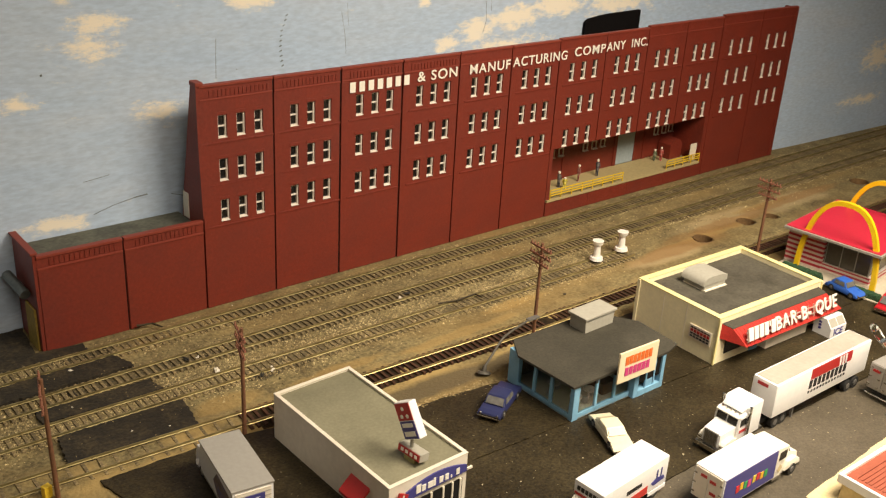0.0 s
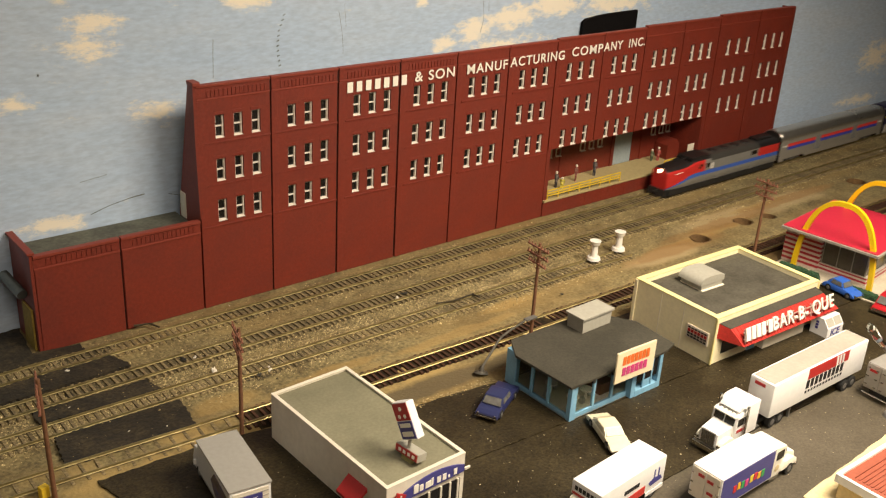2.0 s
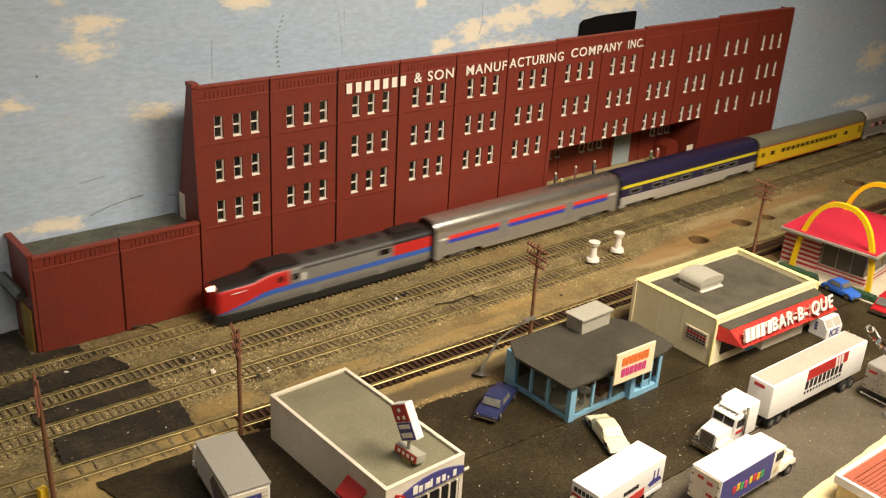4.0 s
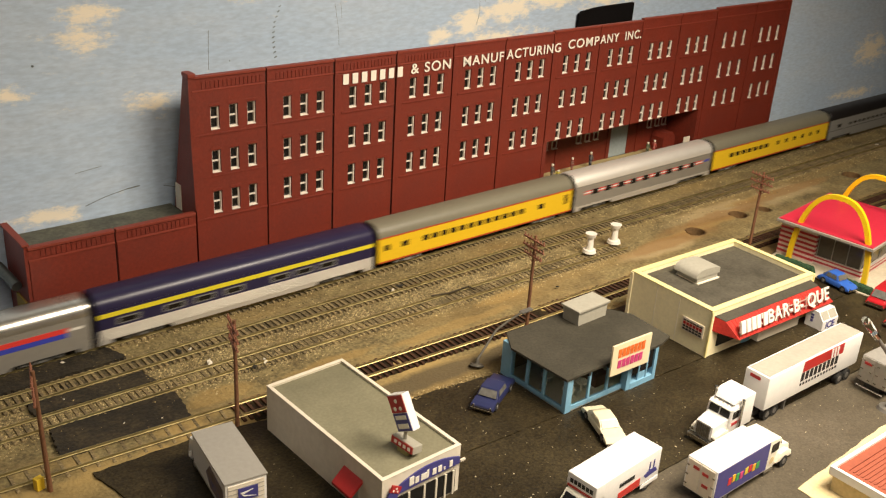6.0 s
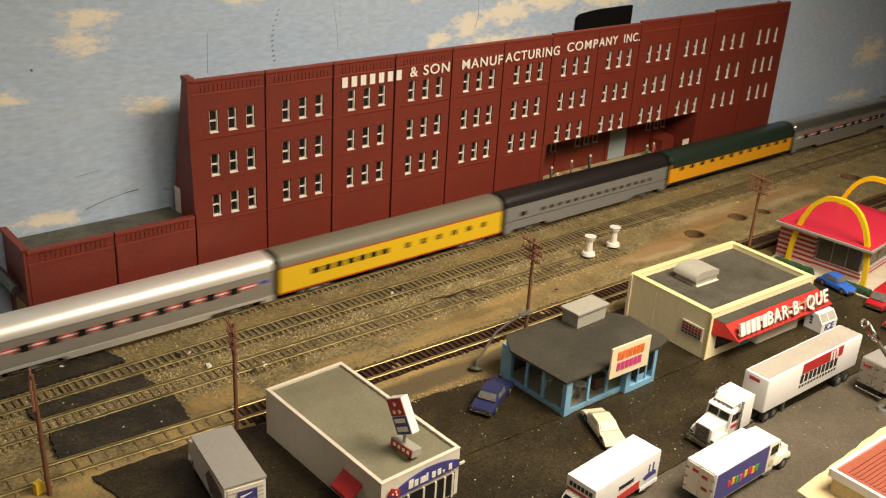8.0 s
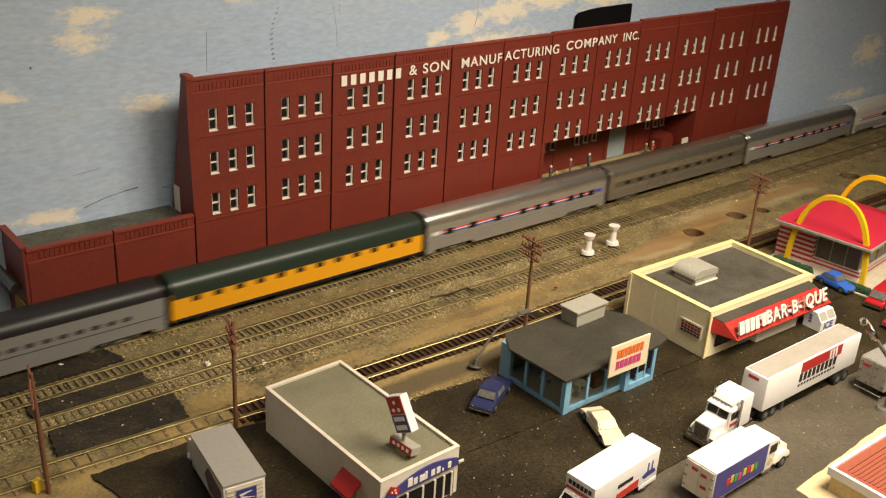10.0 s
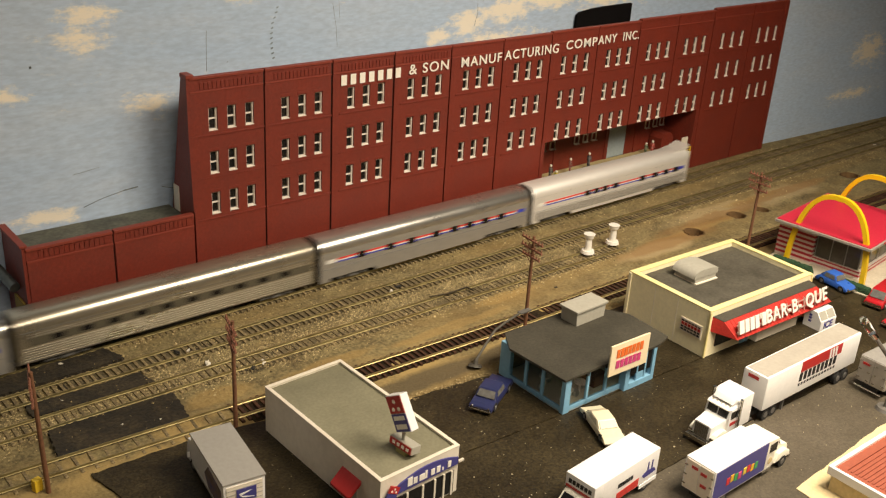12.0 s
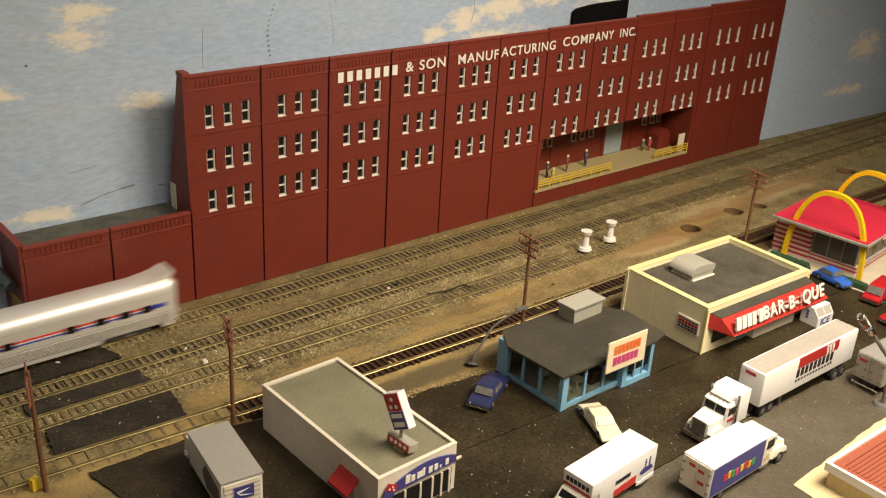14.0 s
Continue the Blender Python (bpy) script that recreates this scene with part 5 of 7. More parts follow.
def pizza_shop():
    t = thing("pizza_shop", pose(-0.0203, -0.2992, G, 0, 0, 1.4), "white plaster pizza shop with grey-green flat roof", "shop building")
    w, d, h = 0.0705, 0.1455, 0.0400
    parapet_box(t, w, d, h, PLASTER, PLASTER, ROOF_GREY, 0.0024, 0.0022)
    x, y = w / 2, d / 2
    # front: arched banner, dark glazing and posts
    bm = B()
    n = 16
    lo = [(-0.022 + 0.055 * i / n, 0.0245 + 0.0015 * i / n) for i in range(n + 1)]
    hi = [(a, b + 0.0025 + 0.0095 * math.sin(math.pi * (0.12 + 0.80 * i / n)) ** 0.8) for i, (a, b) in enumerate(lo)]
    prism(bm, lo + hi[::-1], "y", -y - 0.0024, -y - 0.0014)
    part("banner", bm, SIGN_BLUE, t, "violet-blue arched shop banner")
    for i, (bw, bh) in enumerate(((0.0050, 0.0068), (0.0040, 0.0050), (0.0060, 0.0050), (0.0022, 0.0064), (0.0042, 0.0050), (0.0040, 0.0050), (0.0016, 0.0022), (0.0036, 0.0050))):
        bx = -0.0135 + i * 0.0052
        part("banner_bar", box(B(), bx, bx + bw * 0.82, -y - 0.0028, -y - 0.0023, 0.0272, 0.0272 + bh), LETTER, t)
    logo = thing_part("logo", t, pose(-0.0265, -y - 0.0022, 0.0270, 0, 28, 0))
    part("tile", box(B(), -0.0045, 0.0045, -0.0006, 0.0006, 0.0003, 0.0055), SIGN_RED, logo)
    part("tile", box(B(), -0.0045, 0.0045, -0.0006, 0.0006, -0.0055, -0.0003), SIGN_BLUE, logo)
    for dx, dz in ((-0.002, 0.0018), (0.002, 0.0018), (0.0, 0.0038)):
        part("dot", cyl(B(), (dx, -0.0009, dz), (dx, 0.0, dz), 0.0008, 0.0008, 10), LETTER, logo)
    part("glazing", box(B(), -x + 0.004, x - 0.004, -y - 0.0006, -y + 0.001, 0.0015, 0.0200), DARK_GLASS, t)
    for px in (-0.026, -0.012, 0.002, 0.013, 0.0215, 0.029):
        part("post", box(B(), px - 0.0008, px + 0.0008, -y - 0.0015, -y - 0.0002, 0.0, 0.0205), PLASTER, t)
    # side awning
    bm = B()
    prism(bm, [(-x, 0.0270), (-x - 0.0105, 0.0175), (-x - 0.0105, 0.0155), (-x, 0.0240)], "y", -0.0515, -0.0295)
    part("awning", bm, SIGN_RED, t, "dark red side awning")
    part("side_door", box(B(), -x - 0.0005, -x + 0.0005, -0.047, -0.034, 0.0, 0.0225), WARM_GREY, t)
    part("edge_splinter", box(B(), x - 0.001, x + 0.0036, -y - 0.0022, -y - 0.0008, 0.0262, 0.0278), PLASTER, t)
    # roof sign
    s = thing("roof_sign", pose(-0.0190, -0.3555, G + 0.0378, 0, 0, 6), "leaning red, white and blue box sign on a shop roof", "roof sign")
    part("foot", box(B(), -0.0035, 0.0035, -0.0025, 0.0075, 0, 0.0035, 0.0004), mat("mossy_foot", (0.34, 0.31, 0.12), 0.8), s, "yellowish glued foot")
    part("lower_board", box(B(), -0.0045, 0.0045, -0.0085, 0.0135, 0.0036, 0.0098, 0.0004, pose(0, 0, 0, 0, 8, 0)), WARM_GREY, s)
    part("lower_face", box(B(), -0.0050, -0.0046, -0.0080, 0.0130, 0.0042, 0.0093, 0, pose(0, 0, 0, 0, 8, 0)), SIGN_RED, s, "red face with pale marks")
    bm = B()
    for i in range(4):
        box(bm, -0.0053, -0.0050, -0.006 + i * 0.0045, -0.0035 + i * 0.0045, 0.0056, 0.0080, 0, pose(0, 0, 0, 0, 8, 0))
    part("lower_marks", bm, LETTER, s)
    part("stem", cyl(B(), (0, 0.0035, 0.0098), (0.0005, 0.0035, 0.0215), 0.0013, 0.0013, 10), WARM_GREY, s, smooth=True)
    tilt = pose(0.0005, 0.0010, 0.0185, -30, 0, 0)
    part("upper_board", box(B(), -0.0034, 0.0034, -0.0095, 0.0070, 0.0, 0.0270, 0.0005, tilt), TRUCK_WHITE, s)
    part("upper_red", box(B(), -0.0038, -0.0034, -0.0090, 0.0065, 0.0140, 0.0264, 0, tilt), SIGN_RED, s, "red half with three dots")
    part("upper_blue", box(B(), -0.0038, -0.0034, -0.0090, 0.0065, 0.0006, 0.0134, 0, tilt), SIGN_BLUE, s, "blue half with pale bars")
    for a, b in ((-0.003, 0.017), (0.003, 0.017), (0.0, 0.0225)):
        part("dot", cyl(B(), tilt @ Vector((-0.0041, a - 0.001, b)), tilt @ Vector((-0.0035, a - 0.001, b)), 0.0015, 0.0015, 12), LETTER, s)
    for a, b in ((0.0090, 0.0120), (0.0025, 0.0060)):
        part("bar", box(B(), -0.0041, -0.0038, -0.0070, 0.0045, a, b, 0, tilt), LETTER, s)


def thing_part(name, parent, m):
    """A small frame of reference for the pieces of one part: its first mesh."""
    ob = new(name, mesh_of(name, box(B(), -0.0001, 0.0001, -0.0001, 0.0001, -0.0001, 0.0001), WARM_GREY))
    ob.parent = parent
    ob.matrix_basis = m
    return ob


def donut_shop():
    t = thing("donut_shop", pose(0.1535, -0.3460, G, 0, 0, -0.3), "light blue glass-walled donut shop with charcoal roof", "shop building")
    h = 0.0330
    W_, D_ = 0.108, 0.078
    part("floor_slab", box(B(), 0, W_, 0, D_, 0, 0.0012), CONCRETE, t)
    def column(x0, x1, y0, y1):
        part("column", box(B(), x0, x1, y0, y1, 0.0, h, 0.0003), SKY_BLUE, t)
    column(-0.0006, 0.0062, -0.0006, 0.0040)
    column(-0.0006, 0.0040, D_ - 0.012, D_ + 0.0006)
    column(W_ - 0.003, W_ + 0.0006, -0.0006, 0.004)
    def mullion(x0, x1, y0, y1, z0=0.0, z1=h):
        part("mullion", box(B(), x0, x1, y0, y1, z0, z1), SKY_BLUE, t)
    for y in (0.0255, 0.0455):
        mullion(0.0, 0.0022, y, y + 0.0028)
    mullion(0.0, 0.0024, 0.0040, D_ - 0.012, 0.0, 0.0045)
    mullion(0.0, 0.0022, 0.0040, D_ - 0.012, h - 0.0016, h)
    for x in (0.0265, 0.0495):
        mullion(x, x + 0.0024, 0.0, 0.0022)
    mullion(0.0062, 0.0700, 0.0, 0.0024, 0.0, 0.0052)
    mullion(0.0062, 0.0700, 0.0, 0.0022, h - 0.0016, h)
    column(0.0700, 0.0755, -0.0050, 0.0022)
    # entry that stands proud
    mullion(0.0755, W_ - 0.003, -0.0052, 0.0020, 0.0, 0.0056)
    for x in (0.0850, 0.0955):
        mullion(x, x + 0.0016, -0.0045, -0.0030, 0.0056, h)
    mullion(W_ - 0.0036, W_ + 0.0004, -0.0052, -0.0007, 0.0, h)
    part("door_panel", box(B(), 0.0872, 0.0950, -0.0040, -0.0034, 0.0056, 0.0130), SKY_BLUE, t, "pale blue door kick panel")
    for b in ((0.0008, 0.0012, 0.0040, D_ - 0.012), ):
        ob = part("pane", box(B(), *b, 0.0045, h - 0.0016), CLEAR, t, "clear shop window")
    part("pane", box(B(), 0.0062, 0.0700, 0.0008, 0.0012, 0.0052, h - 0.0016), CLEAR, t, "clear shop window")
    part("pane", box(B(), 0.0755, W_ - 0.004, -0.0039, -0.0035, 0.0130, h - 0.0016), DARK_GLASS, t)
    part("back_wall", box(B(), 0.0040, W_, D_ - 0.002, D_, 0, h), mat("dark_panelling", (0.10, 0.075, 0.035), 0.8, vary=0.3, grain=200, stain=120), t, "dark panelled back wall")
    part("side_wall", box(B(), W_ - 0.002, W_, 0.004, D_ - 0.002, 0, h), SKY_BLUE, t)
    part("counter", box(B(), 0.050, 0.066, 0.012, 0.060, 0.0012, 0.012, 0.0005), mat("brown_counter", (0.16, 0.07, 0.03), 0.5), t, "brown serving counter")
    for x, y in ((0.018, 0.014), (0.036, 0.016), (0.018, 0.040)):
        bm = cyl(B(), (x, y, 0.0105), (x, y, 0.0115), 0.0055, 0.0055, 16)
        cyl(bm, (x, y, 0.0012), (x, y, 0.0105), 0.0009, 0.0009, 8)
        part("table", bm, CREAM, t, "small round cafe table")
        for a in (0.4, 3.5):
            bm = box(B(), x + 0.008 * math.cos(a) - 0.002, x + 0.008 * math.cos(a) + 0.002, y + 0.008 * math.sin(a) - 0.002, y + 0.008 * math.sin(a) + 0.002, 0.0012, 0.0068, 0.0003)
            part("stool", bm, WARM_GREY, t, "grey stool")
    # roof with clipped corners
    out = [(-0.0040, -0.0022), (-0.0065, 0.062), (0.0085, 0.0845), (0.108, 0.0845), (0.131, 0.047), (0.1275, -0.0008), (0.110, -0.0058), (0.068, -0.0058), (0.064, -0.0024)]
    part("roof", prism(B(), out, "z", h, h + 0.0020), ROOF_BLACK, t, "charcoal roof sheet with clipped corners")
    for x in (0.022, 0.046, 0.066):
        part("bracket", box(B(), x, x + 0.003, -0.0024, -0.0008, h - 0.003, h), BLACK, t)
    # rooftop unit
    u = thing("rooftop_unit", pose(0.2420, -0.2790, G + h + 0.002, 0, 0, 1), "warm grey rooftop ventilation box with overhanging lid", "ventilation box")
    part("case", prism(B(), [(-0.0175, 0.0), (0.0195, 0.0), (0.0205, 0.0130), (-0.0185, 0.0130)], "y", -0.0095, 0.0095), WARM_GREY, u)
    part("lid", box(B(), -0.0200, 0.0220, -0.0110, 0.0110, 0.0130, 0.0152, 0.0004), WARM_GREY, u)
    # sign board
    s = thing("sign_board", pose(0.2165, -0.3560, G + 0.0425, 0, 0, -2), "cream sign board with orange and pink print", "sign board")
    part("board", box(B(), -0.0235, 0.0235, -0.0012, 0.0004, -0.0155, 0.0135, 0.0002), SIGN_CREAM, s)
    bars(s, "orange_bars", -0.0165, 0.0165, 0.0008, 0.0088, 7, -0.0014, SIGN_ORANGE, 0.0, 0.2)
    bars(s, "pink_bars", -0.0160, 0.0150, -0.0095, -0.0018, 6, -0.0014, SIGN_PINK, 0.0, 0.2)
    part("stay", box(B(), -0.012, -0.010, 0.0004, 0.009, -0.0095, -0.0070), BLACK, s)


def barbecue_restaurant():
    t = thing("barbecue_restaurant", pose(0.4122, -0.3077, G, 0, 0, -2.2), "cream restaurant with pale yellow rim and red awning", "restaurant")
    w, d, h = 0.1580, 0.1000, 0.0486
    parapet_box(t, w, d, h, CREAM_WALL, RIM, ROOF_STAINED, 0.0056, 0.0055)
    x, y = w / 2, d / 2
    for sx in (-1, 1):
        for sy in (-1, 1):
            cx, cy = sx * x, sy * y
            part("corner_strip", box(B(), cx - 0.0010, cx + 0.0010, cy - 0.0010, cy + 0.0010, 0, h - 0.0014, 0.0003) if sy < 0 else box(B(), cx - 0.0012, cx + 0.0012, cy - 0.0030, cy + 0.0006, 0, h - 0.0014, 0.0003), RIM if sy < 0 else CREAM_WALL, t)
    for yy in (-0.012, 0.016):
        part("wall_seam", box(B(), -x - 0.0002, -x + 0.0004, yy - 0.0003, yy + 0.0003, 0.001, h - 0.0015), CREAM, t)
    # menu board on the side wall
    m = part("menu_board", box(B(), -x - 0.0012, -x + 0.0002, -0.0440, -0.0190, 0.0165, 0.0300), CREAM, t, "white menu board on the side wall")
    for z0, z1, mm in ((0.0268, 0.0282, BLACK), (0.0232, 0.0260, SIGN_RED), (0.0206, 0.0224, BLACK), (0.0178, 0.0196, BLACK)):
        bm = B()
        for i in range(6):
            a = -0.0425 + i * 0.0038
            box(bm, -x - 0.0015, -x - 0.0011, a, a + 0.0029, z0, z1)
        part("menu_bars", bm, mm, m)
    # rooftop unit
    u = thing("rooftop_unit", pose(0.3900, -0.2925, G + 0.0435, 0, 0, -3), "warm grey rooftop cooling unit with rounded hood", "cooling unit")
    part("case", box(B(), -0.0150, 0.0160, -0.0120, 0.0140, 0.0, 0.0062, 0.0005), WARM_GREY, u)
    part("hood", prism(B(), [(-0.0178, 0.0056), (0.0170, 0.0056), (0.0170, 0.0112), (0.0080, 0.0132), (-0.0060, 0.0138), (-0.0115, 0.0130), (-0.0152, 0.0110), (-0.0172, 0.0082)], "y", -0.0128, 0.0158), WARM_GREY, u, smooth=True)
    part("curb", box(B(), -0.0152, 0.0172, -0.0138, 0.0145, -0.0004, 0.0006), CREAM, u)
    # awning
    bm = B()
    back0, back1 = (-0.0755, -y, 0.0420), (0.0745, -y, 0.0420)
    top0, top1 = (-0.0690, -y - 0.0085, 0.0385), (0.0765, -y - 0.0085, 0.0385)
    low0, low1 = (-0.0585, -y - 0.0190, 0.0215), (0.0930, -y - 0.0190, 0.0215)
    foot0, foot1 = (-0.0755, -y, 0.0270), (0.0785, -y, 0.0270)
    v = [bm.verts.new(c) for c in (top0, top1, low1, low0, foot0, foot1, back0, back1)]
    for idx in ((0, 1, 2, 3), (3, 2, 5, 4), (0, 3, 4, 6), (1, 7, 5, 2), (6, 4, 5, 7), (0, 6, 7, 1)):
        bm.faces.new([v[i] for i in idx])
    bmesh.ops.recalc_face_normals(bm, faces=bm.faces)
    aw = part("awning", bm, AWNING, t, "weathered red sloping awning")
    bm = B()
    lift = Vector((0, -0.0001, 0.0005))
    ring = [Vector(c) for c in (back0, back1, top1, top0)]
    prismic = [bm.verts.new(c + lift) for c in ring] + [bm.verts.new(c - lift) for c in ring]
    for idx in ((0, 1, 2, 3), (7, 6, 5, 4), (0, 4, 5, 1), (1, 5, 6, 2), (2, 6, 7, 3), (3, 7, 4, 0)):
        bm.faces.new([prismic[i] for i in idx])
    bmesh.ops.recalc_face_normals(bm, faces=bm.faces)
    part("awning_top", bm, ROOF_BLACK, aw, "grey tarred awning top")
    n = 30
    for i in range(n):
        u = (i + 0.5) / n
        a = Vector(top0).lerp(Vector(top1), u)
        b = Vector(low0).lerp(Vector(low1), u)
        part("shingle_rib", cyl(B(), a, b, 0.0003, 0.0004, 5), AWNING, aw)
    # raised letters on a rack
    lean = pose(0.0060, -y - 0.0178, 0.0322, -14, 0, 0)
    rack = B()
    for i in range(15):
        xx = -0.064 + i * 0.0093
        box(rack, xx, xx + 0.0009, 0.0003, 0.0012, -0.0065, 0.0065)
    for z in (-0.0035, 0.0030):
        box(rack, -0.0655, 0.0700, 0.0003, 0.0010, z, z + 0.0010)
    part("letter_rack", rack, mat("dusty_rack", (0.45, 0.30, 0.25), 0.7), t, "dusty rack behind the letters", m=lean)
    words("sign_letters", "BAR-B- QUE", 0.0185, LETTER, t, lean @ pose(0.0262, -0.0004, 0.0010), 0.93, 0.0006, 1.1, "raised white letters")
    for i, wd in enumerate((0.0066, 0.0058, 0.0060, 0.0058, 0.0016, 0.0062)):
        xx = -0.0635 + (0, 0.0082, 0.0157, 0.0232, 0.0306, 0.0335)[i]
        part("sign_bar", box(B(), xx, xx + wd, -0.0010, 0.0002, -0.0050 if i != 4 else 0.0025, 0.0072), LETTER, t, m=lean)
    # shop front under the awning
    part("front_window", box(B(), -0.066, -0.030, -y - 0.0008, -y + 0.0006, 0.0085, 0.0250), DARK_GLASS, t)
    part("front_ledge", box(B(), -0.010, 0.0560, -y - 0.0075, -y - 0.0002, 0.0, 0.0135, 0.0004), CREAM, t, "pale counter under the awning")
    part("front_door", box(B(), -0.026, -0.014, -y - 0.0010, -y + 0.0004, 0.0, 0.0240), SKY_BLUE, t, "pale blue door")
    # ice chest
    c = thing("ice_chest", pose(0.4865, -0.3800, G, 0, 0, -3), "white ice chest with slanted doors", "ice chest")
    part("case", prism(B(), [(0.0100, 0.0), (-0.0095, 0.0), (-0.0095, 0.0100), (-0.0030, 0.0185), (0.0100, 0.0185)], "x", -0.0125, 0.0135), TRUCK_WHITE, c)
    for a, b in ((-0.0110, -0.0003), (0.0010, 0.0120)):
        part("lid", box(B(), a, b, -0.0003, 0.0003, 0.0012, 0.0098, 0, pose(0, -0.0095, 0.0100, -37, 0, 0)), WARM_GREY, c, "grey slanted chest lid")
    words("ice_letters", "ICE", 0.0105, SIGN_BLUE, c, pose(0.0005, -0.0097, 0.0048), 1.0)
    bm = B()
    for i in range(3):
        box(bm, -0.0128, -0.0124, 0.0015, 0.0045, 0.006 + i * 0.0032, 0.0082 + i * 0.0032)
    part("side_bars", bm, SIGN_BLUE, c)


def burger_restaurant():
    t = thing("burger_restaurant", pose(0.6080, -0.2620, G, 0, 0, 6.0), "red-roofed burger restaurant with striped walls and yellow arches", "restaurant")
    part("slab", box(B(), -0.0300, 0.150, -0.1200, 0.012, 0.0, 0.0014, 0.0003), CONCRETE, t, "pale concrete apron")
    h = 0.0465
    W_, D_ = 0.110, 0.086
    k = 0.0014
    white = mat("white_tile", (0.72, 0.62, 0.55), 0.5, vary=0.04)
    red = mat("red_tile", (0.45, 0.025, 0.045), 0.5, vary=0.05)
    # striped block at the back, glass front with a low striped wall
    for i in range(16):
        z = k + i * 0.00285
        mm = red if i % 2 else white
        g = 0.0002 * (i % 2)
        if z + 0.00285 < h + 0.001:
            part("tile_course", box(B(), 0.0 - g, W_, -0.0310, 0.0125 + g, z, z + 0.00285), mm, t)
    for i in range(4):
        z = k + i * 0.0024
        mm = red if i % 2 else white
        part("tile_course", box(B(), 0.0030, W_, -D_, -0.0311, z, z + 0.0024), mm, t)
    glass_z = k + 0.0096
    part("glazing", box(B(), 0.0050, W_, -D_ + 0.003, -0.0311, glass_z, h), mat("smoked_glazing", (0.13, 0.115, 0.09), 0.15, vary=0.1, bump=0), t, "smoky brown window glass")
    for y in (-0.0325, -0.0500, -0.0670, -D_ + 0.003):
        part("mullion", box(B(), 0.0040, 0.0052, y - 0.0005, y + 0.0005, glass_z, h), WARM_GREY, t)
    for x in (0.005, 0.03, 0.055, 0.08):
        part("mullion", box(B(), x - 0.0005, x + 0.0005, -D_ + 0.0020, -D_ + 0.0032, glass_z, h), WARM_GREY, t)
    part("sill", box(B(), 0.0026, W_, -D_ - 0.0004, -0.0311, glass_z - 0.0004, glass_z + 0.0003), white, t)
    # roof slab
    r = part("roof_edge", box(B(), -0.0215, 0.112, -0.1010, 0.0105, h, h + 0.0030, 0.0003), mat("grey_fascia", (0.33, 0.30, 0.25), 0.6), t, "grey roof fascia")
    part("roof", box(B(), -0.0195, 0.110, -0.0990, 0.0090, h + 0.0030, h + 0.0040), HOT_RED, t, "bright red roof sheet")
    part("fascia_sign", box(B(), 0.012, 0.040, -0.1016, -0.1009, h + 0.0002, h + 0.0030), SIGN_RED, t)
    bars(t, "fascia_bars", 0.015, 0.037, h + 0.0007, h + 0.0025, 7, -0.1018, LETTER)
    # arches
    for ax in (-0.0130, 0.0940):
        bm = B()
        n = 28
        y0, y1, top = -0.0965, -0.0085, 0.0915
        cy, half = (y0 + y1) / 2, (y1 - y0) / 2
        rings = []
        for i in range(n + 1):
            a = math.pi * i / n
            c, s = math.cos(a), math.sin(a)
            py, pz = cy + half * (1 if c > 0 else -1) * abs(c) ** 0.82, k + (top - k) * abs(s) ** 0.92
            ny, nz = c / half, s / top
            l = math.hypot(ny, nz)
            ny, nz = ny / l, nz / l
            q = 0.0026 if 0 < i < n else 0.0028
            rings.append([bm.verts.new((ax + dx * 0.0024, py + ny * dn * q, pz + nz * dn * q)) for dx, dn in ((-1, -1), (1, -1), (1, 1), (-1, 1))])
        for a, b in zip(rings, rings[1:]):
            for i in range(4):
                bm.faces.new((a[i], a[(i + 1) % 4], b[(i + 1) % 4], b[i]))
        bm.faces.new(rings[0])
        bm.faces.new(rings[-1])
        bmesh.ops.recalc_face_normals(bm, faces=bm.faces)
        part("arch", bm, ARCH_YELLOW, t, "bright yellow arch", smooth=True)
    # hedges
    for x, ya, yb in ((-0.0235, -0.046, 0.004), (-0.0235, -0.113, -0.060)):
        hd = thing("hedge", t.matrix_world @ pose(x, 0, 0.0014), "clipped dark green hedge along the restaurant", "hedge", "hedges")
        bm = B()
        rng = random.Random(int(-ya * 1000))
        segs = int((yb - ya) / 0.0016)
        rings = []
        for i in range(segs + 1):
            y = ya + (yb - ya) * i / segs
            e = min(1.0, 0.35 + 1.6 * min(i, segs - i) / 4)
            ring = []
            for j in range(11):
                a = math.pi * j / 10
                r_ = 0.0042 * e * (1 + rng.uniform(-0.14, 0.14))
                ring.append(bm.verts.new((r_ * math.cos(a), y + rng.uniform(-0.0003, 0.0003), 0.0078 * e * (math.sin(a) ** 0.6 if 0 < j < 10 else 0) * (1 + rng.uniform(-0.1, 0.1)))))
            rings.append(ring)
        for a, b in zip(rings, rings[1:]):
            for j in range(10):
                bm.faces.new((a[j], a[j + 1], b[j + 1], b[j]))
        bm.faces.new(rings[0])
        bm.faces.new(rings[-1])
        bmesh.ops.recalc_face_normals(bm, faces=bm.faces)
        part("foliage", bm, HEDGE, hd)


def wheels(t, spots, r, w=0.0035):
    for x, y in spots:
        bm = cyl(B(), (x, y - w / 2, r), (x, y + w / 2, r), r, r, 20)
        wh = part("wheel", bm, TYRE, t, smooth=True)
        s = -1 if y < 0 else 1
        part("hub", cyl(B(), (x, y + s * w * 0.40, r), (x, y + s * (w / 2 + 0.0003), r), r * 0.55, r * 0.5, 14), LAMP_GREY, wh, smooth=True)


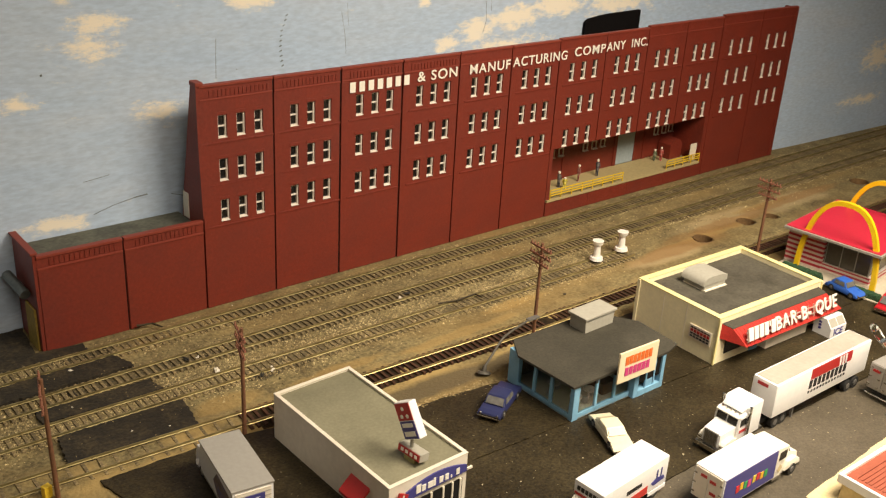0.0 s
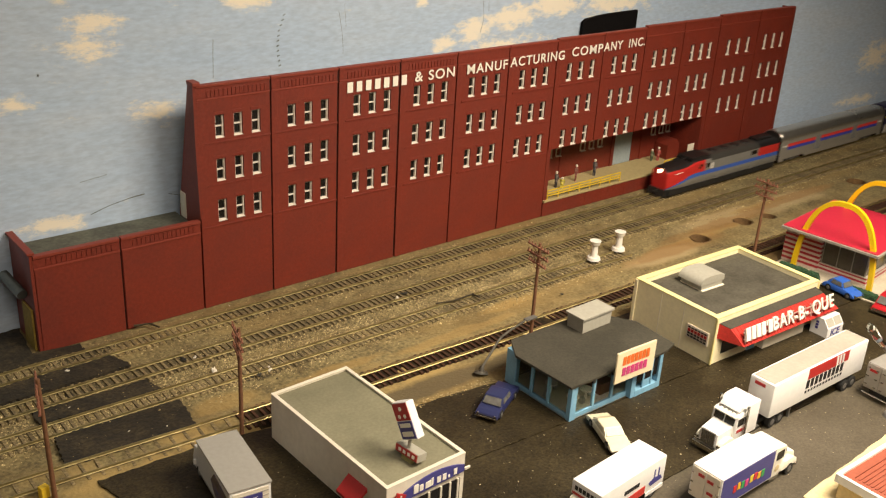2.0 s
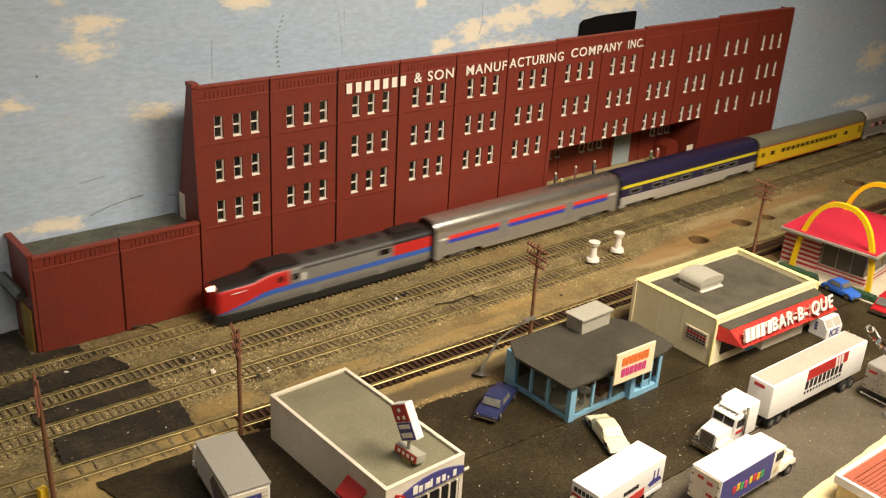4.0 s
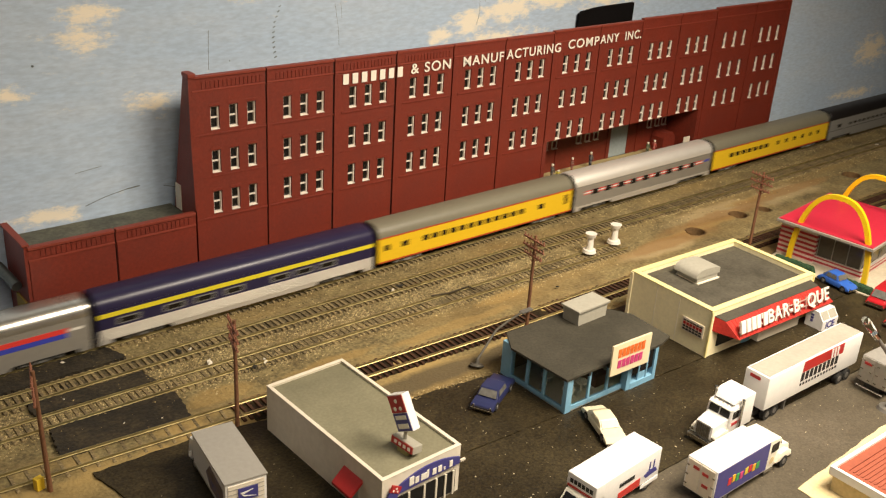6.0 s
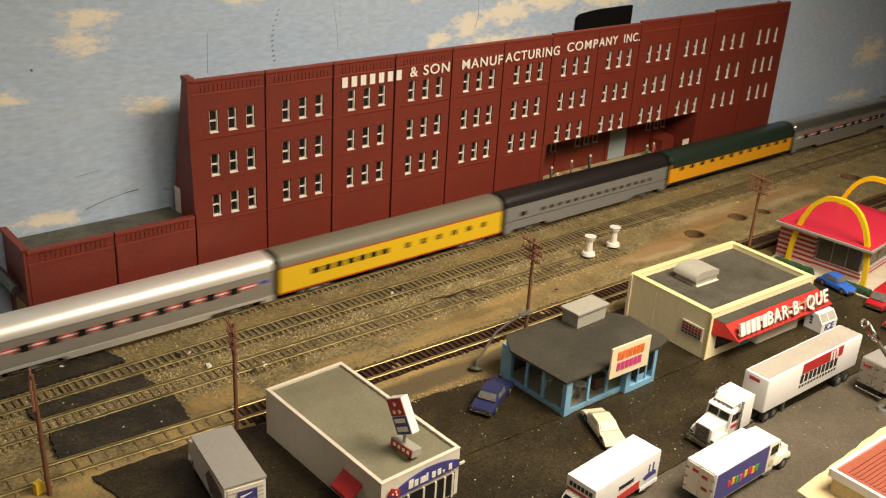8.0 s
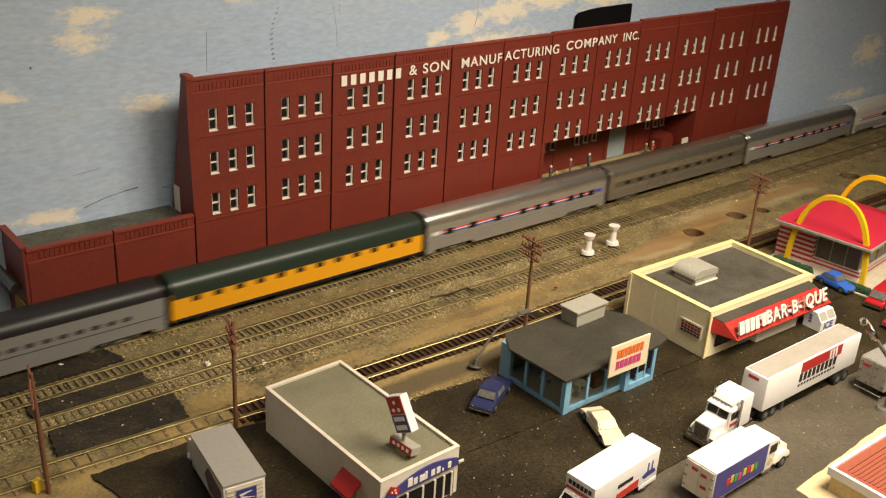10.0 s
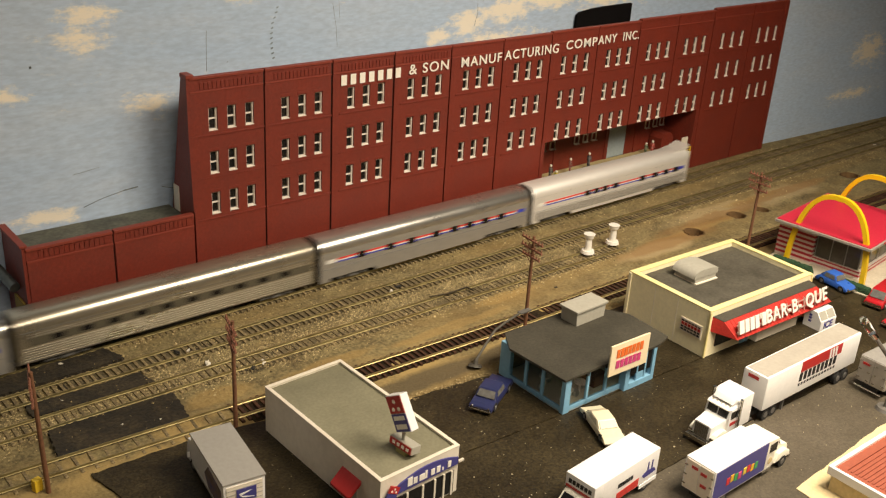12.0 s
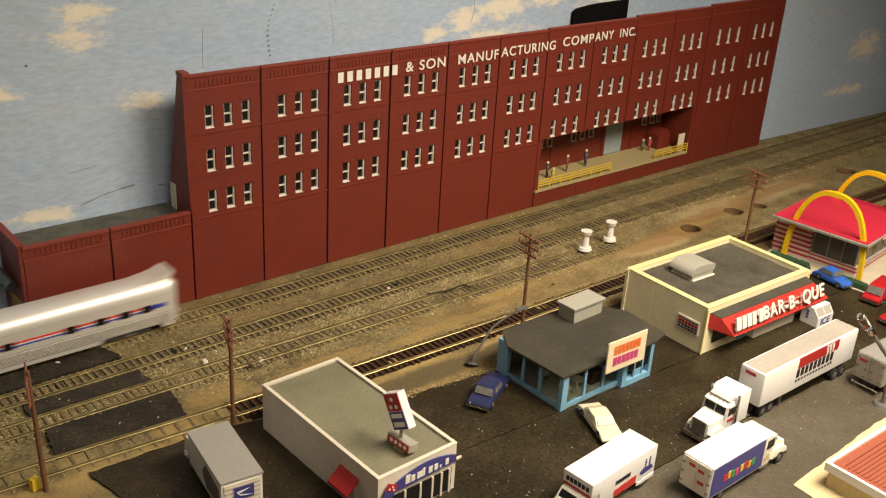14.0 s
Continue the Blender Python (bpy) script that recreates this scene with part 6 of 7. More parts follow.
def loft(profile, half):
    """A car body: side outline of (x, z) pairs, narrowed towards its top by half(x, z)."""
    bm = B()
    left = [bm.verts.new((x, half(x, z), z)) for x, z in profile]
    right = [bm.verts.new((x, -half(x, z), z)) for x, z in profile]
    n = len(profile)
    bm.faces.new(left)
    bm.faces.new(right[::-1])
    for i in range(n):
        j = (i + 1) % n
        bm.faces.new((left[i], right[i], right[j], left[j]))
    bmesh.ops.recalc_face_normals(bm, faces=bm.faces)
    bmesh.ops.bevel(bm, geom=[e for e in bm.edges], offset=0.0006, segments=2, affect="EDGES", profile=0.6)
    return bm


def car(name, label, m, paint, L=0.052, Wd=0.0195, low=0.0085, top=0.0150, cab=(0.30, 0.40, 0.68, 0.80), slope=0.0, lights=True, pane=None):
    """A small car that faces +x; cab gives rear base, rear top, front top and front base along its length."""
    t = thing(name, m, label, "car", "parked cars")
    pane = pane or CAR_GLASS
    x0, x1, h = -L / 2, L / 2, Wd / 2
    def at(f):
        return x0 + L * f
    body = [(x0 + 0.0006, 0.0028), (x0, 0.0050), (x0 + 0.001, low - 0.0006 - slope), (at(cab[0]), low), (at(cab[3]), low), (at(0.90), low - 0.0006 - slope * 0.6), (x1 - 0.0008, low - 0.0018 - slope), (x1, 0.0048), (x1 - 0.0006, 0.0028)]
    b = part("body", loft(body, lambda x, z: h * (1 - 0.06 * (z > low - 0.002) - 0.04 * (z < 0.003))), paint, t, smooth=True)
    roof = [(at(cab[0]) + 0.0006, low - 0.0004), (at(cab[1]), top), (at(cab[2]), top), (at(cab[3]) - 0.0006, low - 0.0004)]
    part("cabin", loft(roof, lambda x, z: h * (0.78 if z > low + 0.002 else 0.90)), paint, t, smooth=True)
    # glass
    dz = top - low
    for e, (fa, fb) in ((1, (cab[3], cab[2])), (-1, (cab[0], cab[1]))):
        a, c = Vector((at(fa), 0, low)), Vector((at(fb), 0, top))
        u = (c - a)
        nrm = Vector((u.z, 0, -u.x)) * (1 if e > 0 else -1)
        nrm = nrm.normalized() * 0.00035
        bm = B()
        p, q = a + u * 0.16 + nrm, a + u * 0.86 + nrm
        vs = [Vector((p.x, -h * 0.76, p.z)), Vector((p.x, h * 0.76, p.z)), Vector((q.x, h * 0.68, q.z)), Vector((q.x, -h * 0.68, q.z))]
        f = [bm.verts.new(v) for v in vs] + [bm.verts.new(v - nrm * 3) for v in vs]
        for idx in ((0, 1, 2, 3), (7, 6, 5, 4), (0, 4, 5, 1), (1, 5, 6, 2), (2, 6, 7, 3), (3, 7, 4, 0)):
            bm.faces.new([f[i] for i in idx])
        bmesh.ops.recalc_face_normals(bm, faces=bm.faces)
        part("windscreen" if e > 0 else "rear_window", bm, pane, t)
    mid = (cab[1] + cab[2]) / 2
    for s in (-1, 1):
        for fa, fb in ((cab[1] + 0.01, mid - 0.015), (mid + 0.015, cab[2] - 0.01)):
            bm = B()
            lo_y, hi_y = s * h * 0.885, s * h * 0.795
            vs = [(at(fa) - 0.001, lo_y, low + dz * 0.18), (at(fb) + 0.001, lo_y, low + dz * 0.18), (at(fb), hi_y, low + dz * 0.85), (at(fa), hi_y, low + dz * 0.85)]
            f = [bm.verts.new((a, b_ + s * 0.0002, c)) for a, b_, c in vs] + [bm.verts.new((a, b_ - s * 0.001, c)) for a, b_, c in vs]
            for idx in ((0, 1, 2, 3), (7, 6, 5, 4), (0, 4, 5, 1), (1, 5, 6, 2), (2, 6, 7, 3), (3, 7, 4, 0)):
                bm.faces.new([f[i] for i in idx])
            bmesh.ops.recalc_face_normals(bm, faces=bm.faces)
            part("side_window", bm, pane, t)
    for e in (-1, 1):
        xx = x1 if e > 0 else x0
        a, c = sorted((xx - e * 0.0006, xx + e * 0.0008))
        part("bumper", box(B(), a, c, -h * 0.94, h * 0.94, 0.0030, 0.0046, 0.0003), CHROME, t)
    if lights:
        part("grille", box(B(), x1 - 0.0006, x1 + 0.0003, -h * 0.86, h * 0.86, 0.0050, low - 0.0030 - slope), CHROME, t)
        for s in (-1, 1):
            part("headlight", cyl(B(), (x1 - 0.001, s * h * 0.72, 0.0060), (x1 + 0.0004, s * h * 0.72, 0.0060), 0.0009, 0.0009, 12), CHROME, t)
    wheels(t, [(at(f), s * (h - 0.0016)) for f in (0.20, 0.81) for s in (-1, 1)], 0.0037, 0.0030)
    return t


CAR_GLASS = mat("pale_car_glass", (0.13, 0.125, 0.115), 0.15, vary=0.2, bump=0)


def vehicles():
    car("parked_car", "dark blue sedan parked beside the donut shop", pose(0.1205, -0.2940, G, 0, 0, 207), CAR_BLUE, L=0.0535, Wd=0.0205)
    car("parked_car", "cream sports car on the asphalt", pose(0.1645, -0.3800, G, 0, 0, 246), CAR_CREAM, L=0.052, Wd=0.0195, low=0.0080, top=0.0128, cab=(0.16, 0.34, 0.58, 0.74), slope=0.0012, lights=False, pane=mat("cream_moulded_window", (0.50, 0.44, 0.30), 0.4, vary=0.05, bump=0.02))
    car("parked_car", "bright blue vintage car beside the hedge", pose(0.5850, -0.3405, G, 0, 0, 262), CAR_SKY, L=0.0415, Wd=0.0175, low=0.0090, top=0.0155, cab=(0.10, 0.26, 0.55, 0.66), slope=0.0016)
    car("parked_van", "red van parked on the asphalt", pose(0.5925, -0.3900, G, 0, 0, 187), CAR_RED, L=0.050, Wd=0.0200, low=0.0095, top=0.0185, cab=(0.02, 0.08, 0.74, 0.90))
    car("parked_car", "red car parked behind the trailer", pose(0.5620, -0.4300, G, 0, 0, 175), CAR_RED, L=0.050, Wd=0.0195)
    semi()
    box_trucks()


def semi():
    t = thing("semi_trailer", pose(0.3488, -0.4410, G, 0, 0, -0.8), "white semi trailer with a red panel and dusty top", "semi trailer")
    x, y, z0, z1 = 0.0718, 0.0118, 0.0140, 0.0460
    part("box_body", box(B(), -x, x, -y, y, z0, z1 - 0.0006, 0.0018), TRUCK_WHITE, t, smooth=True)
    part("top", box(B(), -x + 0.0020, x - 0.0020, -y + 0.0020, y - 0.0020, z1 - 0.0010, z1 - 0.0003), DUSTY_TOP, t, "dusty tan trailer top")
    bm = prism(B(), [(-0.022, 0.0350), (0.040, 0.0350), (0.040, 0.0452), (-0.022, 0.0452)], "y", -y - 0.0003, -y + 0.0001)
    part("red_panel", bm, SIGN_RED, t, "dark red side panel")
    bm = B()
    for i in range(3):
        prism(bm, [(0.021 + i * 0.0045, 0.0352), (0.0235 + i * 0.0045, 0.0352), (0.0225 + i * 0.0045, 0.0445), (0.0195 + i * 0.0045, 0.0445)], "y", -y - 0.0005, -y - 0.0002)
    part("white_mark", bm, TRUCK_WHITE, t)
    bars(t, "dark_bars", -0.0225, 0.036, 0.0262, 0.0342, 9, -y - 0.0001, BLACK, 0, 0.35)
    bars(t, "small_bars", -0.0225, 0.036, 0.0218, 0.0240, 13, -y - 0.0001, BLACK, 0, 0.5)
    part("nose_badge", box(B(), -x - 0.0003, -x + 0.0001, -0.0035, 0.0065, 0.0395, 0.0425), SIGN_RED, t)
    part("frame", box(B(), -0.055, x - 0.004, -0.006, 0.006, 0.0085, 0.0140), BLACK, t)
    for s in (-1, 1):
        part("landing_leg", box(B(), -0.034, -0.032, s * 0.007 - 0.001, s * 0.007 + 0.001, 0.0, 0.0140), LAMP_GREY, t)
    wheels(t, [(xx, s * 0.0092) for xx in (0.047, 0.059) for s in (-1, 1)], 0.0056, 0.0044)
    c = thing("semi_tractor", pose(0.2490, -0.4385, G, 0, 0, 181), "white long-nosed semi tractor with chrome grille", "semi tractor")
    h = 0.0115
    part("frame", box(B(), -0.055, 0.030, -0.0055, 0.0055, 0.0055, 0.0095), BLACK, c)
    hood = [(0.0150, 0.0070), (0.0345, 0.0070), (0.0360, 0.0090), (0.0350, 0.0195), (0.0150, 0.0222)]
    part("hood", loft(hood, lambda x, z: 0.0080 if x > 0.02 else 0.0095), TRUCK_WHITE, c, smooth=True)
    cab = [(0.0050, 0.0060), (0.0172, 0.0060), (0.0172, 0.0215), (0.0152, 0.0302), (0.0050, 0.0315)]
    part("cab", loft(cab, lambda x, z: h), TRUCK_WHITE, c, smooth=True)
    sl = [(-0.0130, 0.0095), (0.0055, 0.0095), (0.0055, 0.0350), (0.0025, 0.0374), (-0.0130, 0.0374)]
    part("sleeper", loft(sl, lambda x, z: h + 0.0006), TRUCK_WHITE, c, smooth=True)
    part("air_deflector", loft([(-0.0060, 0.0372), (0.0100, 0.0318), (0.0122, 0.0328), (0.0080, 0.0366), (-0.0040, 0.0386)], lambda x, z: 0.0095), TRUCK_WHITE, c, smooth=True)
    part("sun_visor", box(B(), 0.0140, 0.0178, -0.0105, 0.0105, 0.0292, 0.0303, 0.0003), TRUCK_CREAM, c)
    for s in (-1, 1):
        part("fender", loft([(0.016, 0.0075), (0.018, 0.0125), (0.024, 0.0150), (0.032, 0.0130), (0.0360, 0.0085), (0.033, 0.0075)], lambda x, z: 0.0024), TRUCK_CREAM, c, m=pose(0, s * 0.0098, 0), smooth=True)
        part("windscreen", box(B(), -0.0004, 0.0004, s * 0.0050 - 0.0043, s * 0.0050 + 0.0043, 0.0, 0.0064, 0, pose(0.0174, 0, 0.0222, 0, -12, 0)), DARK_GLASS, c)
        a, b = sorted((s * (h - 0.0003), s * (h + 0.0003)))
        part("side_window", box(B(), 0.0070, 0.0150, a, b, 0.0215, 0.0282), DARK_GLASS, c)
        part("door_badge", box(B(), 0.0070, 0.0150, a, b, 0.0155, 0.0182), SIGN_RED, c)
        part("exhaust_stack", cyl(B(), (0.0058, s * (h + 0.0014), 0.008), (0.0058, s * (h + 0.0014), 0.0375), 0.0013, 0.0013, 12), CHROME, c, smooth=True)
        part("fuel_tank", cyl(B(), (-0.020, s * 0.0095, 0.0068), (0.004, s * 0.0095, 0.0068), 0.0030, 0.0030, 14), CHROME, c, smooth=True)
        part("headlight", box(B(), 0.0345, 0.0358, s * 0.0098 - 0.0017, s * 0.0098 + 0.0017, 0.0088, 0.0112, 0.0003), CHROME, c)
    part("grille", box(B(), 0.0348, 0.0364, -0.0062, 0.0062, 0.0080, 0.0200, 0.0003), LAMP_GREY, c, "dull chrome grille")
    for i in range(7):
        yy = -0.0052 + i * 0.00175
        part("grille_bar", box(B(), 0.0362, 0.0367, yy - 0.0003, yy + 0.0003, 0.0086, 0.0195), CHROME, c)
    part("bumper", box(B(), 0.0345, 0.0382, -0.0125, 0.0125, 0.0030, 0.0070, 0.0005), CHROME, c)
    for i in range(5):
        part("marker_lamp", box(B(), 0.0125, 0.0138, -0.008 + i * 0.004 - 0.0006, -0.008 + i * 0.004 + 0.0006, 0.0303, 0.0315), CHROME, c)
    wheels(c, [(0.0265, s * 0.0098) for s in (-1, 1)] + [(xx, s * 0.0092) for xx in (-0.040, -0.051) for s in (-1, 1)], 0.0054, 0.0042)


def box_trucks():
    # moving truck with an attic over its cab
    t = thing("moving_truck", pose(0.1095, -0.4405, G, 0, 0, 184), "white moving truck with orange-red side panel", "truck", "box trucks")
    y = 0.0130
    part("box_body", box(B(), -0.0340, 0.0330, -y, y, 0.0085, 0.0325, 0.0008), TRUCK_WHITE, t, smooth=True)
    part("cab", loft([(0.0325, 0.004), (0.060, 0.004), (0.061, 0.0100), (0.052, 0.0125), (0.045, 0.0200), (0.0325, 0.0215)], lambda x, z: 0.0115), TRUCK_CREAM, t, smooth=True)
    part("attic", box(B(), 0.0325, 0.0430, -y, y, 0.0205, 0.0325, 0.0008), TRUCK_WHITE, t, smooth=True)
    part("windscreen", box(B(), -0.0003, 0.0003, -0.0100, 0.0100, 0.0, 0.0085, 0, pose(0.0518, 0, 0.0122, 0, -42, 0)), DARK_GLASS, t)
    for s in (-1, 1):
        a, b = sorted((s * (y - 0.0002), s * (y + 0.0003)))
        part("orange_panel", prism(B(), [(0.016, 0.0095), (-0.010, 0.0095), (-0.010, 0.0165), (0.016, 0.0150)], "y", a, b), AWNING, t, "orange-red side panel")
        bm = B()
        for i in range(6):
            box(bm, -0.002 + i * 0.0030, 0.0004 + i * 0.0030, a, b, 0.0195, 0.0228)
        part("dark_bars", bm, BLACK, t)
        pic = B()
        prism(pic, [(-0.031, 0.0140), (-0.017, 0.0130), (-0.014, 0.0160), (-0.020, 0.0185), (-0.029, 0.0175)], "y", a, b)
        for xx in (-0.0265, -0.0215):
            box(pic, xx, xx + 0.0014, a, b, 0.0178, 0.0255)
        part("ship_picture", pic, SIGN_BLUE, t, "small violet picture on the side")
        part("side_skirt", box(B(), -0.0335, -0.012, a, b, 0.0052, 0.0084), TRUCK_WHITE, t)
    bm = B()
    for i in range(6):
        box(bm, 0.0428, 0.0433, -0.0100 + i * 0.0035, -0.0073 + i * 0.0035, 0.0252, 0.0288)
    part("attic_bars", bm, BLACK, t)
    part("attic_stripe", box(B(), 0.0428, 0.0433, -0.012, 0.012, 0.0212, 0.0232), AWNING, t)
    part("frame", box(B(), -0.033, 0.055, -0.008, 0.008, 0.0040, 0.0086), BLACK, t)
    wheels(t, [(xx, s * 0.0108) for xx in (-0.020, 0.050) for s in (-1, 1)], 0.0048, 0.0036)
    # toy-coloured truck
    t = thing("box_truck", pose(0.1835, -0.4830, G, 0, 0, 0.3), "white box truck with a blue side panel and bright marks", "truck", "box trucks")
    part("box_body", box(B(), -0.0340, 0.0330, -y, y, 0.0080, 0.0350, 0.0008), TRUCK_WHITE, t, smooth=True)
    part("frame", box(B(), -0.032, 0.060, -0.007, 0.007, 0.0040, 0.0080), BLACK, t)
    bright = [mat("toy_print", c, 0.5, bump=0) for c in ((0.6, 0.03, 0.03), (0.75, 0.42, 0.02), (0.05, 0.35, 0.08), (0.6, 0.06, 0.2), (0.7, 0.55, 0.05))]
    for s in (-1, 1):
        a, b = sorted((s * (y - 0.0002), s * (y + 0.0003)))
        p = part("blue_panel", box(B(), -0.0330, 0.0320, a, b, 0.0095, 0.0340), SIGN_BLUE, t, "violet-blue side panel")
        a, b = sorted((s * (y + 0.0002), s * (y + 0.0006)))
        for i in range(8):
            xx = -0.0185 + i * 0.0049 + (0.001 if i > 3 else 0)
            zz = 0.0170 + 0.0008 * math.sin(i * 1.7)
            part("bright_bar", box(B(), xx, xx + 0.0038, a, b, zz, zz + 0.0062, 0.0002), bright[i % 5], p)
    part("cab", loft([(0.0335, 0.0050), (0.0690, 0.0050), (0.0710, 0.0090), (0.0685, 0.0165), (0.0560, 0.0205), (0.0500, 0.0305), (0.0335, 0.0325)], lambda x, z: 0.0116 if x < 0.055 else 0.0088), TRUCK_CREAM, t, smooth=True)
    for s in (-1, 1):
        part("fender", loft([(0.049, 0.0070), (0.053, 0.0145), (0.062, 0.0155), (0.0685, 0.0120), (0.0700, 0.0075)], lambda x, z: 0.0026), TRUCK_CREAM, t, m=pose(0, s * 0.0095, 0), smooth=True)
        a, b = sorted((s * 0.0108, s * 0.0115))
        part("side_window", box(B(), 0.0385, 0.0480, a + s * 0.0003, b + s * 0.0004, 0.0205, 0.0280), DARK_GLASS, t)
        part("step", box(B(), 0.034, 0.046, s * 0.0098 - 0.0018, s * 0.0098 + 0.0018, 0.0035, 0.0060), CHROME, t)
        part("door_mark", cyl(B(), (0.042, s * 0.0108, 0.0125), (0.042, s * 0.0115, 0.0125), 0.0030, 0.0030, 12), SAND, t)
    part("windscreen", box(B(), -0.0003, 0.0003, -0.0095, 0.0095, 0.0, 0.0072, 0, pose(0.0562, 0, 0.0214, 0, -31, 0)), DARK_GLASS, t)
    part("bumper", box(B(), 0.0695, 0.0720, -0.0115, 0.0115, 0.0035, 0.0065, 0.0004), CHROME, t)
    for s in (-1, 1):
        part("rear_door", box(B(), -0.0347, -0.0338, s * 0.0060 - 0.0056, s * 0.0060 + 0.0056, 0.0090, 0.0338, 0.0002), CREAM, t)
        bm = B()
        for zz in (0.012, 0.020, 0.028):
            box(bm, -0.0351, -0.0346, s * 0.0110 - 0.0012, s * 0.0110 + 0.0012, zz, zz + 0.0012)
        part("hinges", bm, CHROME, t)
    for yy, zz in ((0.004, 0.0280), (-0.004, 0.0265), (-0.005, 0.0170)):
        part("rear_mark", box(B(), -0.0350, -0.0346, yy - 0.0026, yy + 0.0026, zz, zz + 0.0024), AWNING, t)
    wheels(t, [(-0.017, s * 0.0102) for s in (-1, 1)] + [(0.0600, s * 0.0104) for s in (-1, 1)], 0.0050, 0.0038)
    # mail truck
    t = thing("delivery_truck", pose(-0.1172, -0.2775, G, 0, 0, 82), "white delivery truck with grey top and blue square mark", "truck", "box trucks")
    y = 0.0148
    part("box_body", box(B(), -0.0340, 0.0330, -y, y, 0.0070, 0.0318, 0.0006), TRUCK_WHITE, t)
    part("top", box(B(), -0.0346, 0.0336, -y - 0.0006, y + 0.0006, 0.0318, 0.0334, 0.0004), mat("grey_truck_top", (0.33, 0.31, 0.275), 0.55, vary=0.05, stain=20), t, "plain grey truck top")
    part("cab", loft([(0.0332, 0.004), (0.046, 0.004), (0.0475, 0.0110), (0.0430, 0.0230), (0.0332, 0.0245)], lambda x, z: 0.0138), TRUCK_WHITE, t, smooth=True)
    part("rear_door", box(B(), -0.0346, -0.0338, -0.0128, 0.0128, 0.0080, 0.0300), PLASTER, t)
    for i in range(6):
        part("rear_rib", box(B(), -0.0350, -0.0345, -0.0126, 0.0126, 0.0090 + i * 0.0036, 0.0094 + i * 0.0036), WARM_GREY, t)
    sq = part("blue_square", box(B(), -0.0354, -0.0349, -0.0080, 0.0060, 0.0170, 0.0268), SIGN_BLUE, t, "dark blue square mark")
    part("white_flash", prism(B(), [(-0.0065, 0.0185), (0.0035, 0.0215), (-0.0045, 0.0245), (0.0045, 0.0235), (0.0020, 0.0200)], "x", -0.0357, -0.0353), TRUCK_WHITE, sq)
    for s in (-1, 1):
        a, b = sorted((s * (y - 0.0002), s * (y + 0.0003)))
        part("side_print", prism(B(), [(-0.030, 0.0100), (-0.004, 0.0100), (0.004, 0.0190), (-0.004, 0.0285), (-0.030, 0.0250)], "y", a, b), mat("faded_print", (0.24, 0.17, 0.14), 0.6, vary=0.5, grain=150, stain=150, second=(0.05, 0.06, 0.16), amount=1.0, bump=0), t, "faded picture print on the side")
        part("side_stripe", box(B(), -0.0335, 0.0325, a, b, 0.0072, 0.0086), WARM_GREY, t)
        part("mirror", box(B(), 0.0345, 0.0358, s * (y + 0.0015) - 0.0010, s * (y + 0.0015) + 0.0010, 0.0120, 0.0160), TRUCK_WHITE, t)
    part("frame", box(B(), -0.033, 0.044, -0.009, 0.009, 0.0038, 0.0071), BLACK, t)
    wheels(t, [(xx, s * 0.0122) for xx in (-0.019, 0.034) for s in (-1, 1)], 0.0046, 0.0036)
    # silver trailer at the edge of the lot
    t = thing("cargo_trailer", pose(0.4680, -0.4805, G, 0, 0, -2), "silver cargo trailer with chrome hinges", "semi trailer")
    part("box_body", box(B(), -0.0640, 0.064, -0.0135, 0.0135, 0.0085, 0.0335, 0.0006), mat("trailer_silver", (0.36, 0.34, 0.31), 0.45, metal=0.4, vary=0.08), t)
    for s in (-1, 1):
        part("rear_door", box(B(), -0.0648, -0.0639, s * 0.0066 - 0.0063, s * 0.0066 + 0.0063, 0.0095, 0.0328, 0.0002), SILVER_DULL, t)
        bm = B()
        for zz in (0.0125, 0.0205, 0.0290):
            box(bm, -0.0654, -0.0647, s * 0.0115 - 0.0016, s * 0.0115 + 0.0016, zz, zz + 0.0010)
            box(bm, -0.0654, -0.0647, s * 0.0030 - 0.0012, s * 0.0030 + 0.0012, zz - 0.001, zz)
        part("hinges", bm, CHROME, t)
    part("red_mark", box(B(), -0.0652, -0.0647, 0.0030, 0.0100, 0.0262, 0.0285), SIGN_RED, t)
    part("bumper_bar", cyl(B(), (-0.0655, -0.0125, 0.0042), (-0.0655, 0.0125, 0.0042), 0.0009, 0.0009, 8), CHROME, t)
    part("frame", box(B(), -0.063, 0.05, -0.007, 0.007, 0.0040, 0.0086), BLACK, t)
    wheels(t, [(xx, s * 0.0100) for xx in (-0.050, -0.038, 0.045) for s in (-1, 1)], 0.0048, 0.0038)


def telephone_pole(x, y, h, lean=0.0, turn=0.0, tip=0.0):
    t = thing("telephone_pole", pose(x, y, 0, lean, tip, turn), "brown plastic telephone pole with crossarms and insulators", "telephone pole", "telephone poles")
    part("post", cyl(B(), (0, 0, -0.004), (0, 0, h), 0.0019, 0.0014, 12), POLE_WOOD, t, smooth=True)
    for i, (z, half) in enumerate(((h - 0.0045, 0.0150), (h - 0.0125, 0.0150), (h - 0.0205, 0.0125))):
        arm = part("crossarm", box(B(), -0.0022, -0.0004, -half, half, z - 0.0008, z + 0.0008, 0.0002), POLE_ARM, t)
        for k in (-0.92, -0.62, -0.32, 0.32, 0.62, 0.92):
            part("insulator", cyl(B(), (-0.0013, k * half, z + 0.0006), (-0.0013, k * half, z + 0.0034), 0.0007, 0.0005, 8), POLE_ARM, arm)
        for s in (-1, 1):
            part("brace", cyl(B(), (-0.0013, s * half * 0.6, z - 0.0006), (-0.0013, 0, z - 0.0062), 0.0004, 0.0004, 6), POLE_ARM, arm)


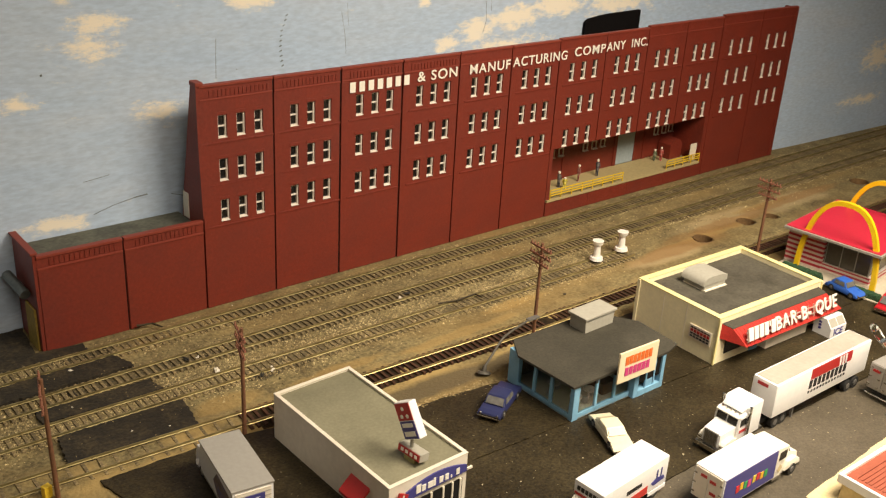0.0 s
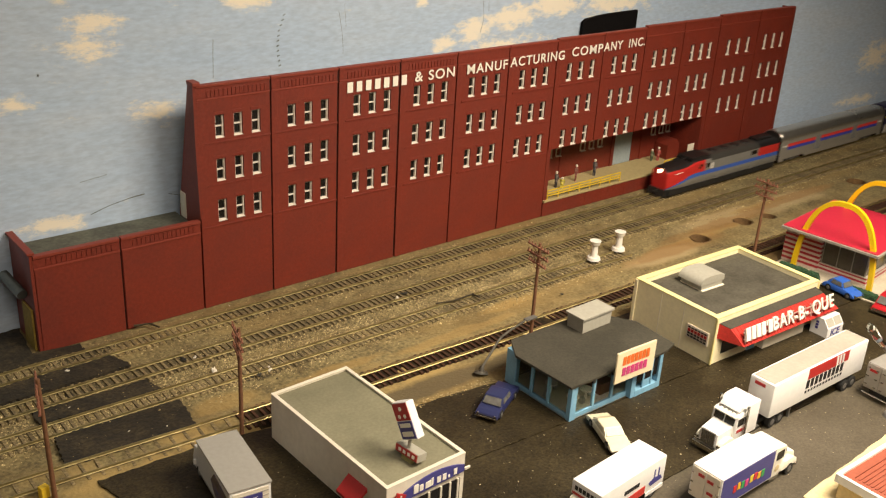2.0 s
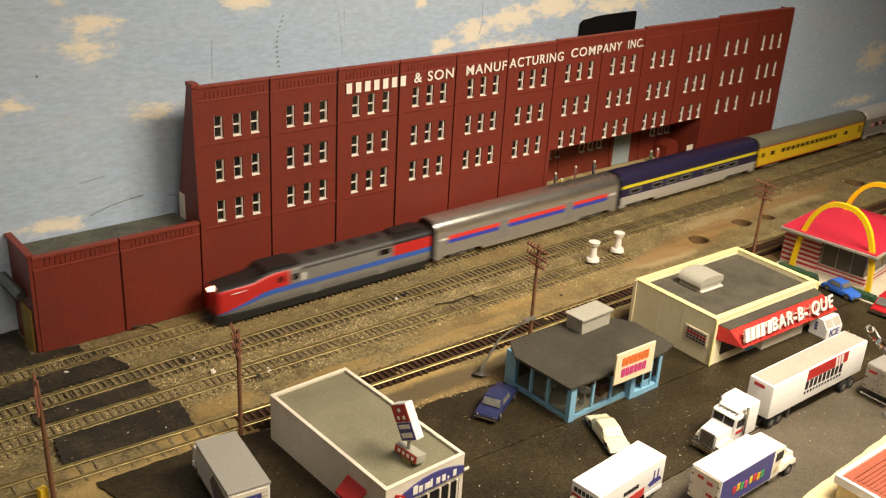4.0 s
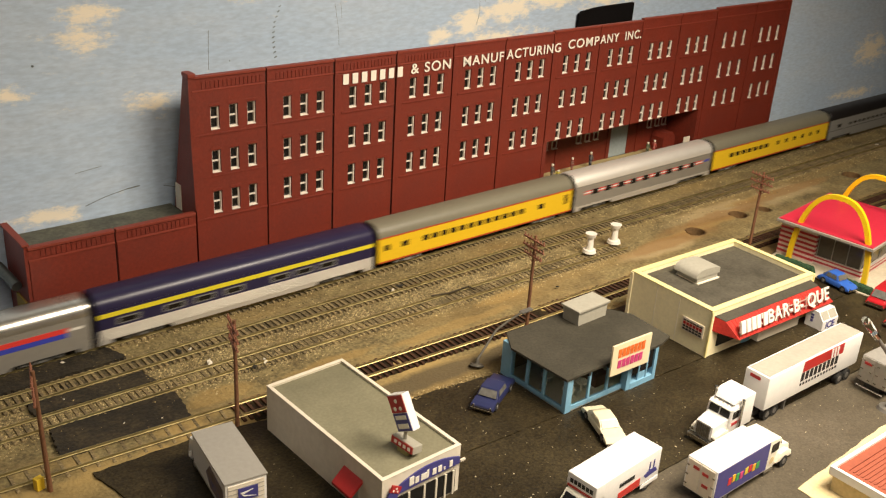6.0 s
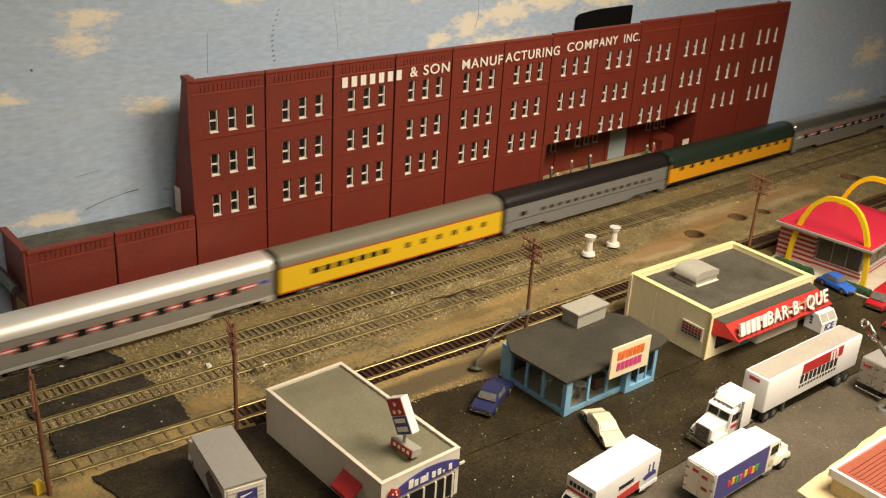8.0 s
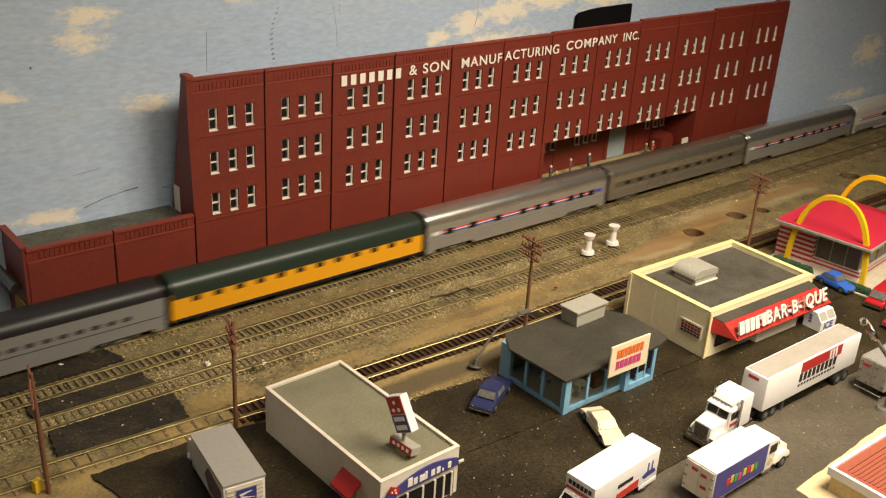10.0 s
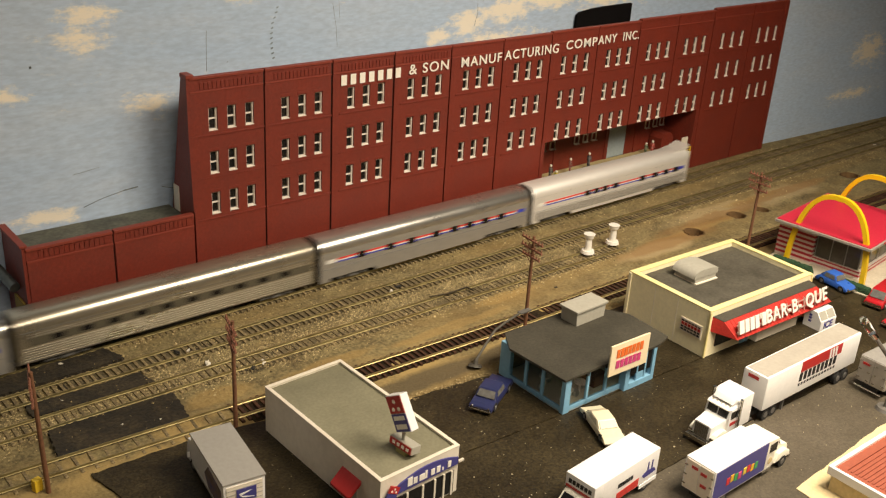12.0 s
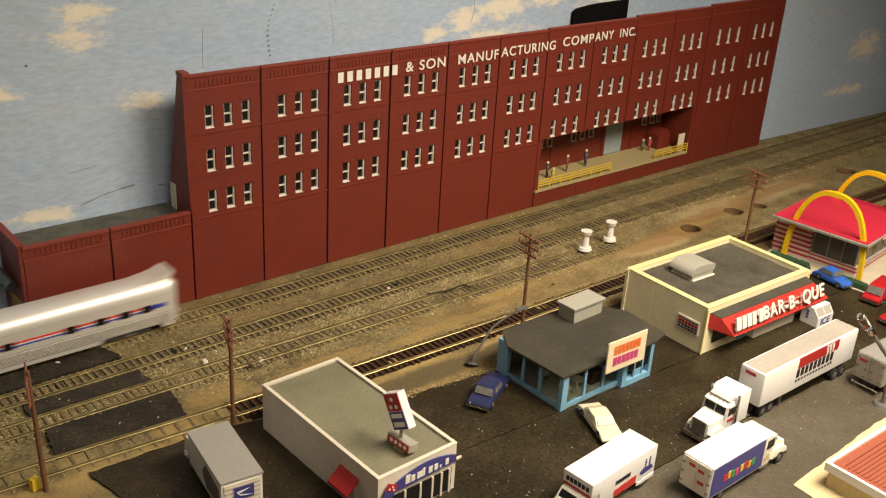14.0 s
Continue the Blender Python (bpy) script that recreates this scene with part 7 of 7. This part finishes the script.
def clutter():
    telephone_pole(-0.0735, -0.2090, 0.0945, turn=-14)
    telephone_pole(0.2270, -0.2235, 0.1000, turn=-6)
    telephone_pole(0.5820, -0.2285, 0.0985, turn=-4)
    telephone_pole(-0.2180, -0.2050, 0.0975, turn=-17, tip=-1)
    for x, y in ((0.4120, -0.1330), (0.4570, -0.1300)):
        t = thing("track_bumper", pose(x, y, 0.0040), "white spool-shaped bumper at the siding's end", "bumper", "white bumpers")
        part("foot", cyl(B(), (0, 0, 0), (0, 0, 0.0034), 0.0080, 0.0070, 20), BUMPER_WHITE, t, smooth=True)
        part("shaft", cyl(B(), (0, 0, 0.0033), (0, 0, 0.0185), 0.0042, 0.0034, 18), BUMPER_WHITE, t, smooth=True)
        part("head", cyl(B(), (0, 0, 0.0184), (0, 0, 0.0228), 0.0052, 0.0066, 20), BUMPER_WHITE, t, smooth=True)
    # street lamp that leans over the track
    t = thing("street_lamp", pose(0.1440, -0.2465, G), "bent grey street lamp leaning over the track", "street lamp")
    part("base", cyl(B(), (0, 0, 0), (0.0005, 0.0004, 0.0018), 0.0068, 0.0052, 18), LAMP_DARK, t, smooth=True)
    part("socket", cyl(B(), (0.0002, 0, 0.0017), (0.0020, 0.0012, 0.0062), 0.0024, 0.0018, 12), LAMP_DARK, t, smooth=True)
    path = [(0.0020, 0.0012, 0.0055), (0.0235, 0.0075, 0.0195), (0.0310, 0.0100, 0.0226), (0.0480, 0.0140, 0.0240), (0.0700, 0.0185, 0.0248)]
    bm = B()
    for a, b in zip(path, path[1:]):
        cyl(bm, a, b, 0.0012, 0.0011, 10)
    part("post", bm, LAMP_DARK, t, smooth=True)
    part("head", box(B(), 0.0690, 0.0830, 0.0165, 0.0215, 0.0238, 0.0258, 0.0006), LAMP_GREY, t)
    # clear-bulbed lamp at the lot's edge
    t = thing("street_lamp", pose(0.3930, -0.5010, G), "grey lamp post with a bare clear bulb on a round foot", "street lamp")
    part("base", cyl(B(), (0, 0, 0), (0, 0, 0.0030), 0.0085, 0.0070, 20), LAMP_GREY, t, smooth=True)
    bm = cyl(B(), (0, 0, 0.0028), (0.0005, 0, 0.040), 0.0019, 0.0017, 12)
    cyl(bm, (0.0005, 0, 0.040), (-0.0195, 0.0160, 0.0700), 0.0017, 0.0017, 12)
    part("post", bm, LAMP_GREY, t, smooth=True)
    part("socket", cyl(B(), (-0.0187, 0.0154, 0.0690), (-0.0220, 0.0180, 0.0735), 0.0028, 0.0028, 14), CHROME, t, smooth=True)
    bm = cyl(B(), (-0.0218, 0.0178, 0.0733), (-0.0300, 0.0240, 0.0850), 0.0031, 0.0036, 14)
    bmesh.ops.create_uvsphere(bm, u_segments=14, v_segments=8, radius=0.0036, matrix=Matrix.Translation((-0.0300, 0.0240, 0.0850)))
    part("bulb", bm, CLEAR, t, "clear glass bulb", smooth=True)
    # scraps
    rng = random.Random(4)
    scrap = mat("white_scrap", (0.72, 0.66, 0.54), 0.7, vary=0.1)
    dark = mat("dark_clump", (0.03, 0.026, 0.018), 0.9, vary=0.4)
    spots = ((-0.049, -0.115, 0.0052, scrap), (-0.008, -0.1385, 0.0042, scrap), (-0.151, -0.046, 0.0036, scrap), (0.169, -0.088, 0.0048, scrap), (-0.052, -0.084, 0.0030, scrap), (0.319, -0.175, 0.0030, dark),
             (-0.020, -0.142, 0.0045, dark), (0.181, -0.0835, 0.0045, dark), (-0.062, -0.082, 0.0050, dark), (-0.145, -0.160, 0.0016, scrap), (-0.170, -0.102, 0.0014, scrap), (-0.118, -0.170, 0.0016, scrap), (1.13, -0.090, 0.004, scrap), (0.02, -0.012, 0.0014, scrap))
    for x, y, r, mm in spots:
        bm = B()
        bmesh.ops.create_icosphere(bm, subdivisions=2, radius=r)
        for v in bm.verts:
            k = 0.6 + 0.7 * noise.noise(v.co * 700 + Vector((x * 90, y * 90, 0)))
            v.co = Vector((v.co.x * k * 1.15, v.co.y * k * 0.6, v.co.z * k * 0.35))
        solid("paper_scrap" if mm is scrap else "dirt_clump", bm, mm, "torn white scrap lying on the ballast" if mm is scrap else "dark clump of dirt on the ballast", "scrap" if mm is scrap else "clump", m=pose(x, y, 0.0026, rng.uniform(-8, 8), rng.uniform(-8, 8), rng.uniform(0, 180)))
    solid("relay_box", box(B(), -0.0030, 0.0030, -0.0025, 0.0025, 0, 0.0095, 0.0004), YELLOW, "small yellow trackside box beside a pole", "trackside box", m=pose(-0.2235, -0.1995, 0, 0, 0, 15))
    # grit and leaves scattered over the asphalt
    bm = B()
    for i in range(1100):
        x, y = rng.uniform(-0.18, 0.62), rng.uniform(-0.51, -0.245)
        r = rng.uniform(0.0002, 0.0007) * (1.6 if rng.random() < 0.1 else 1)
        vs = [bm.verts.new((x + r * math.cos(a) * rng.uniform(0.5, 1.2), y + r * math.sin(a) * rng.uniform(0.5, 1.2), G + 0.0001)) for a in (0, 1.5, 3.1, 4.6)]
        tip = bm.verts.new((x, y, G + r * 0.6))
        for k in range(4):
            bm.faces.new((vs[k], vs[(k + 1) % 4], tip))
    solid("grit", bm, mat("pale_grit", (0.42, 0.36, 0.24), 0.9, vary=0.3), "pale grit scattered over the asphalt", "grit", "stuff")
    crumbs = B()
    for i in range(330):
        x, y = rng.uniform(-0.30, 0.35), rng.uniform(-0.20, -0.012)
        if rng.random() < 0.45:
            x = rng.uniform(-0.28, -0.06)
        r = rng.uniform(0.0003, 0.0008) * (1.8 if rng.random() < 0.12 else 1)
        z = max(ground_z(x, y), 0.0026 if -0.2 < x < -0.09 else -1)
        a0 = rng.uniform(0, 6.3)
        vs = [crumbs.verts.new((x + r * math.cos(a0 + a) * rng.uniform(0.4, 1.3), y + r * math.sin(a0 + a) * rng.uniform(0.4, 1.0), z)) for a in (0, 1.6, 3.1, 4.7)]
        tip = crumbs.verts.new((x, y, z + r * 0.7))
        for k in range(4):
            crumbs.faces.new((vs[k], vs[(k + 1) % 4], tip))
    for i in range(240):
        u = rng.random()
        x, y = 0.025 + 0.140 * u, -0.2525 - 0.012 * u * u - 0.002 * u + 0.0016 * math.sin(u * 19) + rng.gauss(0, 0.0022)
        r = rng.uniform(0.0004, 0.0011)
        a0 = rng.uniform(0, 6.3)
        vs = [crumbs.verts.new((x + r * math.cos(a0 + a) * rng.uniform(0.5, 1.4), y + r * math.sin(a0 + a) * rng.uniform(0.4, 1.0), G)) for a in (0, 1.6, 3.1, 4.7)]
        tip = crumbs.verts.new((x, y, G + r * 0.5))
        for k in range(4):
            crumbs.faces.new((vs[k], vs[(k + 1) % 4], tip))
    twig = mat("dark_twig", (0.045, 0.033, 0.015), 0.85, vary=0.3)
    for points in (((0.1917, -0.1223), (0.2107, -0.1271), (0.2374, -0.1261), (0.2382, -0.1359)), ((-0.0739, -0.0040), (-0.0601, -0.0076), (-0.0556, -0.0190))):
        bm = B()
        for (xa, ya), (xb, yb) in zip(points, points[1:]):
            cyl(bm, (xa, ya, 0.0042), (xb, yb, 0.0044), 0.0011, 0.0008, 7)
        solid("twig", bm, twig, "dark bent twig lying across the ballast", "twig", smooth=True)
    solid("litter", crumbs, mat("tan_crumb", (0.40, 0.30, 0.14), 0.9, vary=0.5), "pale tan crumbs littered over the ballast", "litter", "stuff")
    figurines()


def figurines():
    """Tiny painted figures on the loading dock, one plain mesh each."""
    for x, y, top, turn in ((0.508, 0.026, 0.0195, 10), (0.512, 0.019, 0.0135, 40), (0.549, 0.030, 0.0200, -30), (0.587, 0.032, 0.0205, 20), (0.708, 0.034, 0.0150, 0), (0.717, 0.030, 0.0175, 15)):
        cl = {0.508: (0.03, 0.03, 0.035), 0.512: (0.70, 0.60, 0.05), 0.549: (0.22, 0.04, 0.03), 0.587: (0.02, 0.03, 0.05), 0.708: (0.10, 0.14, 0.07), 0.717: (0.45, 0.06, 0.05)}[x]
        top *= 1.12
        k = top / 0.020
        bm = B()
        for s in (-1, 1):
            cyl(bm, (0.0005 * s, s * 0.0013, 0), (0, s * 0.0009, 0.0095 * k), 0.0009, 0.0012, 8)
        cyl(bm, (0, 0, 0.0090 * k), (0, 0, 0.0162 * k), 0.0020, 0.0023, 10)
        for s in (-1, 1):
            cyl(bm, (0, s * 0.0024, 0.0158 * k), (0.0022, s * 0.0027, 0.0100 * k), 0.0008, 0.0006, 7)
        bmesh.ops.create_uvsphere(bm, u_segments=10, v_segments=7, radius=0.0016, matrix=Matrix.Translation((0, 0, 0.0184 * k)))
        cyl(bm, (0, 0, 0.0190 * k), (0, 0, 0.0203 * k), 0.0019, 0.0014, 10)
        fig = solid("figurine", bm, mat("figurine_paint", cl, 0.6, vary=0.5, grain=250, stain=220, second=(0.60, 0.50, 0.42), amount=0.5), "tiny painted figurine standing on the loading dock", "figurine", smooth=True, m=pose(x, y, 0.0212, 0, 0, turn), group="dock figurines")
        fig.data.materials.append(CREAM)
        for p in fig.data.polygons:
            if p.center.z > 0.0170 * k:
                p.material_index = 1


def corner_house():
    t = thing("corner_building", pose(0.2440, -0.5305, 0.0018, 0, 0, -1.0), "low building with red-brown ribbed roof and white rim", "building")
    w, d, h = 0.26, 0.15, 0.0205
    part("wall", box(B(), 0.003, w - 0.003, -d + 0.003, -0.003, 0, h - 0.004), SAND, t)
    part("roof", box(B(), 0.002, w - 0.002, -d + 0.002, -0.002, h - 0.004, h - 0.0025), ROOF_RUST, t)
    for b in ((0, w, -0.003, 0), (0, w, -d, -d + 0.003), (0, 0.003, -d + 0.003, -0.003), (w - 0.003, w, -d + 0.003, -0.003)):
        part("rim", box(B(), *b, h - 0.0060, h + 0.0010, 0.0004), TRUCK_WHITE, t)
    for b in ((0.003, w - 0.003, -0.010, -0.003), (0.003, 0.010, -d + 0.003, -0.010)):
        part("inner_slope", box(B(), *b, h - 0.0025, h - 0.0012), ROOF_RUST, t)
    for i in range(38):
        y = -0.013 - i * 0.0034
        part("roof_rib", box(B(), 0.011, w - 0.004, y - 0.0008, y + 0.0008, h - 0.0026, h - 0.0014), ROOF_RUST, t)
    part("vent", cyl(B(), (0.058, -0.024, h - 0.003), (0.058, -0.024, h + 0.006), 0.0040, 0.0040, 18), TRUCK_WHITE, t, smooth=True)
    solid("pavement", prism(B(), ragged([(0.205, -0.75), (0.228, -0.5185), (0.36, -0.5125), (0.70, -0.5185), (0.70, -0.75)], 0.0006, 3, 0.01), "z", 0.0002, 0.0019), SAND, "tan concrete pavement round a low building", "pavement", "structure")


# ---- build ----
room()
backdrop()
ground()
roads()
factory()
pizza_shop()
donut_shop()
barbecue_restaurant()
burger_restaurant()
vehicles()
corner_house()
clutter()
train()
tracks()
ballast()


def motions():
    """The train rolls along the main line towards low x and gathers a little speed."""
    head = ((0, 1.2484), (1, 0.9342), (2, 0.6150), (3, 0.2910), (4, -0.0380), (5, -0.3716), (6, -0.7100), (7, -1.0529),
            (8, -1.4003), (9, -1.7521), (10, -2.1083), (11, -2.4687), (12, -2.8333), (13, -3.2020), (14, -3.5747))
    for ob, offset in TRAIN:
        walk(ob, [(t, pose(x + offset, -0.031, 0.0)) for t, x in head])


motions()
